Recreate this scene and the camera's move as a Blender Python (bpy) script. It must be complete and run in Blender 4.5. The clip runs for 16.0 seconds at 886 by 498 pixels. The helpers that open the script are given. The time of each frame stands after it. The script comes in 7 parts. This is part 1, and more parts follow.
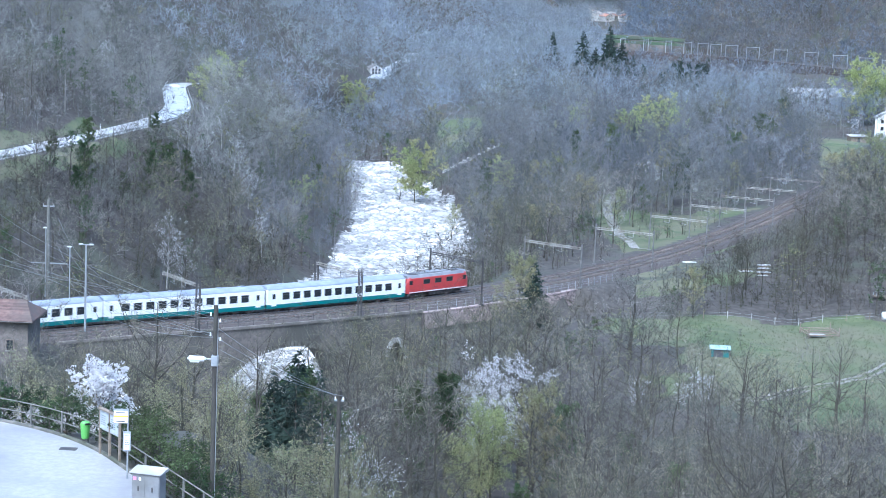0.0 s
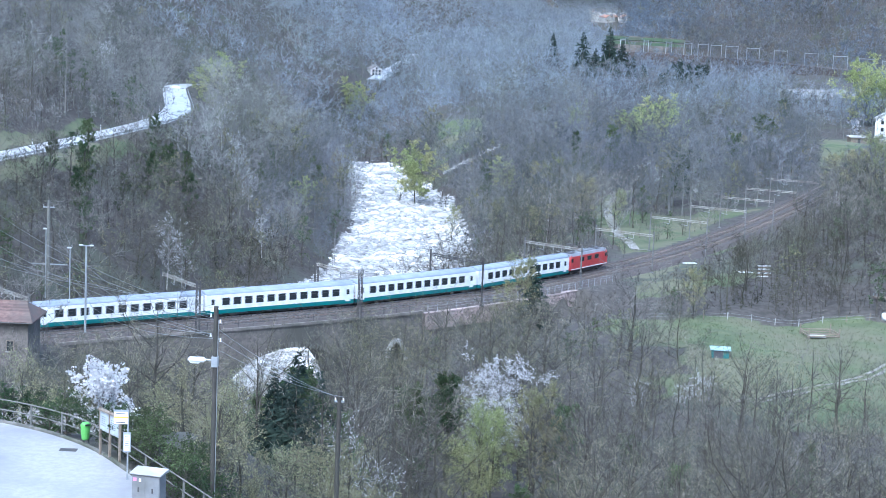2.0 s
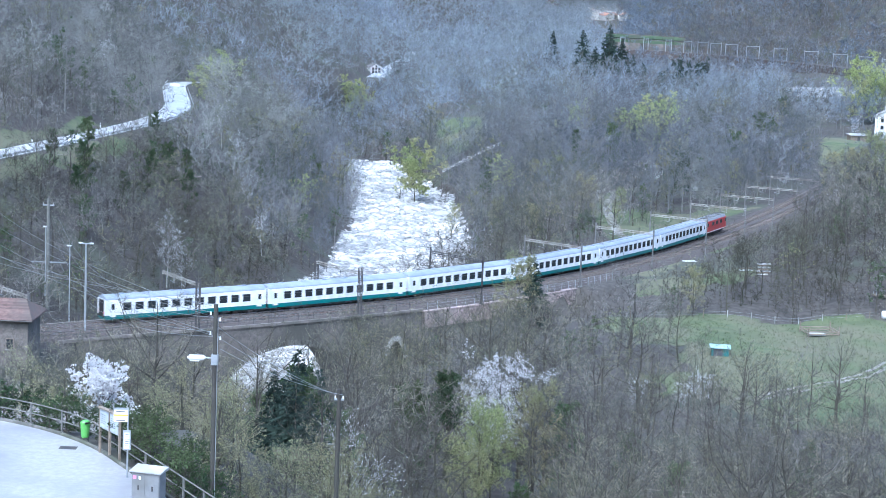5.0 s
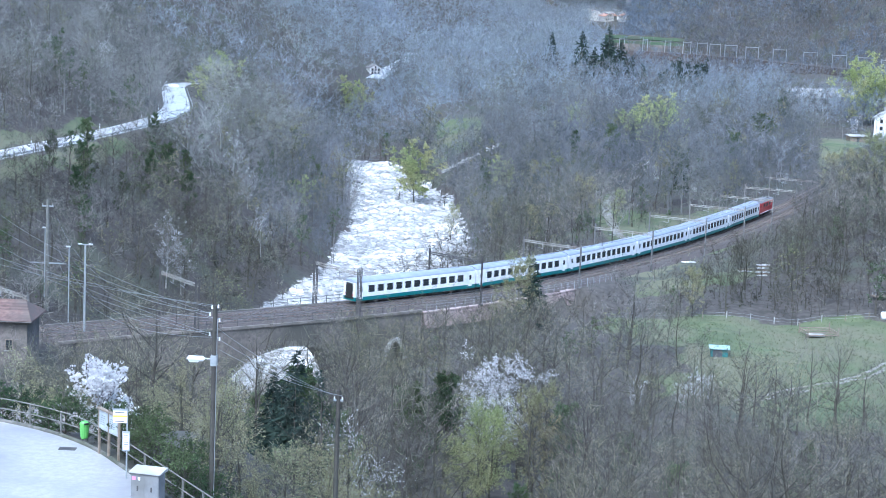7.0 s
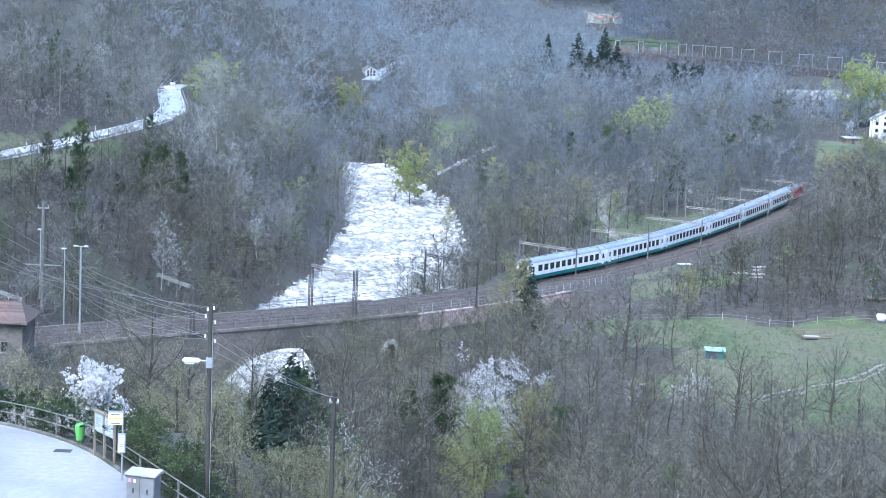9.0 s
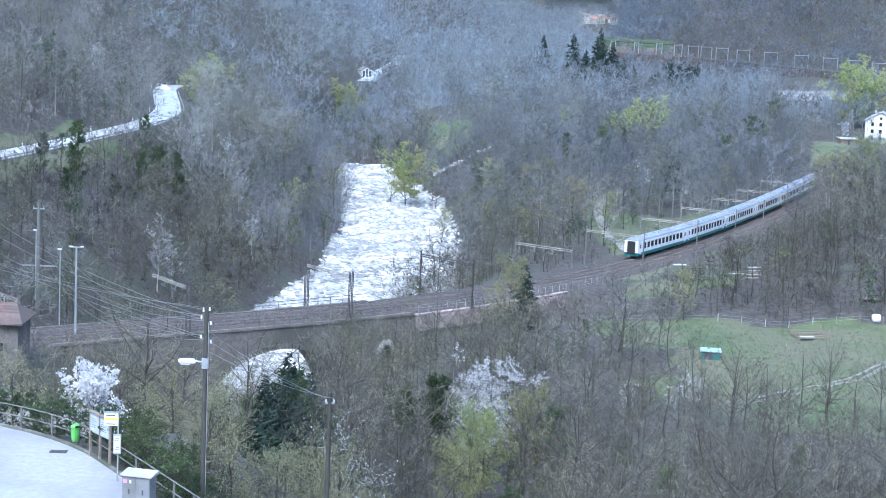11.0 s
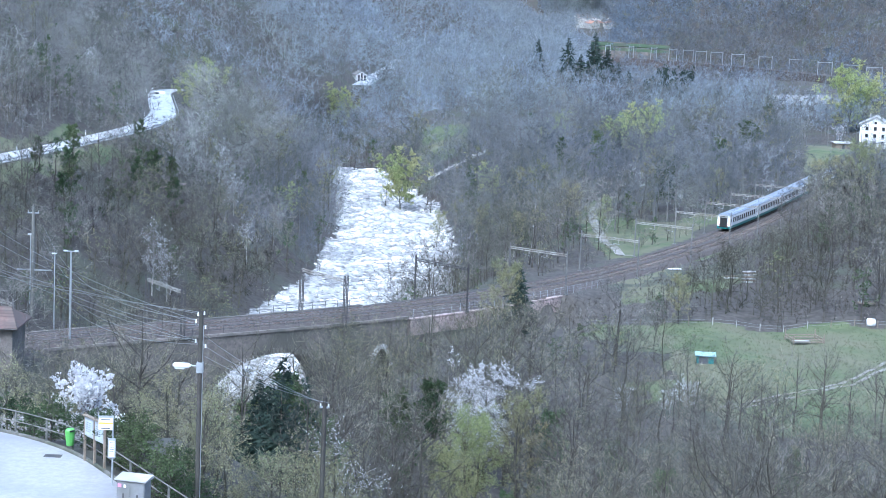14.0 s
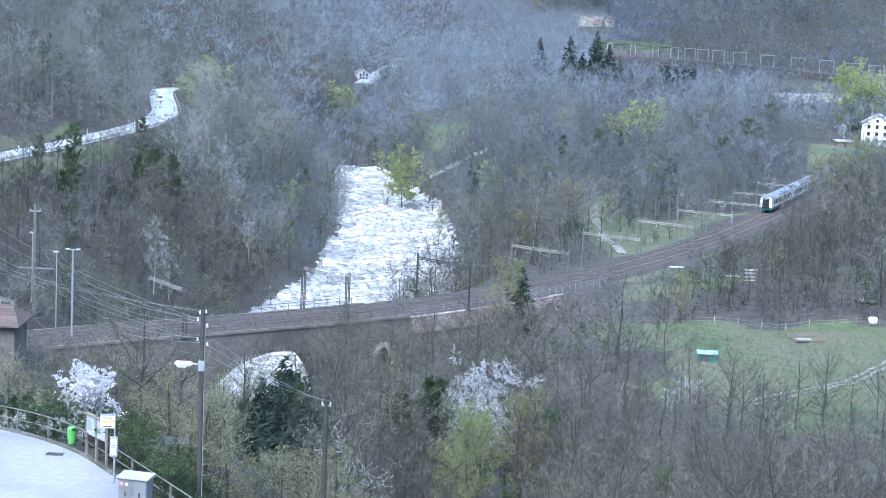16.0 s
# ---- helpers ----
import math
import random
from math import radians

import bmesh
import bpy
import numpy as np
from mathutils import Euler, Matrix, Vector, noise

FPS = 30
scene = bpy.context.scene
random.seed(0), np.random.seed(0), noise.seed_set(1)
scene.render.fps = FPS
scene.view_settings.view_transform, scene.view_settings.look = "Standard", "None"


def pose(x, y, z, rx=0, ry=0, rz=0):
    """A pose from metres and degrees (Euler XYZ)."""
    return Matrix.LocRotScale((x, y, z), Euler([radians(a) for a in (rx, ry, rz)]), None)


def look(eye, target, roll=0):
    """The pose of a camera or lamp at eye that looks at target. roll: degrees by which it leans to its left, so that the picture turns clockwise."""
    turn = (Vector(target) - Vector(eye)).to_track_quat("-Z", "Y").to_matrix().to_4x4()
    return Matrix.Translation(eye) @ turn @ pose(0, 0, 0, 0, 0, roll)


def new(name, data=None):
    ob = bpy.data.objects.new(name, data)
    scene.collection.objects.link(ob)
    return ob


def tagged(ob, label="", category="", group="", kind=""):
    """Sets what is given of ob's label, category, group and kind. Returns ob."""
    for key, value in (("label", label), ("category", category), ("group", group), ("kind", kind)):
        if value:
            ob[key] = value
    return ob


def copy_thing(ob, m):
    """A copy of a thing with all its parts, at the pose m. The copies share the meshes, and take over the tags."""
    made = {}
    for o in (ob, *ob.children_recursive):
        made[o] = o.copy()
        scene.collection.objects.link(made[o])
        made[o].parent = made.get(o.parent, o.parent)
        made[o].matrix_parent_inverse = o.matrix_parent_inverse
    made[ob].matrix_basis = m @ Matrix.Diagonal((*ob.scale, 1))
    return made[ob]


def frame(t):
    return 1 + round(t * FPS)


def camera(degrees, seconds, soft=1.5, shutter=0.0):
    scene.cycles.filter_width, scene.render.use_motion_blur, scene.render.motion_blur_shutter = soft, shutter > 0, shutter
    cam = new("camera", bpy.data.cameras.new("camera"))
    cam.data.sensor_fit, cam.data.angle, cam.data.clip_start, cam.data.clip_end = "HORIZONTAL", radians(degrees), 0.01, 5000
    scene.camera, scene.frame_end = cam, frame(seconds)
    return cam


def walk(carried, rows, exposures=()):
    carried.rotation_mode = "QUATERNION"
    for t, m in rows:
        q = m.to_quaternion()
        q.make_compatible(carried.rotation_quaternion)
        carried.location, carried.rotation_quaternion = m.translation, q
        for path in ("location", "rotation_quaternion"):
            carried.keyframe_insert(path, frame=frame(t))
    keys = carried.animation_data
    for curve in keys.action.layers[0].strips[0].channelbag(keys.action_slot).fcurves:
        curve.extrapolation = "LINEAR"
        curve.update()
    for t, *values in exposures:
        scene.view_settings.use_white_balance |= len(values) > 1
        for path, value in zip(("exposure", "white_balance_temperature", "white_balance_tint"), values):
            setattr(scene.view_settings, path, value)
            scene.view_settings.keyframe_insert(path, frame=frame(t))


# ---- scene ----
# The viewpoint stands on a hillside terrace above a river valley; the railway's rail level is z = 0.
EYE = (0.0, 0.0, 51.2)
LENS = 27.53
cam = camera(LENS, 16.0, 0.8, 0.4)
AIM = Matrix.Translation(EYE) @ pose(0, 0, 0, 90 - 8.48, 0, 0) @ pose(0, 0, 0, 0, 0, 2.49)


def sway(t, right, up):
    """The viewpoint's turn by small angles, in hundredths of a degree to the right and upwards."""
    return (t, AIM @ pose(0, 0, 0, up / 100, -right / 100, 0))


walk(cam, [
    sway(0.0, 0.0, 0.0), sway(0.5, 0.0, -0.5), sway(1.0, 1.1, 2.5), sway(1.5, 1.1, 2.0), sway(2.0, -0.5, 3.2),
    sway(2.5, 2.5, 2.7), sway(3.0, 1.4, -2.0), sway(3.5, -1.1, -4.1), sway(4.0, -0.9, -4.5), sway(5.2, 0.4, -3.0),
    sway(6.5, 1.6, -1.4), sway(7.0, 2.5, -0.4), sway(7.5, 2.1, -3.2), sway(8.0, 7.3, -3.0), sway(8.5, 8.2, -0.9),
    sway(9.0, 16.1, 5.7), sway(10.2, 25.0, 7.5), sway(11.5, 31.5, 9.3), sway(12.0, 32.4, 12.4), sway(12.5, 35.1, 10.4),
    sway(13.0, 32.1, 9.3), sway(13.5, 37.2, 14.9), sway(14.0, 46.0, 21.1), sway(14.5, 40.8, 26.5), sway(15.0, 43.3, 18.6),
    sway(15.5, 38.1, 12.0), sway(16.0, 40.3, 15.6)],
    [(0.0, 1.2, 4900, 4), (16.0, 1.2, 4900, 4)])

# ---- light: a bright overcast spring day ----
world = bpy.data.worlds.new("overcast_sky")
scene.world = world
world.use_nodes = True
wn = world.node_tree.nodes
sky = wn.new("ShaderNodeTexSky")
sky.sky_type, sky.sun_disc = "NISHITA", False
sky.sun_elevation, sky.sun_rotation = radians(52), radians(200)
sky.air_density, sky.dust_density, sky.ozone_density = 1.0, 4.0, 1.0
wn["Background"].inputs["Strength"].default_value = 0.15
world.node_tree.links.new(sky.outputs[0], wn["Background"].inputs["Color"])
sun_data = bpy.data.lights.new("sun", "SUN")
sun_data.energy, sun_data.angle, sun_data.color = 1.5, radians(25), (1.0, 0.96, 0.9)
sun = new("sun", sun_data)
sun.matrix_world = look((0, 0, 300), (35, 90, 170))


# ---- materials ----
def material(name, base, rough=0.8, second=None, scale=1.0, third=None, scale2=0.1, bump=0.0, metal=0.0, spec=0.5, rand=0.0, island=0.0, tone=0.0, thin=0.0, coord="Position"):
    """A surface with colour variation at two scales and fine relief; thin growth scatters light to both sides."""
    m = bpy.data.materials.new(name)
    m.use_nodes = True
    nodes, link = m.node_tree.nodes, m.node_tree.links.new
    b = nodes["Principled BSDF"]
    b.inputs["Roughness"].default_value = rough
    b.inputs["Metallic"].default_value = metal
    b.inputs["Specular IOR Level"].default_value = spec
    b.inputs["Base Color"].default_value = (*base, 1)
    if coord == "Position":
        src = nodes.new("ShaderNodeNewGeometry").outputs["Position"]
    else:
        src = nodes.new("ShaderNodeTexCoord").outputs["Object"]
    out = None
    if second:
        n1 = nodes.new("ShaderNodeTexNoise")
        n1.inputs["Scale"].default_value, n1.inputs["Detail"].default_value = scale, 5
        n1.inputs["Roughness"].default_value = 0.65
        link(src, n1.inputs["Vector"])
        r1 = nodes.new("ShaderNodeValToRGB")
        r1.color_ramp.elements[0].position, r1.color_ramp.elements[1].position = 0.36, 0.64
        r1.color_ramp.elements[0].color, r1.color_ramp.elements[1].color = (*base, 1), (*second, 1)
        link(n1.outputs["Fac"], r1.inputs["Fac"])
        out = r1.outputs["Color"]
        if bump:
            bn = nodes.new("ShaderNodeBump")
            bn.inputs["Strength"].default_value, bn.inputs["Distance"].default_value = bump, 0.05
            link(n1.outputs["Fac"], bn.inputs["Height"])
            link(bn.outputs["Normal"], b.inputs["Normal"])
    if third:
        n2 = nodes.new("ShaderNodeTexNoise")
        n2.inputs["Scale"].default_value, n2.inputs["Detail"].default_value = scale2, 3
        link(src, n2.inputs["Vector"])
        r2 = nodes.new("ShaderNodeValToRGB")
        r2.color_ramp.elements[0].position, r2.color_ramp.elements[1].position = 0.42, 0.62
        link(n2.outputs["Fac"], r2.inputs["Fac"])
        mx = nodes.new("ShaderNodeMix")
        mx.data_type = "RGBA"
        link(r2.outputs["Color"], mx.inputs[0])
        if out:
            link(out, mx.inputs[6])
        else:
            mx.inputs[6].default_value = (*base, 1)
        mx.inputs[7].default_value = (*third, 1)
        out = mx.outputs[2]
    if rand:
        info = nodes.new("ShaderNodeObjectInfo")
        mr = nodes.new("ShaderNodeMapRange")
        mr.inputs[3].default_value, mr.inputs[4].default_value = 1 - rand, 1 + rand
        link(info.outputs["Random"], mr.inputs[0])
        hv = nodes.new("ShaderNodeHueSaturation")
        link(mr.outputs[0], hv.inputs["Value"])
        if out:
            link(out, hv.inputs["Color"])
        else:
            hv.inputs["Color"].default_value = (*base, 1)
        out = hv.outputs[0]
    if tone:
        at = nodes.new("ShaderNodeAttribute")
        at.attribute_name = "tone"
        ma = nodes.new("ShaderNodeMath")
        ma.operation = "MULTIPLY_ADD"
        ma.inputs[1].default_value, ma.inputs[2].default_value = tone, 1.0
        link(at.outputs["Fac"], ma.inputs[0])
        hv = nodes.new("ShaderNodeHueSaturation")
        link(ma.outputs[0], hv.inputs["Value"])
        link(out, hv.inputs["Color"])
        out = hv.outputs[0]
    if island:
        geo = nodes.new("ShaderNodeNewGeometry")
        mr = nodes.new("ShaderNodeMapRange")
        mr.inputs[3].default_value, mr.inputs[4].default_value = 1 - island, 1 + island
        link(geo.outputs["Random Per Island"], mr.inputs[0])
        hv = nodes.new("ShaderNodeHueSaturation")
        link(mr.outputs[0], hv.inputs["Value"])
        link(out, hv.inputs["Color"])
        out = hv.outputs[0]
    if out:
        link(out, b.inputs["Base Color"])
    if thin:
        d, t, mx = nodes.new("ShaderNodeBsdfDiffuse"), nodes.new("ShaderNodeBsdfTranslucent"), nodes.new("ShaderNodeMixShader")
        for x in (d, t):
            x.inputs["Color"].default_value = (*base, 1)
            if out:
                link(out, x.inputs["Color"])
        mx.inputs[0].default_value = thin
        link(d.outputs[0], mx.inputs[1])
        link(t.outputs[0], mx.inputs[2])
        link(mx.outputs[0], nodes["Material Output"].inputs["Surface"])
    return m


# Darker, duller version of the spring grass, for the far terraces.
GRASS_DARK = material("dark_terrace_grass", (0.035, 0.06, 0.03), 0.95, (0.06, 0.09, 0.045), 0.3, (0.06, 0.065, 0.045), 0.06, 0.5)
GRASS = material("spring_grass", (0.085, 0.118, 0.05), 0.9, (0.135, 0.16, 0.075), 0.45, (0.16, 0.155, 0.095), 0.06, 0.5)
STONE = material("pale_granite", (0.433, 0.423, 0.404), 0.75, (0.593, 0.578, 0.556), 0.8, (0.304, 0.304, 0.304), 0.09, 0.5, rand=0.15, island=0.42)
# Worn road; the wet surface's sky sheen is painted in as a pale base.
ASPHALT = material("worn_road_sky_sheen", (0.554, 0.559, 0.564), 0.28, (0.653, 0.659, 0.663), 2.5, (0.475, 0.48, 0.485), 0.25, 0.1, spec=0.8)
LOT = material("pale_worn_asphalt", (0.34, 0.332, 0.327), 0.5, (0.425, 0.416, 0.408), 3.0, (0.272, 0.268, 0.272), 0.2, 0.15)
GRIT = material("gravel_track", (0.225, 0.21, 0.188), 0.9, (0.36, 0.345, 0.323), 1.2, (0.15, 0.15, 0.0975), 0.35)
BALLAST = material("rusty_ballast", (0.0638, 0.0536, 0.049), 0.95, (0.121, 0.104, 0.096), 4.0, (0.0892, 0.0733, 0.0669), 0.3, 0.8)
SLEEPER = material("weathered_sleeper", (0.11, 0.09, 0.08), 0.9, (0.2, 0.17, 0.15), 3.0)
RAIL = material("worn_rail_steel", (0.30, 0.27, 0.25), 0.4, (0.17, 0.11, 0.08), 2.0, metal=0.7)
MASONRY = material("grey_gneiss_masonry", (0.125, 0.11, 0.101), 0.9, (0.23, 0.202, 0.182), 1.6, (0.106, 0.101, 0.0864), 0.2, 0.9, rand=0.25)
PINKWALL = material("reddish_stone_wall", (0.36, 0.27, 0.25), 0.9, (0.5, 0.4, 0.38), 1.4, (0.3, 0.25, 0.23), 0.3, 0.8, rand=0.2)
KERB = material("mossy_dark_kerb", (0.15, 0.145, 0.13), 0.9, (0.25, 0.24, 0.22), 2.5, (0.11, 0.115, 0.085), 0.5, 0.3, rand=0.2)
CONCRETE = material("weathered_concrete", (0.42, 0.41, 0.39), 0.85, (0.52, 0.51, 0.49), 1.5, (0.3, 0.3, 0.29), 0.4, 0.3)
GALV = material("galvanised_steel", (0.38, 0.4, 0.42), 0.45, (0.5, 0.52, 0.54), 3.0, metal=0.5)
PORTALSTEEL = material("weathered_cream_steel", (0.33, 0.32, 0.29), 0.6, (0.46, 0.45, 0.41), 1.5, (0.24, 0.21, 0.18), 0.5, metal=0.2)
MASTSTEEL = material("dull_grey_mast_steel", (0.17, 0.17, 0.165), 0.6, (0.26, 0.255, 0.25), 1.5, metal=0.3)
DARKSTEEL = material("dark_painted_steel", (0.07, 0.07, 0.075), 0.55, (0.12, 0.11, 0.1), 2.0, metal=0.3)
BARK = material("grey_brown_bark", (0.0466, 0.041, 0.0345), 0.95, (0.105, 0.0944, 0.0803), 2.0, (0.0867, 0.0827, 0.0578), 0.05, 0.6, rand=0.25)
TWIG = material("bare_twigs", (0.138, 0.13, 0.121), 0.95, (0.237, 0.224, 0.209), 0.12, (0.165, 0.157, 0.123), 0.035, rand=0.35, island=0.5, tone=1.3, thin=0.5)
TWIG_DARK = material("dark_brown_brambles", (0.06, 0.05, 0.042), 0.95, (0.115, 0.097, 0.082), 0.3, (0.085, 0.082, 0.05), 0.06, island=0.4, tone=1.0, thin=0.5)
TWIG_NEAR = material("dark_bare_twigs", (0.18, 0.166, 0.133), 0.95, (0.366, 0.339, 0.281), 0.2, (0.232, 0.224, 0.133), 0.05, rand=0.4, island=0.6, thin=0.5)
# Valley haze is put into these twig colours: paler and cooler than nearby ones.
TWIG_HAZE = material("hazed_grey_twigs", (0.186, 0.193, 0.206), 0.95, (0.264, 0.27, 0.283), 0.08, (0.206, 0.211, 0.204), 0.02, island=0.08, tone=0.95, thin=0.5)
TWIG_HAZE_WARM = material("hazed_brownish_twigs", (0.186, 0.182, 0.175), 0.95, (0.246, 0.24, 0.231), 0.08, (0.198, 0.204, 0.163), 0.02, island=0.08, tone=0.95, thin=0.5)
# Pale blue-grey: the haze before the distant hill is painted into the twigs.
TWIG_HILL_HAZE = material("hazed_hill_twigs", (0.278, 0.311, 0.355), 0.95, (0.388, 0.42, 0.465), 0.05, (0.311, 0.336, 0.336), 0.012, island=0.06, tone=0.5, thin=0.5)
# Darker and bluer, with the haze over the mountain in the colour.
TWIG_MOUNT_HAZE = material("hazed_mountain_twigs", (0.182, 0.212, 0.254), 0.95, (0.254, 0.285, 0.333), 0.05, (0.224, 0.23, 0.242), 0.012, island=0.06, tone=0.5, thin=0.5)
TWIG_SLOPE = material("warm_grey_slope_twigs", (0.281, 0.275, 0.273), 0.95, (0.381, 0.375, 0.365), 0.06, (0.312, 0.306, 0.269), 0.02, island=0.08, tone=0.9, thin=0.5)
# Stems lightened the same way, with haze in the base colour.
BARK_HAZE = material("hazed_grey_stems", (0.143, 0.138, 0.134), 0.95, (0.22, 0.215, 0.209), 0.6, (0.176, 0.176, 0.154), 0.05)
TWIG_WARM = material("budding_twigs", (0.151, 0.132, 0.114), 0.95, (0.213, 0.194, 0.167), 0.12, (0.163, 0.167, 0.109), 0.045, rand=0.35, island=0.5, tone=1.2, thin=0.5)
BIRCH = material("white_birch_bark", (0.6, 0.58, 0.55), 0.8, (0.3, 0.28, 0.26), 1.6, rand=0.1)
BUDS = material("yellow_green_buds", (0.488, 0.525, 0.244), 0.7, (0.366, 0.427, 0.183), 0.8, (0.525, 0.512, 0.268), 0.1, rand=0.15, island=0.35, thin=0.5)
PALEBUDS = material("pale_olive_buds", (0.375, 0.388, 0.213), 0.7, (0.275, 0.3, 0.163), 0.8, (0.413, 0.375, 0.213), 0.1, rand=0.15, island=0.35, thin=0.5)
PETAL = material("white_blossom", (0.85, 0.84, 0.84), 0.7, (0.75, 0.73, 0.74), 1.0, thin=0.45)
NEEDLE = material("dark_spruce_needles", (0.04, 0.06, 0.05), 0.8, (0.068, 0.093, 0.075), 0.9, (0.055, 0.072, 0.062), 0.1, rand=0.2, thin=0.35)
IVY = material("evergreen_leaves", (0.052, 0.0845, 0.0455), 0.6, (0.0975, 0.143, 0.0715), 1.4, (0.104, 0.13, 0.065), 0.2, rand=0.3, island=0.4, thin=0.35)
WHITE = material("coach_white", (0.9, 0.9, 0.89), 0.35, (0.74, 0.75, 0.76), 1.2, coord="Object")
TEAL = material("coach_teal", (0.016, 0.184, 0.176), 0.35, (0.024, 0.152, 0.152), 1.0, coord="Object")
ROOFGREY = material("coach_roof_grey", (0.264, 0.299, 0.361), 0.5, (0.334, 0.37, 0.431), 0.7, coord="Object")
GLASSDARK = material("tinted_window_glass", (0.03, 0.035, 0.04), 0.12)
RED = material("engine_red", (0.5, 0.055, 0.055), 0.4, (0.42, 0.055, 0.055), 1.2, coord="Object")
SILVER = material("roof_silver", (0.273, 0.28, 0.299), 0.5, (0.195, 0.202, 0.221), 1.0, coord="Object")
BLACK = material("bogie_black", (0.03, 0.028, 0.027), 0.8, (0.06, 0.05, 0.045), 2.0, coord="Object")
PLASTER = material("white_plaster", (0.8, 0.79, 0.77), 0.85, (0.72, 0.71, 0.69), 0.8)
ROOFTILE = material("grey_slate_roof", (0.17, 0.16, 0.155), 0.8, (0.26, 0.25, 0.24), 1.2)
REDTILE = material("red_tile_roof", (0.36, 0.19, 0.14), 0.85, (0.46, 0.27, 0.2), 1.0)
BROWNTILE = material("brown_clay_tiles", (0.115, 0.075, 0.066), 0.95, (0.18, 0.12, 0.105), 1.6, (0.12, 0.095, 0.085), 0.3, 0.5, rand=0.2)
GREENBIN = material("green_plastic", (0.17, 0.45, 0.1), 0.4, (0.14, 0.4, 0.09), 2.0)
GREYWOOD = material("grey_weathered_rail", (0.13, 0.13, 0.115), 0.8, (0.21, 0.205, 0.19), 3.0)
YELLOW = material("yellow_sign_face", (0.85, 0.55, 0.08), 0.5)
POSTER = material("faded_notice_paper", (0.42, 0.47, 0.52), 0.5, (0.55, 0.58, 0.6), 3.0)
CABINET = material("grey_cabinet_paint", (0.2, 0.205, 0.215), 0.5, (0.26, 0.265, 0.27), 2.0, (0.17, 0.17, 0.165), 0.8)
SIGNWHITE = material("white_sign_face", (0.85, 0.85, 0.84), 0.45)
INK = material("dark_print", (0.08, 0.08, 0.09), 0.6)
WOOD = material("weathered_wood", (0.2, 0.16, 0.12), 0.9, (0.3, 0.25, 0.2), 3.0)
TEALSHEET = material("teal_sheet", (0.03, 0.14, 0.14), 0.6, (0.05, 0.18, 0.18), 1.5)
TEALROOF = material("pale_teal_roof", (0.3, 0.5, 0.5), 0.5, (0.5, 0.62, 0.62), 1.5)
CARWHITE = material("white_car_paint", (0.8, 0.81, 0.82), 0.25)
RUBBER = material("black_rubber", (0.02, 0.02, 0.02), 0.8)
LAMPGLOW = material("lamp_cover", (0.75, 0.76, 0.76), 0.35)
COPPERPINK = material("faded_pink_sticker", (0.6, 0.25, 0.4), 0.6)


def ground_material():
    """Leaf litter, spring grass and river gravel, blended along uneven borders."""
    m = bpy.data.materials.new("valley_ground")
    m.use_nodes = True
    nodes, link = m.node_tree.nodes, m.node_tree.links.new
    b = nodes["Principled BSDF"]
    b.inputs["Roughness"].default_value = 0.92
    pos = nodes.new("ShaderNodeNewGeometry").outputs["Position"]

    def noise_at(scale, detail=5):
        n = nodes.new("ShaderNodeTexNoise")
        n.inputs["Scale"].default_value, n.inputs["Detail"].default_value = scale, detail
        link(pos, n.inputs["Vector"])
        return n.outputs["Fac"]

    def mix(fac, a, c):
        x = nodes.new("ShaderNodeMix")
        x.data_type = "RGBA"
        link(fac, x.inputs[0])
        for i, v in ((6, a), (7, c)):
            if isinstance(v, tuple):
                x.inputs[i].default_value = (*v, 1)
            else:
                link(v, x.inputs[i])
        return x.outputs[2]

    def step(v, lo, hi):
        x = nodes.new("ShaderNodeMapRange")
        x.inputs[1].default_value, x.inputs[2].default_value = lo, hi
        link(v, x.inputs[0])
        return x.outputs[0]
    fine, broad, grit = noise_at(0.9), noise_at(0.06, 3), noise_at(0.35)
    litter = mix(step(fine, 0.36, 0.64), (0.055, 0.049, 0.043), (0.1, 0.089, 0.078))
    litter = mix(step(broad, 0.52, 0.64), litter, (0.08, 0.085, 0.06))
    grass = mix(step(grit, 0.36, 0.64), (0.075, 0.1, 0.045), (0.125, 0.145, 0.07))
    grass = mix(step(broad, 0.42, 0.6), grass, (0.14, 0.138, 0.085))
    gravel = mix(step(fine, 0.36, 0.64), (0.17, 0.165, 0.155), (0.5, 0.485, 0.465))
    col = litter
    for name, layer in (("grass", grass), ("gravel", gravel)):
        at = nodes.new("ShaderNodeAttribute")
        at.attribute_name = name
        add = nodes.new("ShaderNodeMath")
        add.operation = "ADD"
        link(at.outputs["Fac"], add.inputs[0])
        link(grit, add.inputs[1])
        col = mix(step(add.outputs[0], 0.85, 1.15), col, layer)
    link(col, b.inputs["Base Color"])
    bn = nodes.new("ShaderNodeBump")
    bn.inputs["Strength"].default_value, bn.inputs["Distance"].default_value = 0.8, 0.06
    link(fine, bn.inputs["Height"])
    link(bn.outputs["Normal"], b.inputs["Normal"])
    return m


GROUND = ground_material()


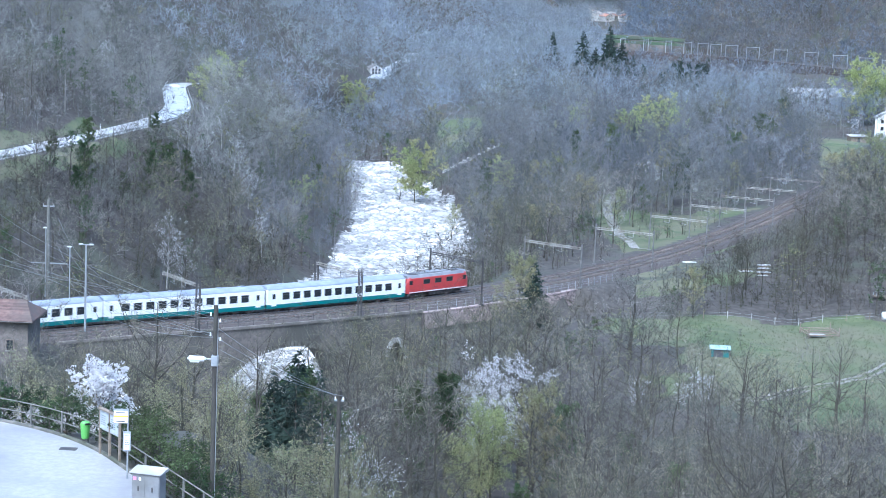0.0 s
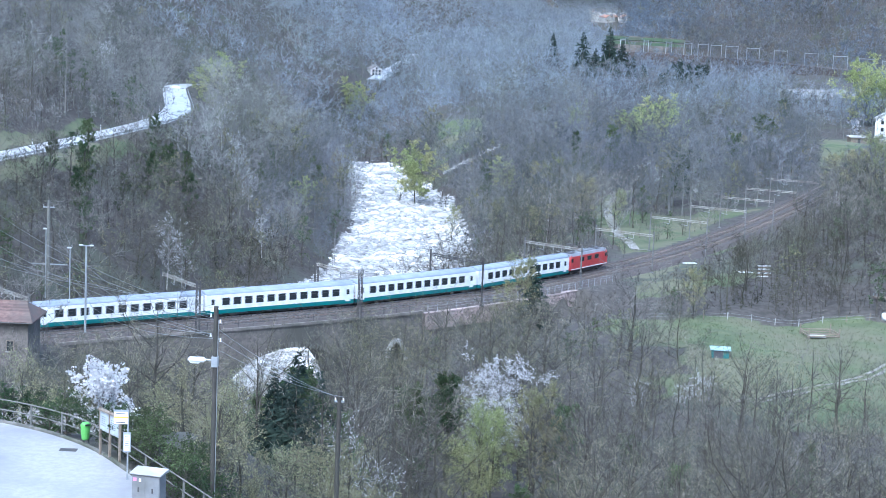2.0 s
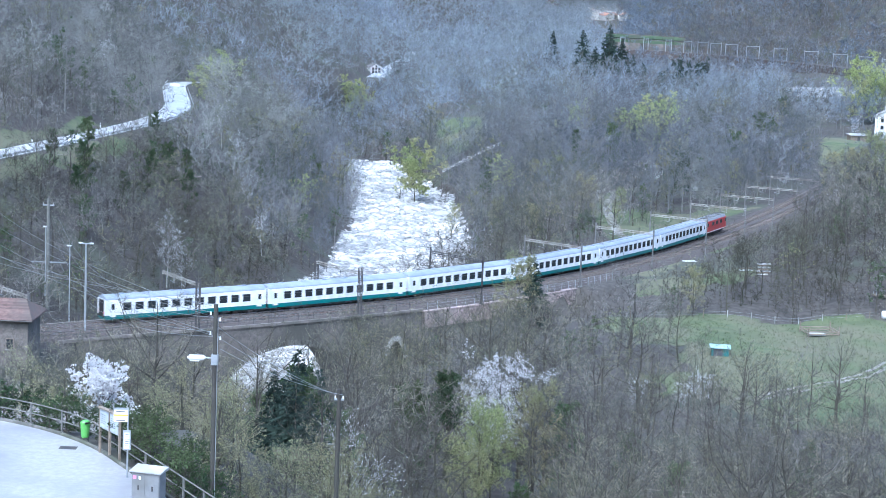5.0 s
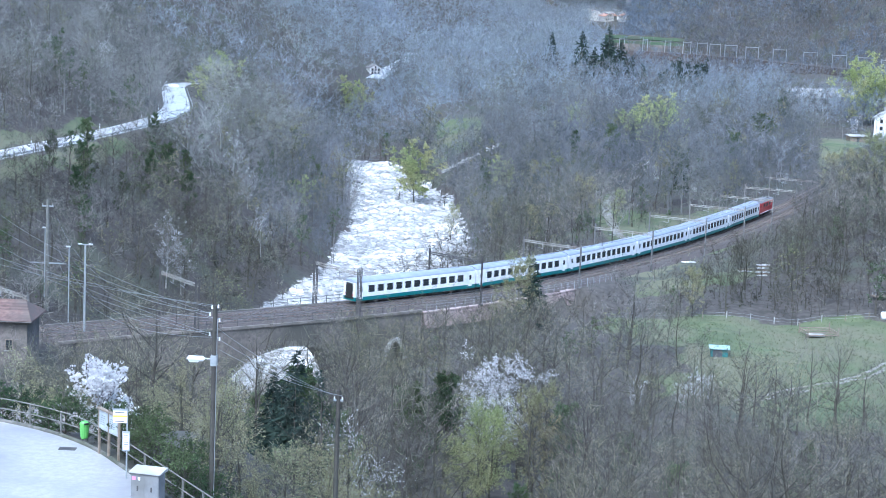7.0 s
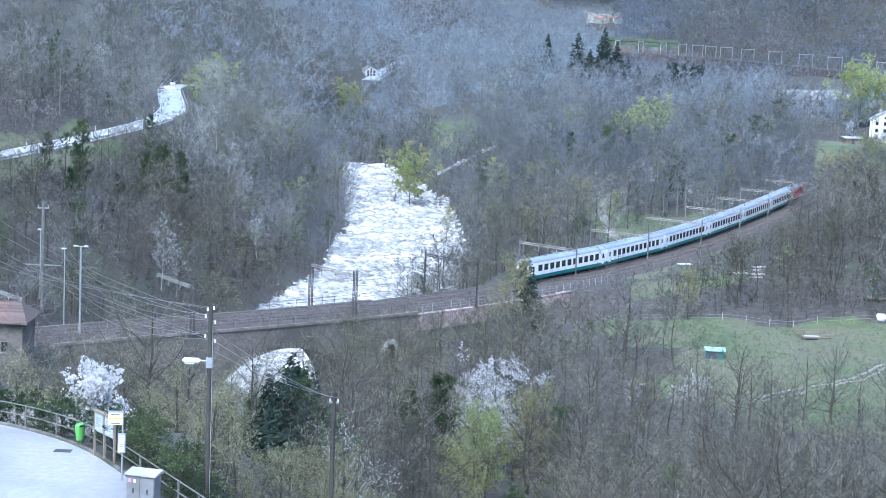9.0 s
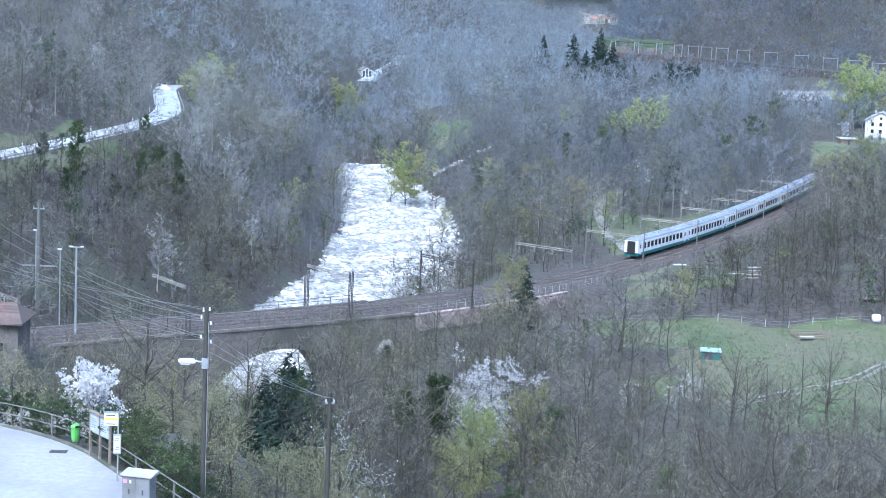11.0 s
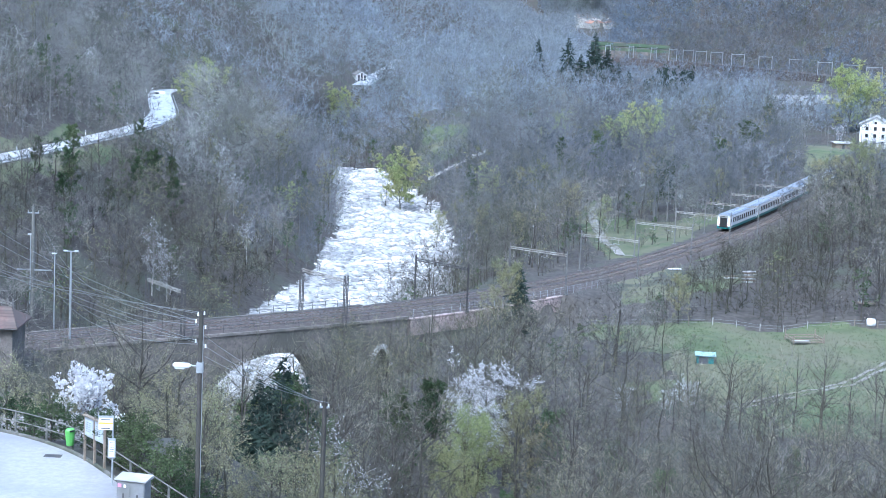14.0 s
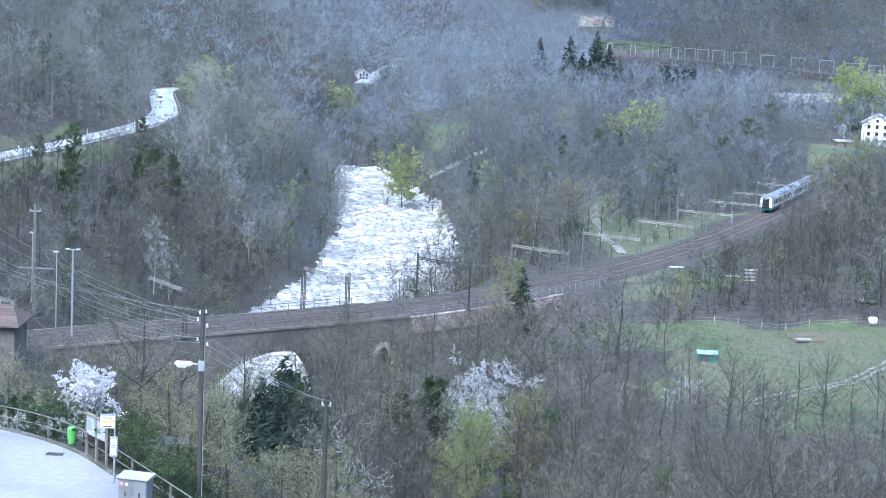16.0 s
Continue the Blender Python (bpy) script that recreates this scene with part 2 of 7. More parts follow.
# ---- mesh helpers ----
def link_mesh(name, V, F, mat, parent=None, label="", smooth=False, slots=None, slot_of=None):
    """One mesh object from vertex rows and faces of three or four corners."""
    V = np.asarray(V, dtype=np.float32)
    F = np.asarray(F, dtype=np.int32)
    me = bpy.data.meshes.new(name)
    k = F.shape[1]
    me.vertices.add(len(V))
    me.vertices.foreach_set("co", V.ravel())
    me.loops.add(F.size)
    me.loops.foreach_set("vertex_index", F.ravel())
    me.polygons.add(len(F))
    me.polygons.foreach_set("loop_start", np.arange(len(F), dtype=np.int32) * k)
    for s in (slots or [mat]):
        me.materials.append(s)
    if slot_of is not None:
        me.polygons.foreach_set("material_index", np.asarray(slot_of, dtype=np.int32))
    me.polygons.foreach_set("use_smooth", np.full(len(F), smooth))
    me.update(calc_edges=True)
    me.validate()
    ob = new(name, me)
    if parent:
        ob.parent = parent
    if label:
        ob["label"] = label
    return ob


def part(name, bm, mat, parent=None, label="", smooth=False):
    """Links a bmesh as one mesh object under a thing or a part."""
    bmesh.ops.recalc_face_normals(bm, faces=bm.faces)
    me = bpy.data.meshes.new(name)
    bm.to_mesh(me)
    bm.free()
    me.materials.append(mat)
    if smooth:
        me.polygons.foreach_set("use_smooth", np.full(len(me.polygons), True))
    ob = new(name, me)
    if parent:
        ob.parent = parent
    if label:
        ob["label"] = label
    return ob


def empty(name, m=None, label="", category="", group=""):
    ob = new(name)
    ob.empty_display_size = 0.3
    if m:
        ob.matrix_basis = m
    return tagged(ob, label, category, group)


def add_box(bm, x0, x1, y0, y1, z0, z1, bevel=0.0, m=None):
    made = bmesh.ops.create_cube(bm, size=1)["verts"]
    for v in made:
        v.co = Vector((x0 + (v.co.x + 0.5) * (x1 - x0), y0 + (v.co.y + 0.5) * (y1 - y0), z0 + (v.co.z + 0.5) * (z1 - z0)))
    if bevel:
        edges = list({e for v in made for e in v.link_edges})
        out = bmesh.ops.bevel(bm, geom=edges, offset=bevel, segments=2, affect="EDGES")
        made = list({v for f in out["faces"] for v in f.verts} | {v for v in made if v.is_valid})
    if m:
        bmesh.ops.transform(bm, matrix=m, verts=made)
    return bm


def box(*a, bevel=0.0, m=None):
    return add_box(bmesh.new(), *a, bevel=bevel, m=m)


def add_rod(bm, a, b, r0, r1=None, n=8):
    a, b = Vector(a), Vector(b)
    d = b - a
    q = d.to_track_quat("Z", "Y").to_matrix().to_4x4()
    bmesh.ops.create_cone(bm, cap_ends=True, segments=n, radius1=r0, radius2=r0 if r1 is None else r1, depth=d.length,
                          matrix=Matrix.Translation((a + b) / 2) @ q)
    return bm


def rod(*a, **k):
    return add_rod(bmesh.new(), *a, **k)


def loft(sections, mat, name, parent=None, label="", smooth=False, closed=True):
    """A skin over cross sections with equal counts of points, with flat ends."""
    bm = bmesh.new()
    rings = [[bm.verts.new(p) for p in s] for s in sections]
    n = len(rings[0])
    for a, b in zip(rings, rings[1:]):
        for i in range(n if closed else n - 1):
            j = (i + 1) % n
            bm.faces.new((a[i], a[j], b[j], b[i]))
    if closed:
        bm.faces.new(rings[0])
        bm.faces.new(rings[-1])
    return part(name, bm, mat, parent, label, smooth)


# ---- the plan: railway line, road, river, slopes ----
LINE = (-2.0477, 5.4487, 19.5711, 50.6109, 293.6258)
_x = np.linspace(-62, 88, 1501)
_y = np.polyval(LINE, _x / 50)
_x = np.concatenate([np.linspace(-62 - 120 * 0.78, -62.2, 200), _x, 88 + np.linspace(0.2, 300, 200) * 0.36])
_y = np.concatenate([np.polyval(LINE, -62 / 50) + (np.linspace(-62 - 120 * 0.78, -62.2, 200) + 62) * 0.80, _y,
                     np.polyval(LINE, 88 / 50) + np.linspace(0.2, 300, 200) * 0.93])
_s = np.concatenate([[0], np.cumsum(np.hypot(np.diff(_x), np.diff(_y)))])
_s -= np.interp(0, _x, _s)


def line_at(s, off=0.0, z=0.0):
    """A place on the line: metres along it, metres to its left (away from the terrace), height; and its heading."""
    x, y = np.interp(s, _s, _x), np.interp(s, _s, _y)
    dx = np.interp(s + 0.5, _s, _x) - np.interp(s - 0.5, _s, _x)
    dy = np.interp(s + 0.5, _s, _y) - np.interp(s - 0.5, _s, _y)
    a = np.arctan2(dy, dx)
    return x - np.sin(a) * off, y + np.cos(a) * off, z + 0 * x, a


def line_distance(X, Y):
    """Signed distance to the line (left positive) and metres along it."""
    sel = slice(0, len(_x), 6)
    px, py, ps = _x[sel], _y[sel], _s[sel]
    d2 = np.full(X.shape, 1e12)
    best = np.zeros(X.shape, dtype=int)
    for i in range(len(px)):
        e = (X - px[i]) ** 2 + (Y - py[i]) ** 2
        hit = e < d2
        d2[hit], best[hit] = e[hit], i
    a = line_at(ps)[3][best]
    side = -(X - px[best]) * np.sin(a) + (Y - py[best]) * np.cos(a)
    return np.sign(side) * np.sqrt(d2), ps[best]


FARX, FARY = (100.6, 157, 184, 235, 262), (1243, 1218, 1184, 1078, 985)
ROAD_Y = (0, 300, 340, 385, 425, 455, 485, 520, 570, 620, 700, 830, 1100, 1320, 2000)
ROAD_X = (-98, -95, -87, -79, -73, -70.5, -72.5, -78.5, -87, -92, -82, -37, -26, -20, 40)
ROAD_Z = (14, 14, 14, 14, 14, 14, 14, 14, 14, 12, 8, 3, 2.5, 2.5, 10)
PATH_X = (48.5, 43.4, 40.0, 38.0, 37.4, 38.0, 39.3, 40.4)
PATH_Y = (469, 458, 441, 421, 397, 376, 365, 359.5)
RIV_Y = (0, 150, 230, 270, 290, 330, 367, 414, 500, 560, 600, 640, 700, 900, 1300)
RIV_L = (-90, -62, -47, -40, -37, -37, -35, -27, -25, -30, -33, -34, -42, -60, -75)
RIV_R = (-70, -46, -24, -13, -11, -7, 3, 8, 5, 2, -8, -18, -28, -50, -65)


def wave(X, Y, size, seed):
    """Smooth uneven ground: a few crossed swells."""
    rng = np.random.RandomState(seed)
    out = np.zeros_like(X)
    for k in range(7):
        a, ph, f = rng.uniform(0, 6.28), rng.uniform(0, 6.28), rng.uniform(0.5, 1.7) / size
        out += np.sin((X * np.cos(a) + Y * np.sin(a)) * f * 6.28 + ph) / 7 ** 0.5
    return out * 0.7


def smooth(a, b, v):
    t = np.clip((v - a) / (b - a), 0, 1)
    return t * t * (3 - 2 * t)


def rise(v, k=4.0):
    """max(v, 0) with a rounded corner."""
    return 0.5 * (v + np.sqrt(v * v + k * k))


LOT_C, LOT_R, LOT_A = (-27.84, 71.95), 15.24, math.radians(31.3)


def edge_at(degrees, off=0.0):
    """A place on the terrace's edge, with its outward heading: round, then straight on past 31.3 degrees."""
    a = math.radians(degrees)
    r, h = LOT_R + off, max(a, LOT_A)
    on = (h - a) * LOT_R
    return LOT_C[0] + math.cos(h) * r + math.sin(h) * on, LOT_C[1] + math.sin(h) * r - math.cos(h) * on, h


def terrain(X, Y, rough=True):
    """The height of the ground."""
    X, Y = np.asarray(X, float), np.asarray(Y, float)
    rx, rz = np.interp(Y, ROAD_Y, ROAD_X), np.interp(Y, ROAD_Y, ROAD_Z)
    rl, rr = np.interp(Y, RIV_Y, RIV_L), np.interp(Y, RIV_Y, RIV_R)
    bed = -17 + 0.02 * rise(Y - 600, 40)
    # right of the river: a bank, then the valley floor
    floor = -1.5 - 3.0 * smooth(330, 295, Y) * smooth(-5, 25, X) + 0.6 * wave(X, Y, 60, 3)
    floor = floor + 0.05 * rise(X - 110, 20) * smooth(450, 600, Y)
    bankw = 22 + 10 * smooth(330, 450, Y)
    t = np.clip((X - rr) / bankw, 0, 1)
    right = bed + (floor - bed) * (t * (1.6 - 0.6 * t))
    # left of the river: a wooded slope up to the road, then on up the hill
    t2 = np.clip((rl - X) / np.maximum(rl - (rx + 4.5), 6), 0, 1)
    left = bed + (rz - bed) * t2 ** 1.1
    steep = 0.5 + 0.12 * smooth(500, 900, Y) + 0.05 * wave(X, Y, 150, 5)
    hill = rz + steep * rise(rx - 5.0 - X, 3.0)
    z = np.where(X > rr, right, np.where(X < rl, left, bed))
    z = np.where(X < rx - 4.5, hill, z)
    # far spur of the left hill, and the mountain across the valley
    spur = -30 + 0.55 * rise((0.071 * Y + 6) - X, 25) * smooth(1150, 1650, Y)
    z = np.maximum(z, np.where(Y > 900, spur, -99))
    yfoot = np.interp(X, (0, 100, 157, 184, 235, 262, 400, 700), (1290, 1264, 1240, 1206, 1100, 1008, 720, 400))
    mount = 0.34 * rise(Y - yfoot - 20, 12) * smooth(0.097 * Y - 5, 0.114 * Y + 5, X)
    z = np.maximum(z, np.where((Y > 700) & (mount > 0.5), mount + 4, -99))
    z = np.maximum(z, np.where(Y > 2600, 0.20 * rise(Y - 3300, 60) - 5, -99))
    # wooded spur beside the line's far end
    z = z + 13 * np.exp(-((X - 107) / 14) ** 2 - ((Y - 440) / 34) ** 2)
    z = z + 5 * np.exp(-((X - 100) / 30) ** 2 - ((Y - 370) / 35) ** 2)
    # shelf beside the viaduct's near end, with a roofed house on it
    shelf = smooth(-45, -51, X) * smooth(203, 213, Y) * smooth(243, 236, Y)
    z = z + (np.maximum(z, 1.0) - z) * shelf
    if rough:
        z = z + 0.5 * wave(X, Y, 25, 8) + 0.2 * wave(X, Y, 8, 9)
    # the hillside under the terrace
    near = 29 - 0.37 * rise(Y - 92 - 0.25 * X, 6) + 0.34 * rise(60 - Y, 5) + 0.3 * rise(-X - 70, 8)
    near = near + (0.8 * wave(X, Y, 30, 11) if rough else 0) * smooth(95, 120, Y)
    near = near - 12.0 * smooth(-13, 3, X) * smooth(20, 70, Y)
    z = np.where(Y < 260, np.maximum(z, near), z)
    # level strips: parking terrace, road, railway
    dl = np.hypot(X - LOT_C[0], Y - LOT_C[1]) - LOT_R
    z = z + (28.9 - z) * smooth(2.2, 0.4, dl) * (Y < 95)
    dl = np.maximum.reduce([(X + 14.82) * 0.854 + (Y - 79.87) * 0.52, X + 5.5, 54 - Y, -30 - X])
    z = z + (28.9 - z) * smooth(1.6, 0.4, dl) * (Y < 80)
    dr = np.abs(X - rx)
    z = z + (rz - z) * smooth(8, 4.2, dr) * (Y > 250) * (Y < 1200)
    dt, st = line_distance(X, Y)
    on = (st > -11) | (st < -68)
    inside = smooth(12.5, 7.0, np.abs(dt + 1.9)) * on * ~((dt < -8.2) & (st < 26))
    z = z + (-0.75 - z) * inside
    return np.where(~on & (np.abs(dt + 1.9) < 9), np.minimum(z, -3.0), z)


def clear_height(X, Y):
    """How high growth before the line may stand, where it is kept low below the railway."""
    b = X / np.maximum(Y, 1)
    s = np.arange(-75, 175, 2.0)
    x, y, z, a = line_at(s, -9.0)
    yt = np.interp(b, x / y, y)
    top = EYE[2] * (1 - Y / yt) - 1.2
    top = np.where(b < -0.19, EYE[2] - 0.222 * Y, top)
    return np.where((Y < np.where(b < -0.19, 218, yt)) & (b > -0.27) & (b < 0.2), top, 99.0)


def skyline(X, Y):
    """The height to which growth hides the line's far end and leaves the white house open."""
    return EYE[2] - Y * (0.0872 - 0.0128 * smooth(0.218, 0.246, X / np.maximum(Y, 1)))


def meadow(X, Y):
    return (X > 34 + 4 * np.sin(Y * 0.17) + 2.5 * np.sin(Y * 0.53 + 1) - 9 * smooth(285, 300, Y)) & (Y > 244 + 0.1 * X - 20 * smooth(36, 44, X)) & (Y < 305 + 0.16 * (X - 50) + 1.5 * np.sin(X * 0.3)) & (X < 130)


def clearing(X, Y):
    rx = np.interp(Y, ROAD_Y, ROAD_X)
    a = (X < rx - 5) & (X > rx - 12.0 - 2.0 * np.sin(Y * 0.11) + 0.05 * (Y - 330)) & (Y > 315) & (Y < 415)
    b = (X > 0.207 * Y) & (X < 0.246 * Y) & (Y > 556) & (Y < 657)
    c = (np.abs((X - 50) - 0.55 * (Y - 400)) < 6) & (Y > 385) & (Y < 440)
    c = c | ((np.abs(X - np.interp(Y, PATH_Y[::-1], PATH_X[::-1])) < 3.5) & (Y > 357) & (Y < 470))
    e = (np.abs(X - rx - 7) < 1.8) & (Y > 320) & (Y < 400)
    f = (np.abs(X - 3 - 0.02 * (Y - 600)) < 9) & (Y > 610) & (Y < 700)
    return a | b | c | e | f


def verge(X, Y):
    """Thin grass under the trees on both sides of the line."""
    a = (X > 40) & (X < 41 + 0.5 * (Y - 358)) & (X < 58) & (Y > 360) & (Y < 425)
    b = (X > 35) & (X < 60) & (np.abs(Y - 312 - 0.9 * (X - 30)) < 4.0 + 1.5 * np.sin(X * 0.5))
    c = (X > 30) & (X < 66) & (np.abs(Y - np.polyval(LINE, X / 50) + 14.5 + 3.0 * np.sin(X * 0.35)) < 2.6)
    return a | b | c


def in_river(X, Y, grow=0.0):
    return (X > np.interp(Y, RIV_Y, RIV_L) - grow) & (X < np.interp(Y, RIV_Y, RIV_R) + grow) & (Y < 655)


def build_ground():
    xs = np.unique(np.round(np.concatenate([np.linspace(-1500, -250, 26), np.linspace(-250, -130, 31), np.linspace(-130, 130, 141),
                                            np.linspace(130, 330, 51), np.linspace(330, 1600, 30)]), 3))
    ys = np.unique(np.round(np.concatenate([np.linspace(-60, 60, 25), np.linspace(60, 100, 41), np.linspace(100, 230, 53), np.linspace(230, 460, 121),
                                            np.linspace(460, 700, 81), np.linspace(700, 1700, 101), np.linspace(1700, 4900, 60)]), 3))
    X, Y = np.meshgrid(xs, ys)
    Z = terrain(X, Y)
    V = np.stack([X, Y, Z], -1).reshape(-1, 3)
    nx, ny = len(xs), len(ys)
    i = (np.arange(ny - 1)[:, None] * nx + np.arange(nx - 1)[None]).ravel()
    F = np.stack([i, i + 1, i + nx + 1, i + nx], 1)
    ob = link_mesh("ground", V, F, GROUND, smooth=True)
    green = meadow(V[:, 0], V[:, 1]) | clearing(V[:, 0], V[:, 1]) | verge(V[:, 0], V[:, 1])
    stony = in_river(V[:, 0], V[:, 1], 0.5) | ((np.abs(V[:, 0] - 188) < 20) & (np.abs(V[:, 1] - 925) < 45))
    for name, mask in (("grass", green & ~stony), ("gravel", stony)):
        ob.data.attributes.new(name, "FLOAT", "POINT").data.foreach_set("value", mask.astype(np.float32))
    tagged(ob, "valley ground with brown leaf litter, spring grass and gravel", "ground", kind="structure")


build_ground()


def ribbon(name, xy, half, z, mat, lift=0.06, thick=0.3):
    """A strip of surfacing laid along a row of places."""
    P = np.asarray(xy, float)
    d = np.gradient(P, axis=0)
    d /= np.linalg.norm(d, axis=1)[:, None]
    n = np.stack([-d[:, 1], d[:, 0]], 1)
    rows = []
    for k, dz in ((1.0, -thick), (1.0, 0), (0.5, 0.03), (-0.5, 0.03), (-1.0, 0), (-1.0, -thick)):
        q = P + n * half * k
        rows.append(np.c_[q, z + lift + dz])
    R = np.stack(rows, 1)
    m = R.shape[1]
    V = R.reshape(-1, 3)
    i = (np.arange(len(P) - 1)[:, None] * m + np.arange(m - 1)[None]).ravel()
    return link_mesh(name, V, np.stack([i, i + 1, i + m + 1, i + m], 1), mat)


def build_road():
    ys = np.arange(290, 700, 4.0)
    x, z = np.interp(ys, ROAD_Y, ROAD_X), np.interp(ys, ROAD_Y, ROAD_Z)
    k = np.ones(9) / 9
    x[4:-4], z[4:-4] = np.convolve(x, k, "valid"), np.convolve(z, k, "valid")
    tagged(ribbon("road", np.c_[x, ys], 3.6, z, ASPHALT, 0.12), "pale wet asphalt valley road along the slope", "road", kind="structure")
    ys = np.arange(860, 1190, 8.0)
    x, z = np.interp(ys, ROAD_Y, ROAD_X), np.interp(ys, ROAD_Y, ROAD_Z)
    tagged(ribbon("road_far", np.c_[x, ys], 4.0, z, ASPHALT, 0.3), "far stretch of the pale valley road", "road", kind="structure")


build_road()


# ---- railway ----
def swept(name, s0, s1, step, section, mat, parent=None, label=""):
    """A section of (offset, height) points swept along the line."""
    s = np.arange(s0, s1 + step / 2, step)
    rows = [np.stack(line_at(s, o, h)[:3], 1) for o, h in section]
    R = np.stack(rows, 1)
    m = R.shape[1]
    i = (np.arange(len(s) - 1)[:, None] * m + np.arange(m)[None]).ravel()
    j = (np.arange(len(s) - 1)[:, None] * m + ((np.arange(m) + 1) % m)[None]).ravel()
    return link_mesh(name, R.reshape(-1, 3), np.stack([i, j, j + m, i + m], 1), mat, parent, label)


TRACKS = (0.0, -3.8)
S0, S1 = -150, 420


def build_track():
    bed = swept("track_bed", S0, S1, 2.0, [(3.6, -0.8), (2.3, -0.22), (-6.1, -0.22), (-7.4, -0.8)], BALLAST)
    tagged(bed, "brown ballast bed of a double-track railway", "track bed", kind="structure")
    for off in TRACKS:
        t = empty("railway_track", None, "steel rails on dark sleepers in brown ballast", "railway track", "two tracks")
        for side in (-0.75, 0.75):
            o = off + side
            swept("rail", S0, S1, 1.5, [(o - 0.035, 0), (o + 0.035, 0), (o + 0.03, -0.04), (o + 0.07, -0.16), (o - 0.07, -0.16), (o - 0.03, -0.04)], RAIL, t)
        s = -76 + 0.65 * np.arange(205)
        one = None
        for ss in s:
            x, y, z, a = line_at(ss, off)
            if one is None:
                one = part("sleeper", box(-0.13, 0.13, -1.25, 1.25, -0.24, -0.13, bevel=0.012), SLEEPER, t)
                ob = one
            else:
                ob = new("sleeper", one.data)
                ob.parent = t
            ob.matrix_basis = Matrix.Translation((x, y, 0)) @ Matrix.Rotation(float(a), 4, "Z")
        s = s[-1] + 0.65 * np.arange(1, 230)
        x, y, z, a = line_at(s, off)
        c = np.array([[u, v, w] for w in (-0.24, -0.13) for v in (-1.25, 1.25) for u in (-0.13, 0.13)])
        V = np.stack([x[:, None] + c[None, :, 0] * np.cos(a)[:, None] - c[None, :, 1] * np.sin(a)[:, None],
                      y[:, None] + c[None, :, 0] * np.sin(a)[:, None] + c[None, :, 1] * np.cos(a)[:, None],
                      np.broadcast_to(c[None, :, 2], (len(s), 8))], -1).reshape(-1, 3)
        q = np.array([[4, 5, 7, 6], [0, 1, 5, 4], [2, 6, 7, 3], [0, 4, 6, 2], [1, 3, 7, 5]])
        F = (np.arange(len(s))[:, None, None] * 8 + q[None]).reshape(-1, 4)
        tagged(link_mesh("far_sleeper_stretch", V, F, SLEEPER, t), kind="stuff")


build_track()

ARCHES = ((-58.5, 15.0, -4.6, -17.5), (-34.6, 28.0, -4.0, -17.5), (-16.0, 4.8, -5.0, -13.0))


def build_bridge():
    """A masonry viaduct with one wide arch over the river and a narrow one beside it."""
    b = empty("railway_viaduct", None, "grey stone masonry railway viaduct with two arches", "bridge")
    s = np.arange(-72, -10.9, 0.25)
    low = np.full(len(s), -19.5)
    for mid, span, top, foot in ARCHES:
        u = np.abs(s - mid) / (span / 2)
        low = np.where(u < 1, foot + (top - foot) * np.sqrt(np.clip(1 - u ** 2.6, 0, 1)), low)
    rows = []
    for off, top in ((3.9, -0.75), (-7.7, -0.75)):
        rows.append(np.stack(line_at(s, off, -0.75)[:3], 1))
        q = np.stack(line_at(s, off, 0)[:3], 1)
        q[:, 2] = low
        rows.append(q)
    R = np.stack([rows[0], rows[2], rows[3], rows[1]], 1)
    m = 4
    i = (np.arange(len(s) - 1)[:, None] * m + np.arange(m)[None]).ravel()
    j = (np.arange(len(s) - 1)[:, None] * m + ((np.arange(m) + 1) % m)[None]).ravel()
    link_mesh("arch_wall", R.reshape(-1, 3), np.stack([i, j, j + m, i + m], 1), MASONRY, b)
    for o0, o1 in ((3.5, 4.2), (-7.9, -7.55)):
        swept("cornice", -72, -11, 1.0, [(o0, -0.75), (o1, -0.75), (o1, -0.35), (o0, -0.35)], MASONRY, b)
    # voussoirs round both arches
    me = box(-0.22, 0.22, -0.12, 0.12, -0.4, 0.4, bevel=0.03)
    stone = None
    for mid, span, top, foot in ARCHES:
        n = int((span / 2 + top - foot) * 2.6)
        for k in range(n):
            th = math.pi * (k + 0.5) / n
            ss = mid - math.cos(th) * span / 2
            zz = foot + (top - foot) * math.sin(th) ** 0.92
            if zz < max(foot + 0.8, -8.6 if span < 6 else -99):
                continue
            x, y, z, a = line_at(ss, -7.78)
            tilt = math.atan2(math.cos(th) / (span / 2), math.sin(th) / (top - foot))
            mtx = Matrix.Translation((x, y, zz + 0.35)) @ Matrix.Rotation(float(a), 4, "Z") @ Matrix.Rotation(-tilt, 4, "Y")
            if stone is None:
                stone = part("arch_stone", me, MASONRY, b)
                # Pale copy for the narrow arch: sunlight on its stones, put into the colour.
                pale = stone.data.copy()
                pale.materials[0] = CONCRETE
                ob = stone
            else:
                ob = new("arch_stone", pale if span < 6 else stone.data)
                ob.parent = b
            ob.matrix_basis = mtx
    # railings on both edges
    for off in (3.85, -7.6):
        for h in (0.25, 0.75):
            swept("handrail", -72, -11, 2.0, [(off - 0.03, h), (off + 0.03, h), (off + 0.03, h + 0.06), (off - 0.03, h + 0.06)], DARKSTEEL, b)
        post = None
        for ss in np.arange(-71, -11, 2.5):
            x, y, z, a = line_at(ss, off)
            if post is None:
                post = part("railing_post", box(-0.04, 0.04, -0.04, 0.04, -0.35, 0.82), DARKSTEEL, b)
                ob = post
            else:
                ob = new("railing_post", post.data)
                ob.parent = b
            ob.matrix_basis = Matrix.Translation((x, y, 0))


build_bridge()


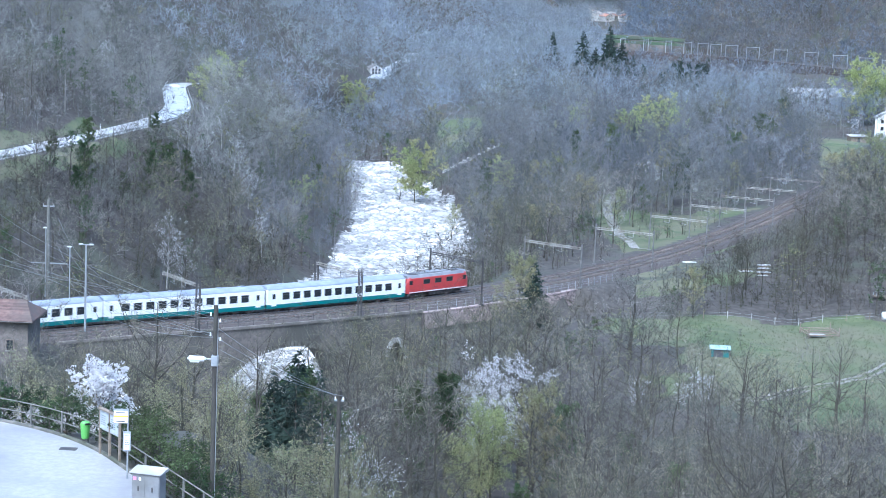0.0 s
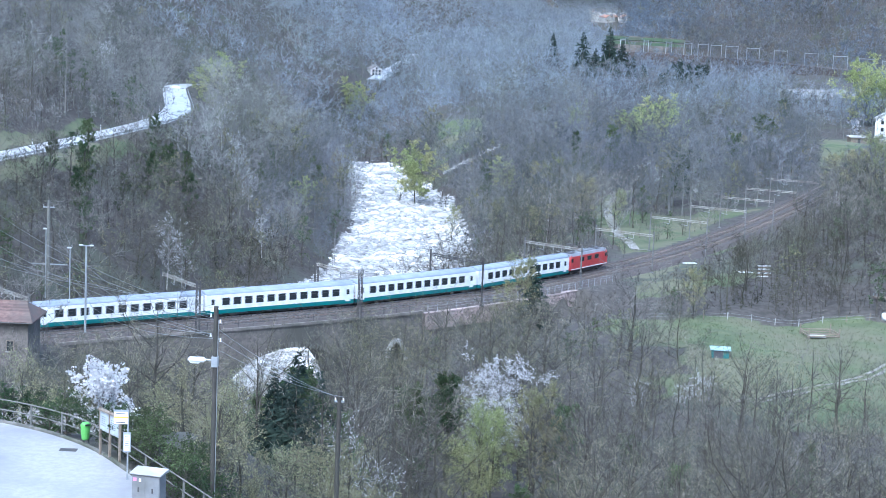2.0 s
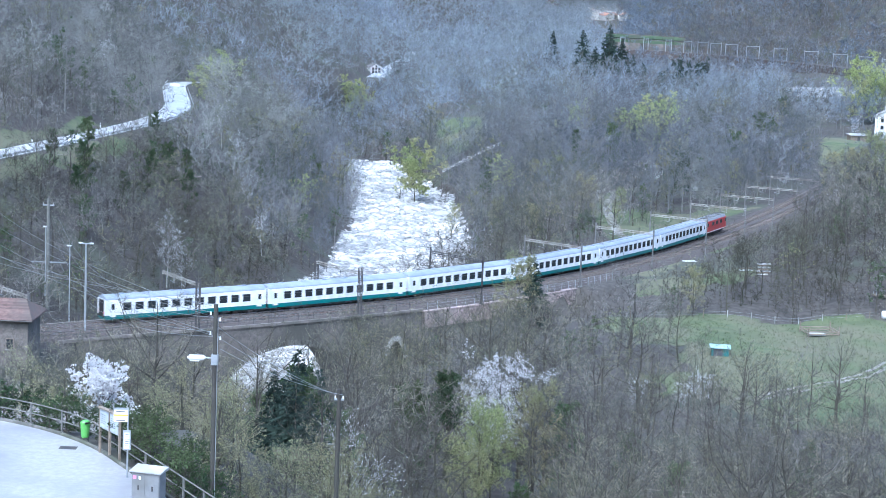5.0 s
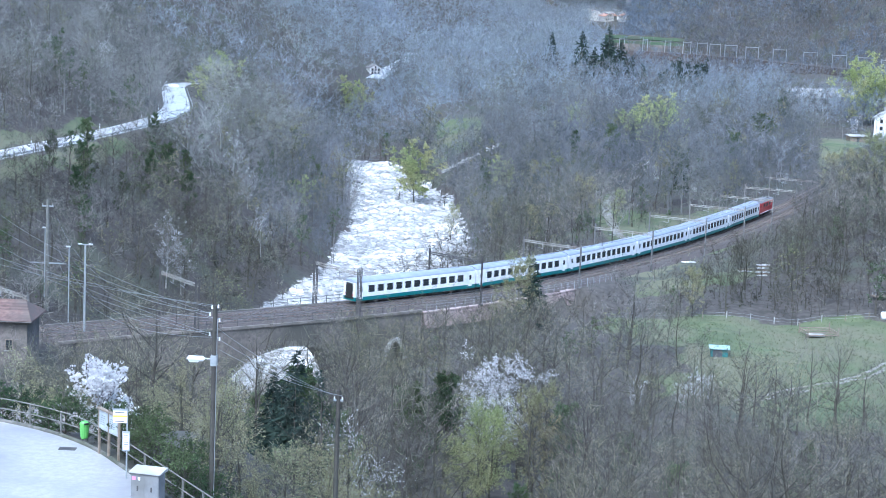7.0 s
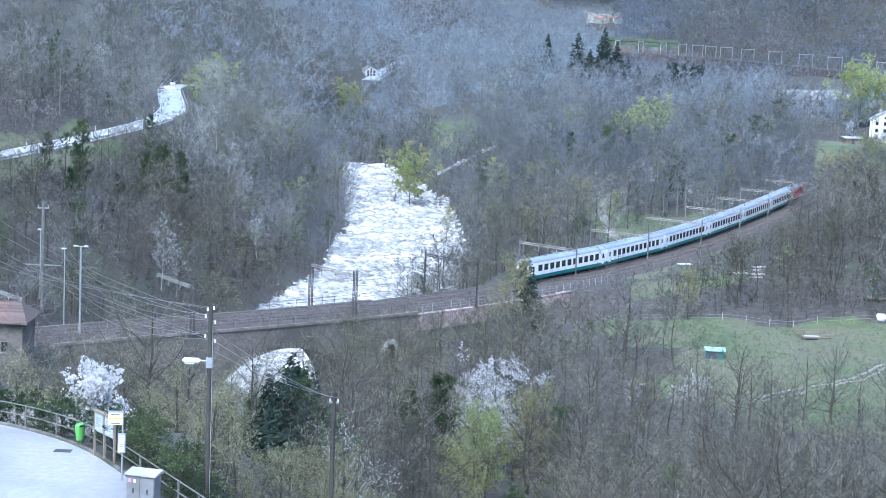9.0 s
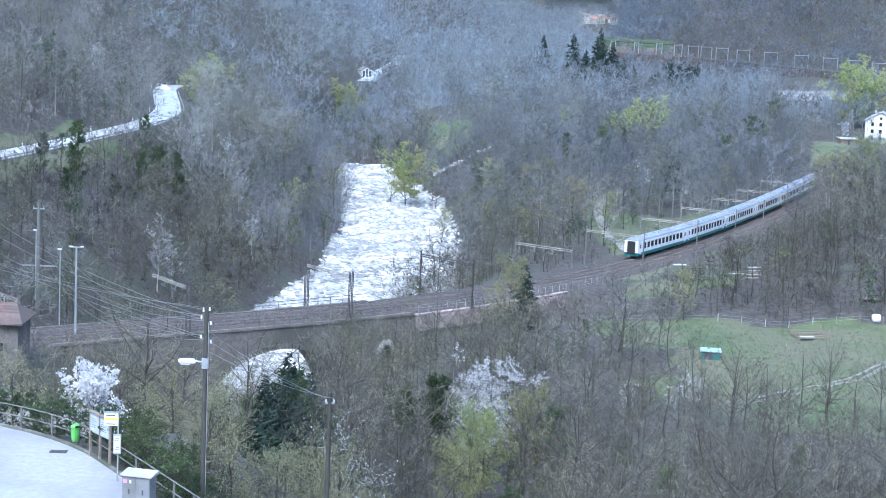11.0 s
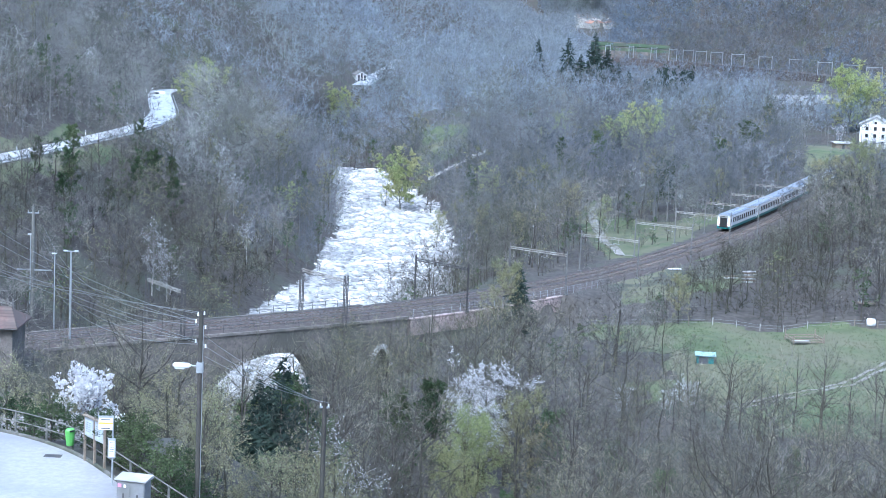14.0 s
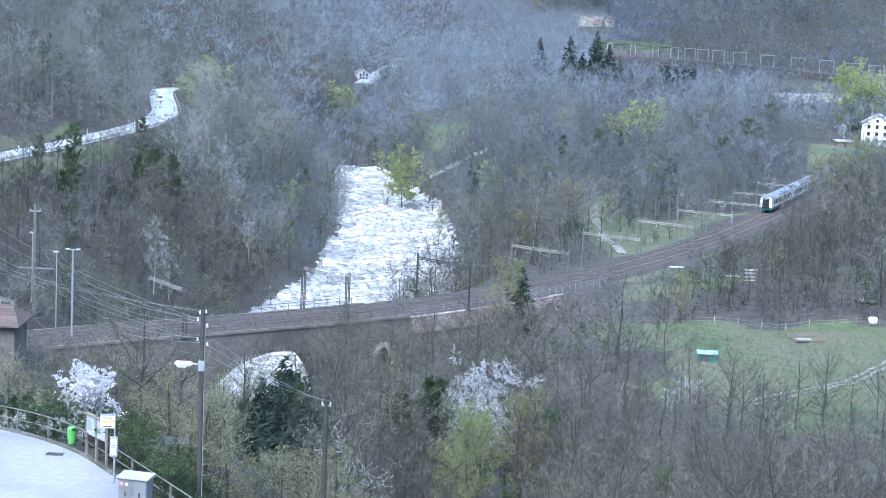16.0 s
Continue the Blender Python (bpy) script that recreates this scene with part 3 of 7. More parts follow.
def build_wall():
    """The low reddish retaining wall beside the line, with its light fence posts."""
    w = empty("retaining_wall", None, "low reddish stone retaining wall beside the railway line", "wall")
    swept("wall_body", -10.8, 26, 1.0, [(-8.4, -3.4), (-8.0, -0.95), (-7.4, -0.95), (-7.4, -3.4)], PINKWALL, w)
    swept("coping", -10.8, 26, 1.0, [(-8.2, -0.95), (-8.2, -0.75), (-7.3, -0.75), (-7.3, -0.95)], PINKWALL, w)
    rng = random.Random(4)
    stone = None
    for row in range(5):
        for k in range(36):
            ss = -10.2 + k * 1.0 + (0.5 if row % 2 else 0)
            hgt = -3.1 + row * 0.44
            x, y, z, a = line_at(ss, -8.42 + (row * 0.44) * 0.15)
            if stone is None:
                stone = part("stone", box(-0.46, 0.46, -0.1, 0.1, -0.19, 0.19, bevel=0.05), PINKWALL, w)
                ob = stone
            else:
                ob = new("stone", stone.data)
                ob.parent = w
            ob.matrix_basis = Matrix.Translation((x, y, hgt)) @ Matrix.Rotation(float(a) + rng.uniform(-0.05, 0.05), 4, "Z")
    f = empty("wire_fence", None, "thin grey wire fence with slim posts along the line", "fence")
    post = None
    for ss in np.arange(-10, 40, 2.0):
        x, y, z, a = line_at(ss, -7.75)
        if post is None:
            post = part("fence_post", box(-0.03, 0.03, -0.03, 0.03, -0.78, 0.65), GALV, f)
            ob = post
        else:
            ob = new("fence_post", post.data)
            ob.parent = f
        ob.matrix_basis = Matrix.Translation((x, y, 0))
    for h in (-0.2, 0.2, 0.6):
        swept("fence_wire", -10, 40, 2.0, [(-7.76, h), (-7.74, h), (-7.75, h + 0.02)], GALV, f)


build_wall()

PORTALS = ((-77.0, 0), (-50.3, 1), (-23.2, 1), (1.2, 2), (27.0, 3), (52.5, 3), (78.0, 3), (102.0, 3), (124.0, 3), (146.0, 3), (172.0, 3))


def catenary_portal(s, style):
    """Two masts and a lattice beam across both tracks, with hangers for the contact wire."""
    g = empty("catenary_portal", None, "steel catenary portal with lattice beam spanning both tracks", "catenary mast", "portals along the line")
    x, y, z, a = line_at(s)
    g.matrix_basis = Matrix.Translation((x, y, 0)) @ Matrix.Rotation(float(a), 4, "Z")
    mat = DARKSTEEL if style in (1, 2) else MASTSTEEL
    for off, top in ((4.0, 7.0), (-8.0, 7.0)):
        bm = bmesh.new()
        r = 0.1 if style != 1 else 0.28
        if style == 1:
            for u in (-r, r):
                for v in (-r * 0.6, r * 0.6):
                    add_box(bm, u - 0.05, u + 0.05, off + v - 0.05, off + v + 0.05, -0.75, top)
            for k in range(10):
                zz = -0.5 + k * 0.72
                for v in (-r * 0.6, r * 0.6):
                    add_rod(bm, (-r, off + v, zz), (r, off + v, zz + 0.7), 0.035, n=4)
                for u in (-r, r):
                    add_rod(bm, (u, off - r * 0.6, zz), (u, off + r * 0.6, zz + 0.7), 0.035, n=4)
        else:
            add_box(bm, -r, r, off - 0.03, off + 0.03, -0.75, top)
            add_box(bm, -r, -r + 0.04, off - 0.1, off + 0.1, -0.75, top)
            add_box(bm, r - 0.04, r, off - 0.1, off + 0.1, -0.75, top)
            add_box(bm, -0.3, 0.3, off - 0.3, off + 0.3, -0.9, -0.6)
        part("mast", bm, mat, g)
    bm = bmesh.new()
    for u, h in ((-0.18, 6.0), (0.18, 6.0), (-0.18, 6.34), (0.18, 6.34)):
        add_box(bm, u - 0.035, u + 0.035, -8.0, 4.0, h - 0.035, h + 0.035)
    for k in range(16):
        y0 = -8.0 + k * 0.75
        for u in (-0.18, 0.18):
            add_rod(bm, (u, y0, 6.0 if k % 2 else 6.34), (u, y0 + 0.75, 6.34 if k % 2 else 6.0), 0.03, n=4)
        add_rod(bm, (-0.18, y0, 6.34), (0.18, y0 + 0.75, 6.34), 0.03, n=4)
    part("beam", bm, PORTALSTEEL if style != 2 else DARKSTEEL, g)
    for off in TRACKS:
        part("hanger", rod((0, off + 1.2, 6.0), (0, off + 1.2, 5.0), 0.04, n=6), DARKSTEEL, g)
        part("registration_arm", rod((0, off + 1.2, 5.35), (0, off - 0.2, 5.15), 0.03, n=6), GALV, g)
        bm = bmesh.new()
        for k in range(4):
            add_rod(bm, (0, off, 5.45 + k * 0.16), (0, off, 5.55 + k * 0.16), 0.1, 0.06, n=8)
        part("insulator", bm, CONCRETE, g)


for s_at, kind_of in PORTALS:
    catenary_portal(s_at, kind_of)


def build_wires():
    for off in TRACKS:
        g = empty("overhead_line", None, "thin dark overhead contact line above the track", "overhead wire", "overhead lines")
        for lo, sag, r in ((5.1, 0.0, 0.02), (5.9, 0.6, 0.02)):
            s = np.arange(-140, 200, 1.5)
            ps = np.array([p for p, k in PORTALS])
            i = np.clip(np.searchsorted(ps, s) - 1, 0, len(ps) - 2)
            u = np.clip((s - ps[i]) / (ps[i + 1] - ps[i]), 0, 1)
            h = lo - sag * 4 * u * (1 - u)
            x, y, z, a = line_at(s, off)
            R = np.stack([np.stack([x + dx, y, h + dz], 1) for dx, dz in ((-r, 0), (r, 0), (0, r * 1.6))], 1)
            i = (np.arange(len(s) - 1)[:, None] * 3 + np.arange(3)[None]).ravel()
            j = (np.arange(len(s) - 1)[:, None] * 3 + ((np.arange(3) + 1) % 3)[None]).ravel()
            link_mesh("contact_wire" if sag == 0 else "carrier_wire", R.reshape(-1, 3), np.stack([i, j, j + 3, i + 3], 1), DARKSTEEL, g)


build_wires()


# ---- the train ----
def bogie(parent, x, mat=None):
    bm = bmesh.new()
    for y in (-1.05, 1.05):
        add_box(bm, x - 1.7, x + 1.7, y - 0.09, y + 0.09, 0.45, 0.72, bevel=0.04)
        add_box(bm, x - 0.5, x + 0.5, y - 0.12, y + 0.12, 0.3, 0.62, bevel=0.04)
    add_box(bm, x - 0.4, x + 0.4, -1.1, 1.1, 0.5, 0.8)
    b = part("bogie", bm, mat or BLACK, parent)
    for dx in (-1.25, 1.25):
        for y in (-0.75, 0.75):
            w = rod((x + dx, y - 0.07, 0.46), (x + dx, y + 0.07, 0.46), 0.46, n=20)
            add_rod(w, (x + dx, y - 0.12, 0.46), (x + dx, y + 0.12, 0.46), 0.16, n=12)
            part("wheel", w, RAIL, b)


def coach():
    g = empty("passenger_coach", None, "white passenger coach with teal lower band and grey roof", "train coach", "coaches of the train")
    L = 13.05
    w = 1.42
    side = [(-w, 1.22), (-w - 0.02, 1.9), (-w, 3.3), (-1.36, 3.52)]
    ring = side + [(-y, z) for y, z in reversed(side)]
    body = loft([[(x, y, z) for y, z in ring] for x in (-L, -L + 0.06, L - 0.06, L)], WHITE, "body", g)
    roof = [(-1.38, 3.5), (-1.22, 3.74), (-0.9, 3.93), (-0.45, 4.03), (0, 4.06), (0.45, 4.03), (0.9, 3.93), (1.22, 3.74), (1.38, 3.5)]
    loft([[(x, y * k, 3.5 + (z - 3.5) * k) for y, z in roof] for x, k in ((-L + 0.05, 0.93), (-L + 0.35, 1), (L - 0.35, 1), (L - 0.05, 0.93))], ROOFGREY, "roof", g, smooth=False)
    for k in range(6):
        x = -10.0 + k * 4
        part("roof_vent", box(x - 0.35, x + 0.35, -0.28, 0.28, 4.02, 4.16, bevel=0.04), ROOFGREY, g)
    lower = [(-1.425, 0.62), (-1.435, 1.22), (1.435, 1.22), (1.425, 0.62)]
    loft([[(x, y, z) for y, z in lower] for x in (-L + 0.02, L - 0.02)], TEAL, "lower_band", g, "teal lower body band")
    for y in (-1, 1):
        part("gutter", box(-L + 0.1, L - 0.1, y * 1.385 - 0.03, y * 1.385 + 0.03, 3.47, 3.54), ROOFGREY, g)
        part("white_line", box(-L + 0.03, L - 0.03, y * 1.437 - 0.008, y * 1.437 + 0.008, 1.22, 1.3), SIGNWHITE, g)
        for k in range(11):
            x = -9.7 + k * 1.94
            f = part("window", box(x - 0.66, x + 0.66, y * 1.425 - 0.02, y * 1.425 + 0.02, 1.85, 2.98, bevel=0.015), DARKSTEEL, g)
            part("pane", box(x - 0.6, x + 0.6, y * 1.447 - 0.008, y * 1.447 + 0.008, 1.91, 2.6), GLASSDARK, f)
            part("vent_pane", box(x - 0.6, x + 0.6, y * 1.447 - 0.008, y * 1.447 + 0.008, 2.64, 2.92), GLASSDARK, f)
        for x in (-11.9, 11.9):
            d = part("door", box(x - 0.45, x + 0.45, y * 1.43 - 0.02, y * 1.43 + 0.02, 0.95, 3.15, bevel=0.02), WHITE, g)
            part("door_window", box(x - 0.25, x + 0.25, y * 1.455 - 0.008, y * 1.455 + 0.008, 2.05, 2.85), GLASSDARK, d)
            part("step", box(x - 0.45, x + 0.45, y * 1.36 - 0.12, y * 1.36 + 0.12, 0.4, 0.46), BLACK, g)
    for x in (-1, 1):
        e = part("gangway", box(x * L - 0.15, x * L + 0.15, -0.75, 0.75, 0.95, 3.35, bevel=0.1), RUBBER, g)
        part("end_panel", box(x * (L + 0.02) - 0.02, x * (L + 0.02) + 0.02, -0.85, 0.85, 1.0, 3.45), DARKSTEEL, g)
        for y in (-0.88, 0.88):
            part("buffer", rod((x * L, y, 1.06), (x * (L + 0.13), y, 1.06), 0.2, n=12), BLACK, g)
            part("tail_lamp", box(x * (L + 0.05) - 0.02, x * (L + 0.05) + 0.02, y - 0.1, y + 0.1, 1.45, 1.7), RED, g)
        bogie(g, x * 9.5)
    bm = bmesh.new()
    add_box(bm, -5.5, -2.5, -1.2, 1.2, 0.35, 0.8, bevel=0.05)
    add_box(bm, -1.2, 1.4, -1.25, 1.25, 0.3, 0.8, bevel=0.05)
    add_box(bm, 2.6, 5.8, -1.2, 1.2, 0.38, 0.8, bevel=0.05)
    add_box(bm, -L + 0.2, L - 0.2, -0.9, 0.9, 0.62, 0.95)
    part("underframe", bm, BLACK, g)
    return g


def engine():
    g = empty("electric_locomotive", None, "red electric locomotive with grey roof and black bogies", "locomotive")
    L = 7.0
    sec = [(-1.46, 0.95), (-1.48, 2.2), (-1.43, 3.3), (-1.25, 3.55), (1.25, 3.55), (1.43, 3.3), (1.48, 2.2), (1.46, 0.95)]

    def ring(x, k, cut):
        return [(x + (cut if z > 2.2 else 0) * (-1 if x > 0 else 1), y * k, z) for y, z in sec]
    loft([ring(-L, 0.86, 0.45), ring(-L + 0.55, 1, 0.1), ring(L - 0.55, 1, 0.1), ring(L, 0.86, 0.45)], RED, "body", g)
    loft([[(x, y * k, z) for y, z in ((-1.4, 3.36), (-1.1, 3.78), (1.1, 3.78), (1.4, 3.36))] for x, k in ((-6.6, 0.92), (-6.0, 1), (6.0, 1), (6.6, 0.92))], SILVER, "roof", g)
    for y in (-1, 1):
        part("side_stripe", box(-L + 0.6, L - 0.6, y * 1.475 - 0.012, y * 1.475 + 0.012, 1.0, 1.16), SIGNWHITE, g)
        for x in (-2.6, 0.0, 2.6):
            f = part("side_window", box(x - 0.75, x + 0.75, y * 1.47 - 0.02, y * 1.47 + 0.02, 2.25, 3.05, bevel=0.02), DARKSTEEL, g)
            part("pane", box(x - 0.67, x + 0.67, y * 1.495 - 0.008, y * 1.495 + 0.008, 2.32, 2.98), GLASSDARK, f)
        for x in (-5.2, 5.2):
            part("cab_door", box(x - 0.35, x + 0.35, y * 1.47 - 0.02, y * 1.47 + 0.02, 1.1, 3.1, bevel=0.02), RED, g)
            part("cab_side_window", box(x + 0.85 * (1 if x > 0 else -1) - 0.35, x + 0.85 * (1 if x > 0 else -1) + 0.35, y * 1.46 - 0.02, y * 1.46 + 0.02, 2.35, 3.0), GLASSDARK, g)
    for x in (-1, 1):
        for y in (-0.55, 0.55):
            m = Matrix.Translation((x * (L - 0.28), y, 2.72)) @ Matrix.Rotation(radians(-x * 14), 4, "Y")
            part("windscreen", box(-0.05, 0.05, -0.42, 0.42, -0.36, 0.36, m=m), GLASSDARK, g)
        for y in (-0.9, 0.9):
            part("headlight", rod((x * (L - 0.03), y * 0.8, 1.55), (x * (L + 0.07), y * 0.8, 1.55), 0.14, n=12), LAMPGLOW, g)
            part("buffer", rod((x * L, y, 1.04), (x * (L + 0.4), y, 1.04), 0.2, n=12), BLACK, g)
        part("front_stripe", box(x * L - 0.03, x * L + 0.03, -1.2, 1.2, 1.02, 1.14), SIGNWHITE, g)
        bogie(g, x * 3.9)
        p = part("pantograph", box(x * 4.6 - 0.7, x * 4.6 + 0.7, -0.7, 0.7, 3.78, 3.86), DARKSTEEL, g)
        for y in (-0.4, 0.4):
            bm = bmesh.new()
            hi = 5.4 if x < 0 else 4.15
            add_rod(bm, (x * 4.0, y, 3.86), (x * 5.3, y * 0.9, (3.86 + hi) / 2), 0.035, n=6)
            add_rod(bm, (x * 5.3, y * 0.9, (3.86 + hi) / 2), (x * 4.5, y * 0.6, hi), 0.03, n=6)
            part("arm", bm, DARKSTEEL, p)
        part("collector", box(x * 4.5 - 0.15, x * 4.5 + 0.15, -0.9, 0.9, hi, hi + 0.05), DARKSTEEL, p)
    bm = bmesh.new()
    add_box(bm, -1.8, 1.8, -0.75, 0.75, 3.74, 4.0, bevel=0.06)
    add_box(bm, -3.2, -2.2, -0.5, 0.5, 3.74, 3.95, bevel=0.05)
    add_box(bm, 2.2, 3.2, -0.5, 0.5, 3.74, 3.95, bevel=0.05)
    part("roof_gear", bm, SILVER, g)
    bm = bmesh.new()
    for k in range(6):
        add_rod(bm, (-3 + k * 1.2, 0.0, 3.9), (-3 + k * 1.2, 0.0, 4.25), 0.09, 0.05, n=8)
    add_rod(bm, (-4, 0, 4.25), (4, 0, 4.25), 0.03, n=6)
    part("roof_busbar", bm, DARKSTEEL, g)
    bm = bmesh.new()
    add_box(bm, -1.9, 1.9, -1.3, 1.3, 0.3, 0.9, bevel=0.06)
    add_box(bm, -6.8, 6.8, -1.1, 1.1, 0.75, 1.0)
    part("underframe", bm, BLACK, g)
    return g


LOCO = engine()
FIRST = coach()
COACHES = [FIRST] + [copy_thing(FIRST, Matrix()) for k in range(5)]


def car():
    g = empty("car", None, "white estate car driving on the valley road", "car")
    prof = [(-2.1, 0.35), (-2.15, 0.85), (-1.95, 1.0), (-1.6, 1.42), (0.3, 1.46), (1.05, 1.0), (2.0, 0.85), (2.15, 0.6), (2.1, 0.35)]
    loft([[(x, y * (1 if z < 1.02 else 1), z) for x, z in prof] for y in (-0.86, 0.86)], CARWHITE, "body", g)
    for y in (-1, 1):
        part("side_glass", box(-1.5, 0.35, y * 0.865 - 0.01, y * 0.865 + 0.01, 1.03, 1.36), GLASSDARK, g)
        for x in (-1.3, 1.35):
            w = part("wheel", rod((x, y * 0.72, 0.31), (x, y * 0.89, 0.31), 0.31, n=18), RUBBER, g)
            part("rim", rod((x, y * 0.88, 0.31), (x, y * 0.9, 0.31), 0.19, n=14), GALV, w)
        part("headlight", box(2.02, 2.14, y * 0.62 - 0.17, y * 0.62 + 0.17, 0.62, 0.76), LAMPGLOW, g)
    part("windscreen", box(-0.45, 0.45, -0.74, 0.74, -0.01, 0.02, m=Matrix.Translation((0.69, 0, 1.25)) @ Matrix.Rotation(radians(31), 4, "Y")), GLASSDARK, g)
    return g


CAR = car()


def head_at(t):
    """Metres along the line of the train's front."""
    return 5.3 + 21.4 * t - 0.045 * t * t + float(np.interp(t, (0, 4, 6.5, 9, 12, 14, 16), (0, -0.2, 0.3, 1.0, 2.0, 1.6, 0.8)))


def on_line(mid, half):
    x0, y0, z0, a0 = line_at(mid - half)
    x1, y1, z1, a1 = line_at(mid + half)
    return Matrix.Translation(((x0 + x1) / 2, (y0 + y1) / 2, 0)) @ Matrix.Rotation(math.atan2(y1 - y0, x1 - x0), 4, "Z")


def motions():
    times = [k * 0.5 for k in range(33)]
    walk(LOCO, [(t, on_line(head_at(t) - 7.5, 3.9)) for t in times])
    for k, c in enumerate(COACHES):
        walk(c, [(t, on_line(head_at(t) - 14.6 - 13.2 - 26.4 * k, 9.5)) for t in times])
    rows = []
    for t in times:
        y = 584 - 12.8 * (t - 11.4)
        x = float(np.interp(y, ROAD_Y, ROAD_X)) - 0.9
        x2 = float(np.interp(y - 4, ROAD_Y, ROAD_X)) - 0.9
        rows.append((t, Matrix.Translation((x, y, 0.14 + float(np.interp(y, ROAD_Y, ROAD_Z)))) @ Matrix.Rotation(math.atan2(-4, x2 - x), 4, "Z")))
    walk(CAR, rows)


# ---- woods ----
def frame_of(d):
    d = d / np.maximum(np.linalg.norm(d, axis=1), 1e-6)[:, None]
    h = np.where(np.abs(d[:, 2:3]) > 0.9, [[1.0, 0, 0]], [[0, 0, 1.0]])
    u = np.cross(d, h)
    u /= np.maximum(np.linalg.norm(u, axis=1), 1e-6)[:, None]
    return u, np.cross(d, u)


def tubes(P0, P1, R0, R1, n):
    """Tapered n-sided sticks; triangles."""
    P0, P1, R0, R1 = (np.asarray(v, float) for v in (P0, P1, R0, R1))
    u, v = frame_of(P1 - P0)
    a = np.arange(n) * 2 * np.pi / n
    ring = u[:, None] * np.cos(a)[None, :, None] + v[:, None] * np.sin(a)[None, :, None]
    V = np.concatenate([P0[:, None] + ring * R0[:, None, None], P1[:, None] + ring * R1[:, None, None]], 1)
    i, j = np.arange(n), (np.arange(n) + 1) % n
    f = np.concatenate([np.stack([i, j, j + n], 1), np.stack([i, j + n, i + n], 1)])
    F = np.arange(len(P0))[:, None, None] * 2 * n + f[None]
    return V.reshape(-1, 3), F.reshape(-1, 3)


def chain(path, rad, n):
    """One tapering tube along a path."""
    d = np.gradient(path, axis=0)
    u, v = frame_of(d)
    a = np.arange(n) * 2 * np.pi / n
    V = (path[:, None] + (u[:, None] * np.cos(a)[None, :, None] + v[:, None] * np.sin(a)[None, :, None]) * np.asarray(rad)[:, None, None]).reshape(-1, 3)
    i, j = np.arange(n), (np.arange(n) + 1) % n
    f = np.concatenate([np.stack([i, j, j + n], 1), np.stack([i, j + n, i + n], 1)])
    return V, (np.arange(len(path) - 1)[:, None, None] * n + f[None]).reshape(-1, 3)


def blades(P0, P1, W, rng):
    """Thin tapering slivers, for twigs."""
    u, v = frame_of(P1 - P0)
    a = rng.uniform(0, np.pi, len(P0))[:, None]
    side = (u * np.cos(a) + v * np.sin(a)) * W[:, None]
    V = np.stack([P0 - side, P0 + side, P1], 1).reshape(-1, 3)
    return V, np.arange(len(V)).reshape(-1, 3)


def flakes(C, size, rng):
    """Small free triangles, for buds, leaves and petals."""
    n = len(C)
    a = rng.normal(size=(n, 3))
    a /= np.linalg.norm(a, axis=1)[:, None]
    u, v = frame_of(a)
    s = (size * rng.uniform(0.6, 1.3, n))[:, None]
    V = np.stack([C - u * s, C + u * s * 0.6 - v * s * 0.8, C + u * s * 0.5 + v * s * 0.8], 1).reshape(-1, 3)
    return V, np.arange(len(V)).reshape(-1, 3)


def join(*parts):
    V, F, k = [], [], 0
    for v, f in parts:
        V.append(v)
        F.append(f + k)
        k += len(v)
    return np.concatenate(V), np.concatenate(F)


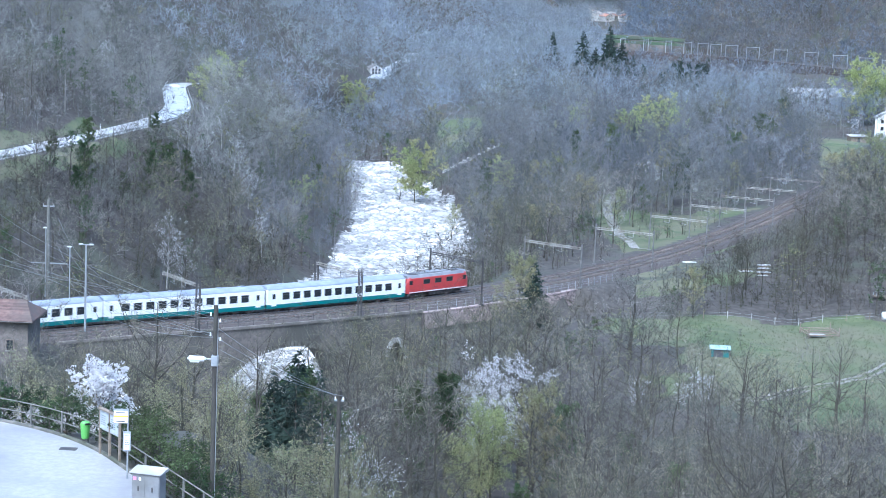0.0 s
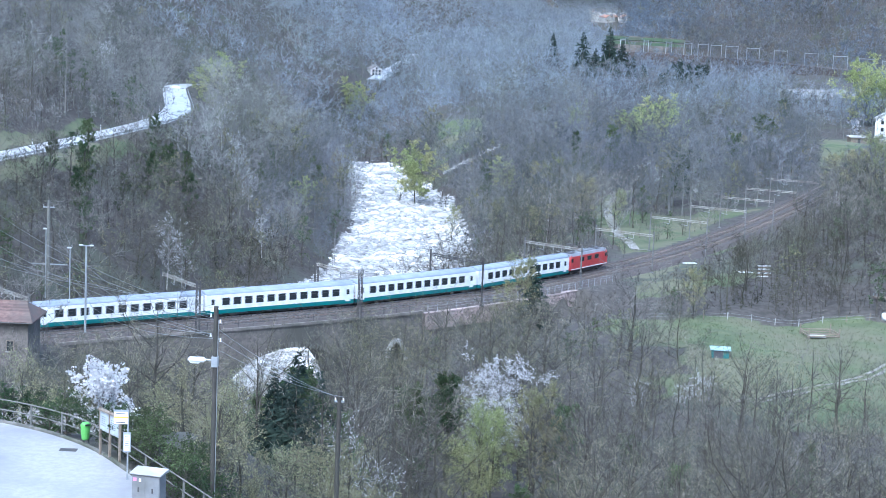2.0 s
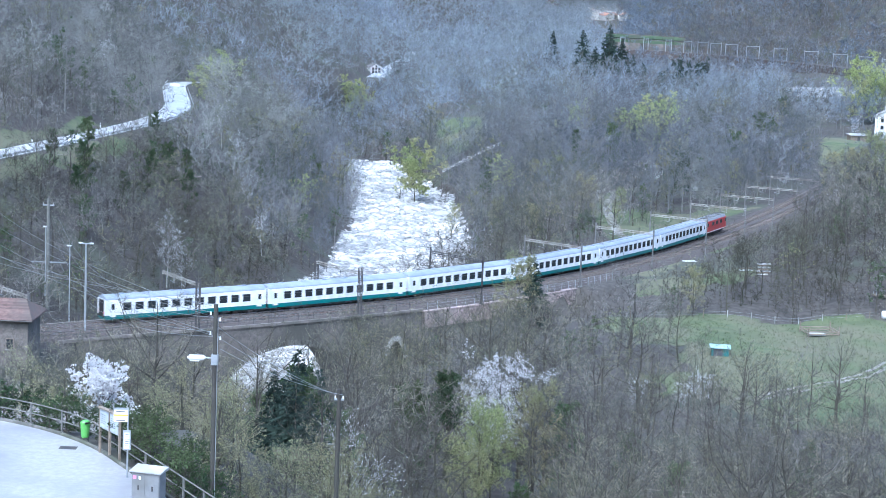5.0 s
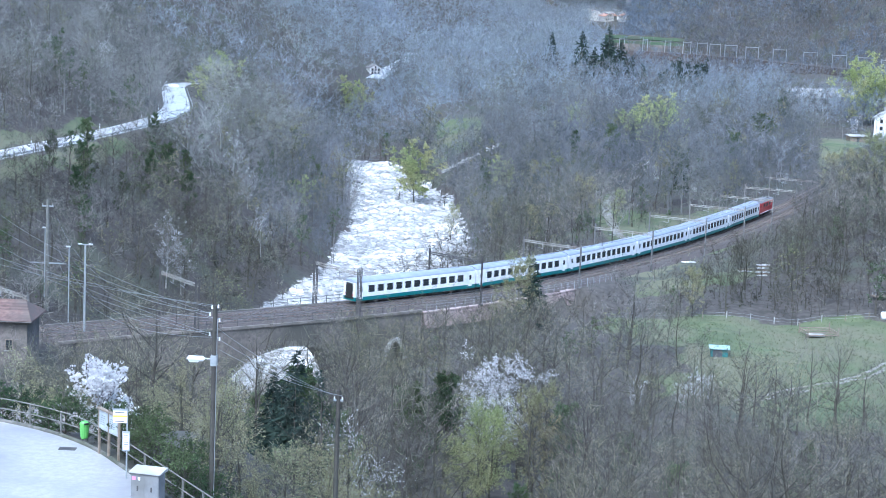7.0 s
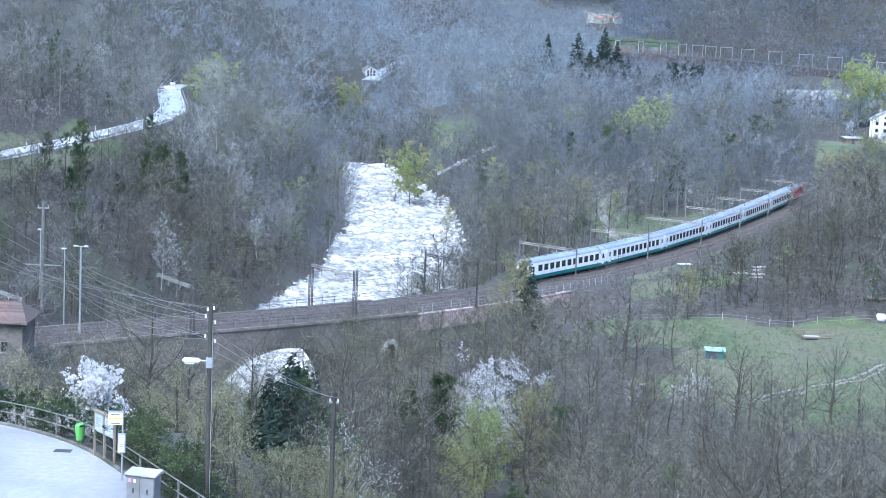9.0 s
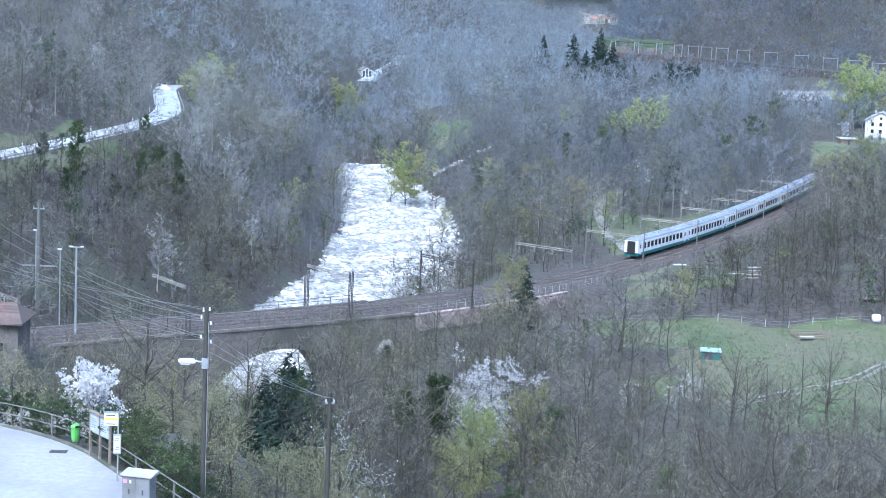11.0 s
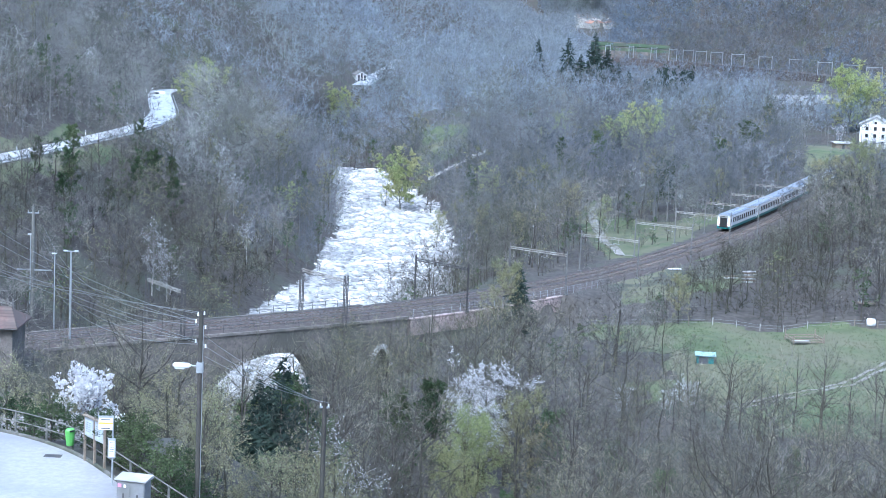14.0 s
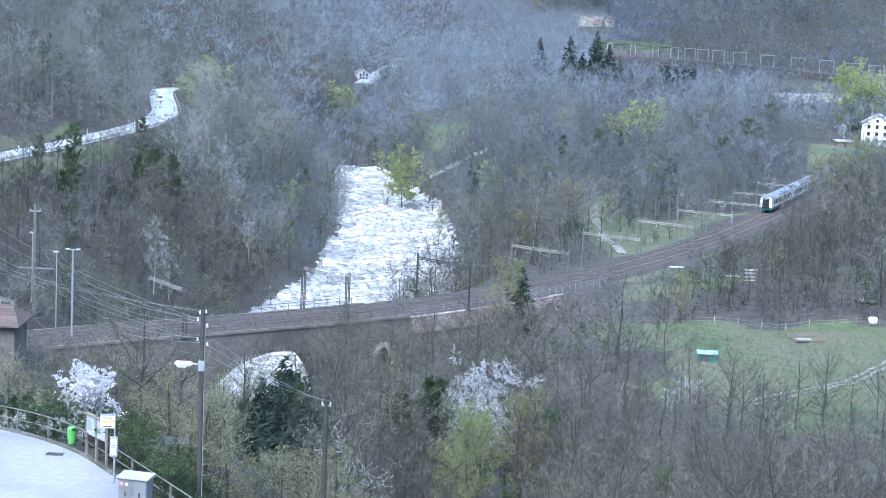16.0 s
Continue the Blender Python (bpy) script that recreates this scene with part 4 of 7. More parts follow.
def tree_shape(seed, H, limbs, subs, twigs, wide=0.32, low=0.25, tw=0.02, trunk_n=6, leaf=0, leaf_size=0.1, up=0.6, bole=0.014, k=6, thick=0.36, thin=False, bend=0.15):
    """Trunk, branches with twigs, and leaves or petals of a broad-leaved tree of height H."""
    rng = np.random.RandomState(seed)
    z = np.linspace(0, 1, k + 1)
    path = np.zeros((k + 1, 3))
    path[:, 2] = z * H * 0.93
    path[1:, :2] = np.cumsum(rng.normal(0, H * 0.014, (k, 2)), 0)
    rad = bole * H * (1 - z) ** 0.8 + 0.004 * H * (1 - z) + 0.012
    rad[0] *= 1.35
    trunk = chain(path, rad, trunk_n)
    t = np.sort(rng.uniform(low, 0.98, limbs))
    az = np.arange(limbs) * 2.4 + rng.uniform(-0.5, 0.5, limbs)
    base = np.stack([np.interp(t, z, path[:, i]) for i in range(3)], 1)
    shape = np.sin(np.clip((t - low) / (1 - low), 0, 1) * 2.4 + 0.55)
    ln = H * wide * (0.35 + 0.75 * shape) * rng.uniform(0.75, 1.25, limbs)
    el = up + 0.5 * (t - low) + rng.uniform(-0.2, 0.2, limbs)
    d0 = np.stack([np.cos(az) * np.cos(el), np.sin(az) * np.cos(el), np.sin(el)], 1)
    mid = base + d0 * ln[:, None] * 0.5 + rng.normal(0, 0.03 + bend * 0.2, (limbs, 3)) * ln[:, None]
    d1 = d0 + np.array([0, 0, 0.35]) + rng.normal(0, bend, (limbs, 3))
    d1 /= np.linalg.norm(d1, axis=1)[:, None]
    end = mid + d1 * ln[:, None] * 0.55
    r0 = np.interp(t, z, rad) * thick + 0.008
    if thin:
        limb = join(blades(base, mid, r0 * 0.9, rng), blades(mid, end, r0 * 0.6, rng))
    else:
        limb = join(tubes(base, mid, r0, r0 * 0.6, 3), tubes(mid, end, r0 * 0.6, r0 * 0.15, 3))
    # side branches
    L = np.repeat(np.arange(limbs), subs)
    u = rng.uniform(0.25, 1.0, len(L))
    sb = np.where((u < 0.5)[:, None], base[L] + (mid - base)[L] * (u * 2)[:, None], mid[L] + (end - mid)[L] * ((u - 0.5) * 2)[:, None])
    sd = d1[L] * 0.6 + rng.normal(0, 0.7, (len(L), 3)) + np.array([0, 0, 0.15])
    sd /= np.linalg.norm(sd, axis=1)[:, None]
    sl = ln[L] * rng.uniform(0.25, 0.5, len(L)) * (1.15 - 0.5 * u)
    se = sb + sd * sl[:, None]
    sub = blades(sb, se, np.maximum(r0[L] * 0.2, tw * 1.3), rng)
    T = np.repeat(np.arange(len(L)), twigs)
    q = rng.uniform(0.15, 1.0, len(T))
    tb = sb[T] + (se - sb)[T] * q[:, None]
    td = sd[T] * 0.45 + rng.normal(0, 0.75, (len(T), 3)) + np.array([0, 0, 0.12])
    td /= np.linalg.norm(td, axis=1)[:, None]
    te = tb + td * (sl[T] * rng.uniform(0.3, 0.65, len(T)))[:, None]
    twig = blades(tb, te, np.full(len(T), tw), rng)
    stem = (len(trunk[0]), len(trunk[1]))
    if thin:
        crown = join(limb, sub, twig)
    else:
        trunk, crown = join(trunk, limb), join(sub, twig)
    leaves = None
    if leaf:
        c = np.repeat(te, leaf, 0) + rng.normal(0, 0.035 * H ** 0.5, (len(te) * leaf, 3)) - np.repeat(te - tb, leaf, 0) * rng.uniform(0, 0.7, (len(te) * leaf, 1))
        leaves = flakes(c, leaf_size, rng)
    return trunk, crown, leaves, stem


def conifer_shape(seed, H, tiers, per, wide=0.2, bare=0.06, frond=0.16):
    """Trunk and drooping needle-covered boughs."""
    rng = np.random.RandomState(seed)
    trunk = tubes([[0, 0, 0]], [[0, 0, H]], np.array([0.014 * H + 0.05]), np.array([0.02]), 6)
    t = np.repeat(np.linspace(bare, 0.99, tiers), per) + rng.uniform(-0.02, 0.02, tiers * per)
    az = rng.uniform(0, 6.28, len(t))
    ln = H * wide * (1.02 - t) * rng.uniform(0.7, 1.15, len(t)) + 0.2
    b = np.stack([0 * t, 0 * t, t * H], 1)
    d = np.stack([np.cos(az), np.sin(az), 0.25 - 0.5 * (1 - t) + rng.uniform(-0.1, 0.1, len(t))], 1)
    e = b + d * ln[:, None]
    parts = [blades(b, e, ln * 0.1, rng)]
    k = 6
    T = np.repeat(np.arange(len(t)), k)
    q = rng.uniform(0.2, 1, len(T))
    s0 = b[T] + (e - b)[T] * q[:, None]
    sd = d[T] * 0.6 + rng.normal(0, 0.5, (len(T), 3)) + np.array([0, 0, -0.35])
    s1 = s0 + sd * (ln[T] * 0.38 + 0.12)[:, None]
    parts.append(blades(s0, s1, frond * ln[T] * 0.5 + 0.03, rng))
    return trunk, join(*parts), None


def tree_thing(name, shape, mats, label, category, group, leafname=""):
    g = empty(name, Matrix.Translation((0, -50, 30)), label, category, group)
    (V, F), crown, leaves = shape[:3]
    if len(shape) > 3:
        nv, nf = shape[3]
        limbs = (V[nv:], F[nf:] - nv)
        link_mesh("trunk", V[:nv], F[:nf], mats[0], g)
        kind_of = np.r_[np.zeros(len(limbs[1])), np.ones(len(crown[1]))]
        link_mesh("crown", *join(limbs, crown), mats[0], g, slots=[mats[0], mats[1]], slot_of=kind_of)
    else:
        link_mesh("trunk", V, F, mats[0], g)
        link_mesh("crown", *crown, mats[1], g)
    if leaves is not None:
        link_mesh(leafname or "foliage", *leaves, mats[2], g)
    return g


def scatter(n, seed, x0, x1, y0, y1):
    rng = np.random.RandomState(seed)
    return rng.uniform(x0, x1, n), rng.uniform(y0, y1, n), rng


def wooded(X, Y, margin=0.0):
    """Where trees may stand."""
    dt, st = line_distance(X, Y)
    rx = np.interp(Y, ROAD_Y, ROAD_X)
    ok = np.abs(dt + 1.9) > 8.5 + margin
    ok &= ~in_river(X, Y, 0.5)
    ok &= (np.abs(X - rx) > 5.5) | (Y > 1400)
    ok &= ~((X - rx > 0) & (X - rx < 10.5) & (Y > 425) & (Y < 590))
    ok &= ~meadow(X, Y) & ~clearing(X, Y)
    ok &= ~((np.hypot(X - LOT_C[0], Y - LOT_C[1]) < LOT_R + 12) & (Y < 110))
    return ok


def thinned(X, Y, gap, rng):
    """Drops places closer than the gap to one that is kept."""
    cell = {}
    keep = []
    for i in range(len(X)):
        c = (int(X[i] // gap), int(Y[i] // gap))
        if all((X[i] - X[j]) ** 2 + (Y[i] - Y[j]) ** 2 > gap * gap for a in (-1, 0, 1) for b in (-1, 0, 1) for j in cell.get((c[0] + a, c[1] + b), ())):
            cell.setdefault(c, []).append(i)
            keep.append(i)
    return np.array(keep, int)


def strewn(name, shapes, X, Y, size, mats, label, category, rng, sink=0.15, soft=False):
    """Far trees too many to count, joined: stems in one mesh, twigs in another."""
    Z = terrain(X, Y)
    pick = rng.randint(0, len(shapes), len(X))
    turn = rng.uniform(0, 6.28, len(X))
    kinds = len(mats)
    out = [[] for m in mats]
    tones = [[] for m in mats]
    shade = np.clip(rng.normal(0, 0.27, len(X)) + 0.22 * wave(X, Y, 70, 41) + 0.2 * wave(X, Y, 28, 42), -0.55, 0.65)
    for k, shape in enumerate(shapes):
        sel = np.where(pick == k)[0]
        if not len(sel):
            continue
        c, s = np.cos(turn[sel]), np.sin(turn[sel])
        for mi in range(kinds):
            if shape[mi] is None:
                continue
            v, f = shape[mi]
            x = (v[None, :, 0] * c[:, None] - v[None, :, 1] * s[:, None]) * size[sel, None] + X[sel, None]
            y = (v[None, :, 0] * s[:, None] + v[None, :, 1] * c[:, None]) * size[sel, None] + Y[sel, None]
            z = v[None, :, 2] * size[sel, None] + Z[sel, None] - sink
            V = np.stack([x, y, z], -1).reshape(-1, 3)
            F = (np.arange(len(sel))[:, None, None] * len(v) + f[None]).reshape(-1, 3)
            out[mi].append((V, F))
            tones[mi].append(np.repeat(shade[sel], len(v)))
    g = empty(name)
    tagged(g, label, category, kind="stuff")
    for mi, nm in zip(range(kinds), ("stems", "twigs", "leaves")):
        if out[mi]:
            ob = tagged(link_mesh(nm, *join(*out[mi]), mats[mi], g, smooth=soft), kind="stuff")
            ob.data.attributes.new("tone", "FLOAT", "POINT").data.foreach_set("value", np.concatenate(tones[mi]).astype(np.float32))


def build_woods():
    rng = np.random.RandomState(21)
    # valley woods, 225 to 640 m out
    X, Y, r = scatter(26000, 22, -190, 200, 225, 660)
    ok = wooded(X, Y) & (np.abs(X) < 0.262 * Y + 8)
    X, Y = X[ok], Y[ok]
    k = thinned(X, Y, 5.3, r)
    X, Y = X[k], Y[k]
    # low growth only near the line and over the river's edge
    dt, st = line_distance(X, Y)
    size = rng.uniform(0.55, 1.25, len(X))
    nearline = (np.abs(dt + 1.9) < 16)
    size[nearline & (dt < 0) & (st < 165)] *= 0.55
    size[nearline & (dt > 0) & (st < 150)] *= 0.6
    size[(X > 18) & (Y < 255)] *= 0.6
    ok = ~((st > 5) & (st < 160) & (dt < 0) & (dt > -26) & (rng.uniform(size=len(X)) < 0.45))
    ok &= ~((X > 18) & (Y < 255) & (rng.uniform(size=len(X)) < 0.4))
    ok &= ~((st > -13) & (st < 60) & (dt < 0) & (dt > -20) & (rng.uniform(size=len(X)) < 0.8))
    ok &= ~((st > -50) & (st < -27) & (dt < 0) & (rng.uniform(size=len(X)) < 0.75))
    ok &= ~((st > -20) & (st < -13) & (dt < 0) & (rng.uniform(size=len(X)) < 0.8))
    X, Y, size = X[ok], Y[ok], size[ok]
    size[(X > 0.2 * Y) & (Y > 500)] *= 0.5
    low = rng.uniform(size=len(X)) < 0.93
    size[low] = np.minimum(size, np.maximum((clear_height(X, Y) - terrain(X, Y)) / 12.0, 0.22))[low]
    # low growth before the clearing of the white house
    view = (X > 0.196 * Y) & (X < 0.28 * Y) & (Y > 330)
    size[view] = np.minimum(size, np.maximum((skyline(X, Y) - terrain(X, Y)) / 12.5, 0.2))[view]
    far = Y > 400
    size[far & ~view & (rng.uniform(size=len(X)) < 0.3)] *= 1.3
    u = rng.uniform(size=len(X))
    slope = (X < -30) & (Y < 480) & (u < 0.06)
    u[slope] = 0.97
    bare_mid = [tree_shape(100 + i, 12, 15, 7, 11, wide=0.56, low=0.1, tw=0.022, bend=0.3, trunk_n=4, bole=0.006, up=0.45) for i in range(5)]
    bare_far = [tree_shape(120 + i, 12, 12, 7, 10, wide=0.58, low=0.1, tw=0.034, bend=0.3, trunk_n=3, bole=0.006, up=0.45, k=3, thin=True) for i in range(5)]
    for nm, sel, shapes, mats, lab in (
            ("bare_woodland", (u < 0.52) & ~far, bare_mid, (BARK, TWIG), "bare grey leafless trees filling the valley"),
            ("bare_woodland", (u < 0.52) & far & (X > -45), bare_far, (BARK_HAZE, TWIG_HAZE), "bare grey leafless trees on the far banks, tinted as by haze"),
            ("hillside_woodland", (u < 0.52) & far & (X <= -45), bare_far, (BARK_HAZE, TWIG_SLOPE), "warm grey leafless trees on the hillside above the road"),
            ("budding_woodland", (u >= 0.52) & (u < 0.79) & ~far, bare_mid, (BARK, TWIG_WARM), "brownish budding trees in early spring"),
            ("budding_woodland", (u >= 0.52) & (u < 0.79) & far, bare_far, (BARK_HAZE, TWIG_HAZE_WARM), "brownish budding trees on the far slope")):
        strewn(nm, [s[:2] for s in shapes], X[sel], Y[sel], size[sel], mats, lab, "woodland", rng)
    birch = [tree_shape(140 + i, 12, 11, 5, 6, wide=0.34, low=0.3, tw=0.03, trunk_n=4, bole=0.005, thick=0.22) for i in range(3)]
    sel = (u >= 0.79) & (u < 0.81) & (Y > 335) & (X > -70)
    strewn("birch_grove", [s[:2] for s in birch], X[sel], Y[sel], size[sel], (BIRCH, TWIG), "slender white-stemmed birches", "woodland", rng)
    olive = [tree_shape(150 + i, 10, 11, 5, 4, wide=0.5, low=0.12, tw=0.035, trunk_n=4, leaf=2, leaf_size=0.12) for i in range(3)]
    sel = (u >= 0.81) & (u < 0.925)
    strewn("leafing_woodland", olive, X[sel], Y[sel], size[sel], (BARK, TWIG_WARM, PALEBUDS), "trees with pale olive first leaves", "woodland", rng)
    ivy = [tree_shape(160 + i, 10, 12, 5, 4, wide=0.26, low=0.06, tw=0.03, trunk_n=4, leaf=2, leaf_size=0.19) for i in range(3)]
    sel = (u >= 0.925)
    strewn("ivy_clad_trees", ivy, X[sel], Y[sel], size[sel] * 0.8, (BARK, TWIG, IVY), "dark ivy-clad trees among the bare woods", "woodland", rng)
    # distant woods
    X, Y, r = scatter(12000, 23, -260, 260, 655, 935)
    ok = wooded(X, Y) & (np.abs(X) < 0.262 * Y + 8)
    k = thinned(X[ok], Y[ok], 6.2, r)
    X, Y = X[ok][k], Y[ok][k]
    X2, Y2, r = scatter(170000, 25, -560, 620, 930, 2700)
    X2, Y2 = X2[np.abs(X2) < 0.262 * Y2 + 8], Y2[np.abs(X2) < 0.262 * Y2 + 8]
    h = terrain(X2, Y2)
    up = np.interp(Y2, (930, 1300, 2700), (60, 66, 80))
    ok = wooded(X2, Y2) & (h < up) & ((Y2 < 1500) | (h > 6) | (r.uniform(size=len(X2)) < 0.15))
    near_line = (X2 > 95) & (Y2 > np.interp(X2, FARX, FARY) - 12) & (Y2 < np.interp(X2, FARX, FARY) + 12)
    near_line |= (X2 > 0.074 * Y2) & (X2 < 0.098 * Y2) & (Y2 > 1450)
    X2, Y2 = X2[ok & ~near_line], Y2[ok & ~near_line]
    steep = (X2 > 95) & (terrain(X2, Y2, False) > 6) & (Y2 < 1900)
    X3, Y3 = X2[steep], Y2[steep]
    k, k3 = thinned(X2[~steep], Y2[~steep], 8.0, r), thinned(X3, Y3, 4.1, r)
    X2, Y2 = X2[~steep][k], Y2[~steep][k]
    gx, gy, r = scatter(9000, 26, 190, 400, 2450, 3900)
    ok = (gx > 0.056 * gy) & (gx < 0.102 * gy) & ((gy > 3350) | (r.uniform(size=len(gx)) < 0.08))
    X, Y = np.concatenate([X, X2, X3[k3], gx[ok]]), np.concatenate([Y, Y2, Y3[k3], gy[ok]])
    size = rng.uniform(0.8, 1.35, len(X))
    size[(Y > 900) & (Y < np.interp(X, FARX, FARY)) & (X > 90)] *= 0.62
    size[Y > 930] *= 1.12
    size[Y > 1150] *= 1.15
    size[Y > 3350] *= 1.6
    bar = (X / Y > 0.188) & (X / Y < 0.226) & (Y > 740) & (Y < 990)
    size[bar] *= 0.33
    u = rng.uniform(size=len(X))

    dist = [tree_shape(180 + i, 12, 8, 5, 8, wide=0.56, low=0.1, tw=0.055, bend=0.3, trunk_n=3, bole=0.006, up=0.45, k=2, thin=True)[:2] for i in range(5)]
    vast = [tree_shape(190 + i, 12, 6, 4, 5, wide=0.58, low=0.1, tw=0.115, bend=0.3, trunk_n=3, bole=0.006, up=0.45, k=2, thin=True)[:2] for i in range(5)]
    faint = [tree_shape(195 + i, 12, 6, 4, 3, wide=0.6, low=0.1, tw=0.34, trunk_n=3, bole=0.006, up=0.45, k=2, thin=True)[:2] for i in range(3)]
    close, end = Y < 930, Y > 3350
    strewn("faraway_woodland", faint, X[end], Y[end], size[end], (BARK_HAZE, TWIG_HILL_HAZE), "woods beyond the distant town in pale haze-tinted grey", "woodland", rng)
    X, Y, size, u, close = X[~end], Y[~end], size[~end], u[~end], close[~end]
    for nm, sel, shapes, mats, lab in (
            ("distant_woodland", (u < 0.62) & close, dist, (BARK_HAZE, TWIG_HILL_HAZE), "distant leafless woods in haze-tinted grey"),
            ("distant_budding_woodland", (u >= 0.62) & close, dist, (BARK_HAZE, TWIG_HAZE_WARM), "distant brownish budding woods"),
            ("hillside_woodland", (X < 0.09 * Y) & ~close, vast, (BARK_HAZE, TWIG_HILL_HAZE), "leafless woods on the far hillside in pale haze-tinted grey"),
            ("mountain_woodland", (X >= 0.09 * Y) & (u < 0.85) & ~close, vast, (BARK_HAZE, TWIG_MOUNT_HAZE), "leafless woods on the far mountain slopes in blue haze-tinted grey"),
            ("mountain_budding_woodland", (X >= 0.09 * Y) & (u >= 0.85) & ~close, vast, (BARK_HAZE, TWIG_HAZE_WARM), "brownish woods on the far mountain slopes")):
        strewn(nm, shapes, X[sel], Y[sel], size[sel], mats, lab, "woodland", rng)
    # underwood
    X, Y, r = scatter(12000, 24, -140, 140, 118, 430)
    dt, st = line_distance(X, Y)
    ok = (np.abs(dt + 1.9) > 8) & ~in_river(X, Y, -1) & ~meadow(X, Y) & (np.abs(X) < 0.262 * Y + 5) & (np.abs(X - np.interp(Y, ROAD_Y, ROAD_X)) > 5.5) & ~clearing(X, Y)
    ok &= ~((Y < 215) & (r.uniform(size=len(X)) < 0.6))
    X, Y = X[ok], Y[ok]
    k = thinned(X, Y, 3.2, r)
    X, Y = X[k], Y[k]
    bush = [tree_shape(200 + i, 2.6, 5, 3, 3, wide=0.6, low=0.02, tw=0.03, trunk_n=3) for i in range(4)]
    tx, ty, r = scatter(2600, 27, 36, 118, 300, 420)
    dt, st = line_distance(tx, ty)
    foot = ty - 306 - 0.16 * (tx - 50)
    ok = (foot > 0) & (dt < -13) & ((foot < 15) | (r.uniform(size=len(tx)) < 0.5)) & (tx < 0.262 * ty + 5) & ~clearing(tx, ty) & (wave(tx, ty, 18, 44) > -0.35)
    tx, ty = tx[ok], ty[ok]
    k = thinned(tx, ty, 1.9, r)
    thicket = [tree_shape(206 + i, 3.0, 8, 4, 4, wide=0.6, low=0.02, tw=0.02, trunk_n=3, bend=0.4) for i in range(4)]
    strewn("bramble_thicket", [q[:2] for q in thicket], tx[k], ty[k], r.uniform(0.5, 1.15, len(k)), (BARK, TWIG_DARK), "dark brown leafless thickets above the meadow", "underwood", rng)
    hx, hy, r = scatter(9000, 28, -190, -70, 330, 660)
    ok = (hx < np.interp(hy, ROAD_Y, ROAD_X) - 6) & (hx > -0.262 * hy - 8) & ~clearing(hx, hy)
    hx, hy = hx[ok], hy[ok]
    k = thinned(hx, hy, 2.9, r)
    brush = [tree_shape(212 + i, 5.0, 9, 4, 4, wide=0.6, low=0.02, tw=0.035, trunk_n=3, bend=0.4) for i in range(4)]
    strewn("hillside_brush", [q[:2] for q in brush], hx[k], hy[k], r.uniform(0.5, 1.2, len(k)), (BARK_HAZE, TWIG_SLOPE), "pale grey-brown brush covering the hillside", "underwood", rng)
    strewn("underwood", [s[:2] for s in bush], X, Y, rng.uniform(0.6, 1.3, len(X)), (BARK, TWIG_WARM), "leafless brown underwood and brambles", "underwood", rng)


build_woods()


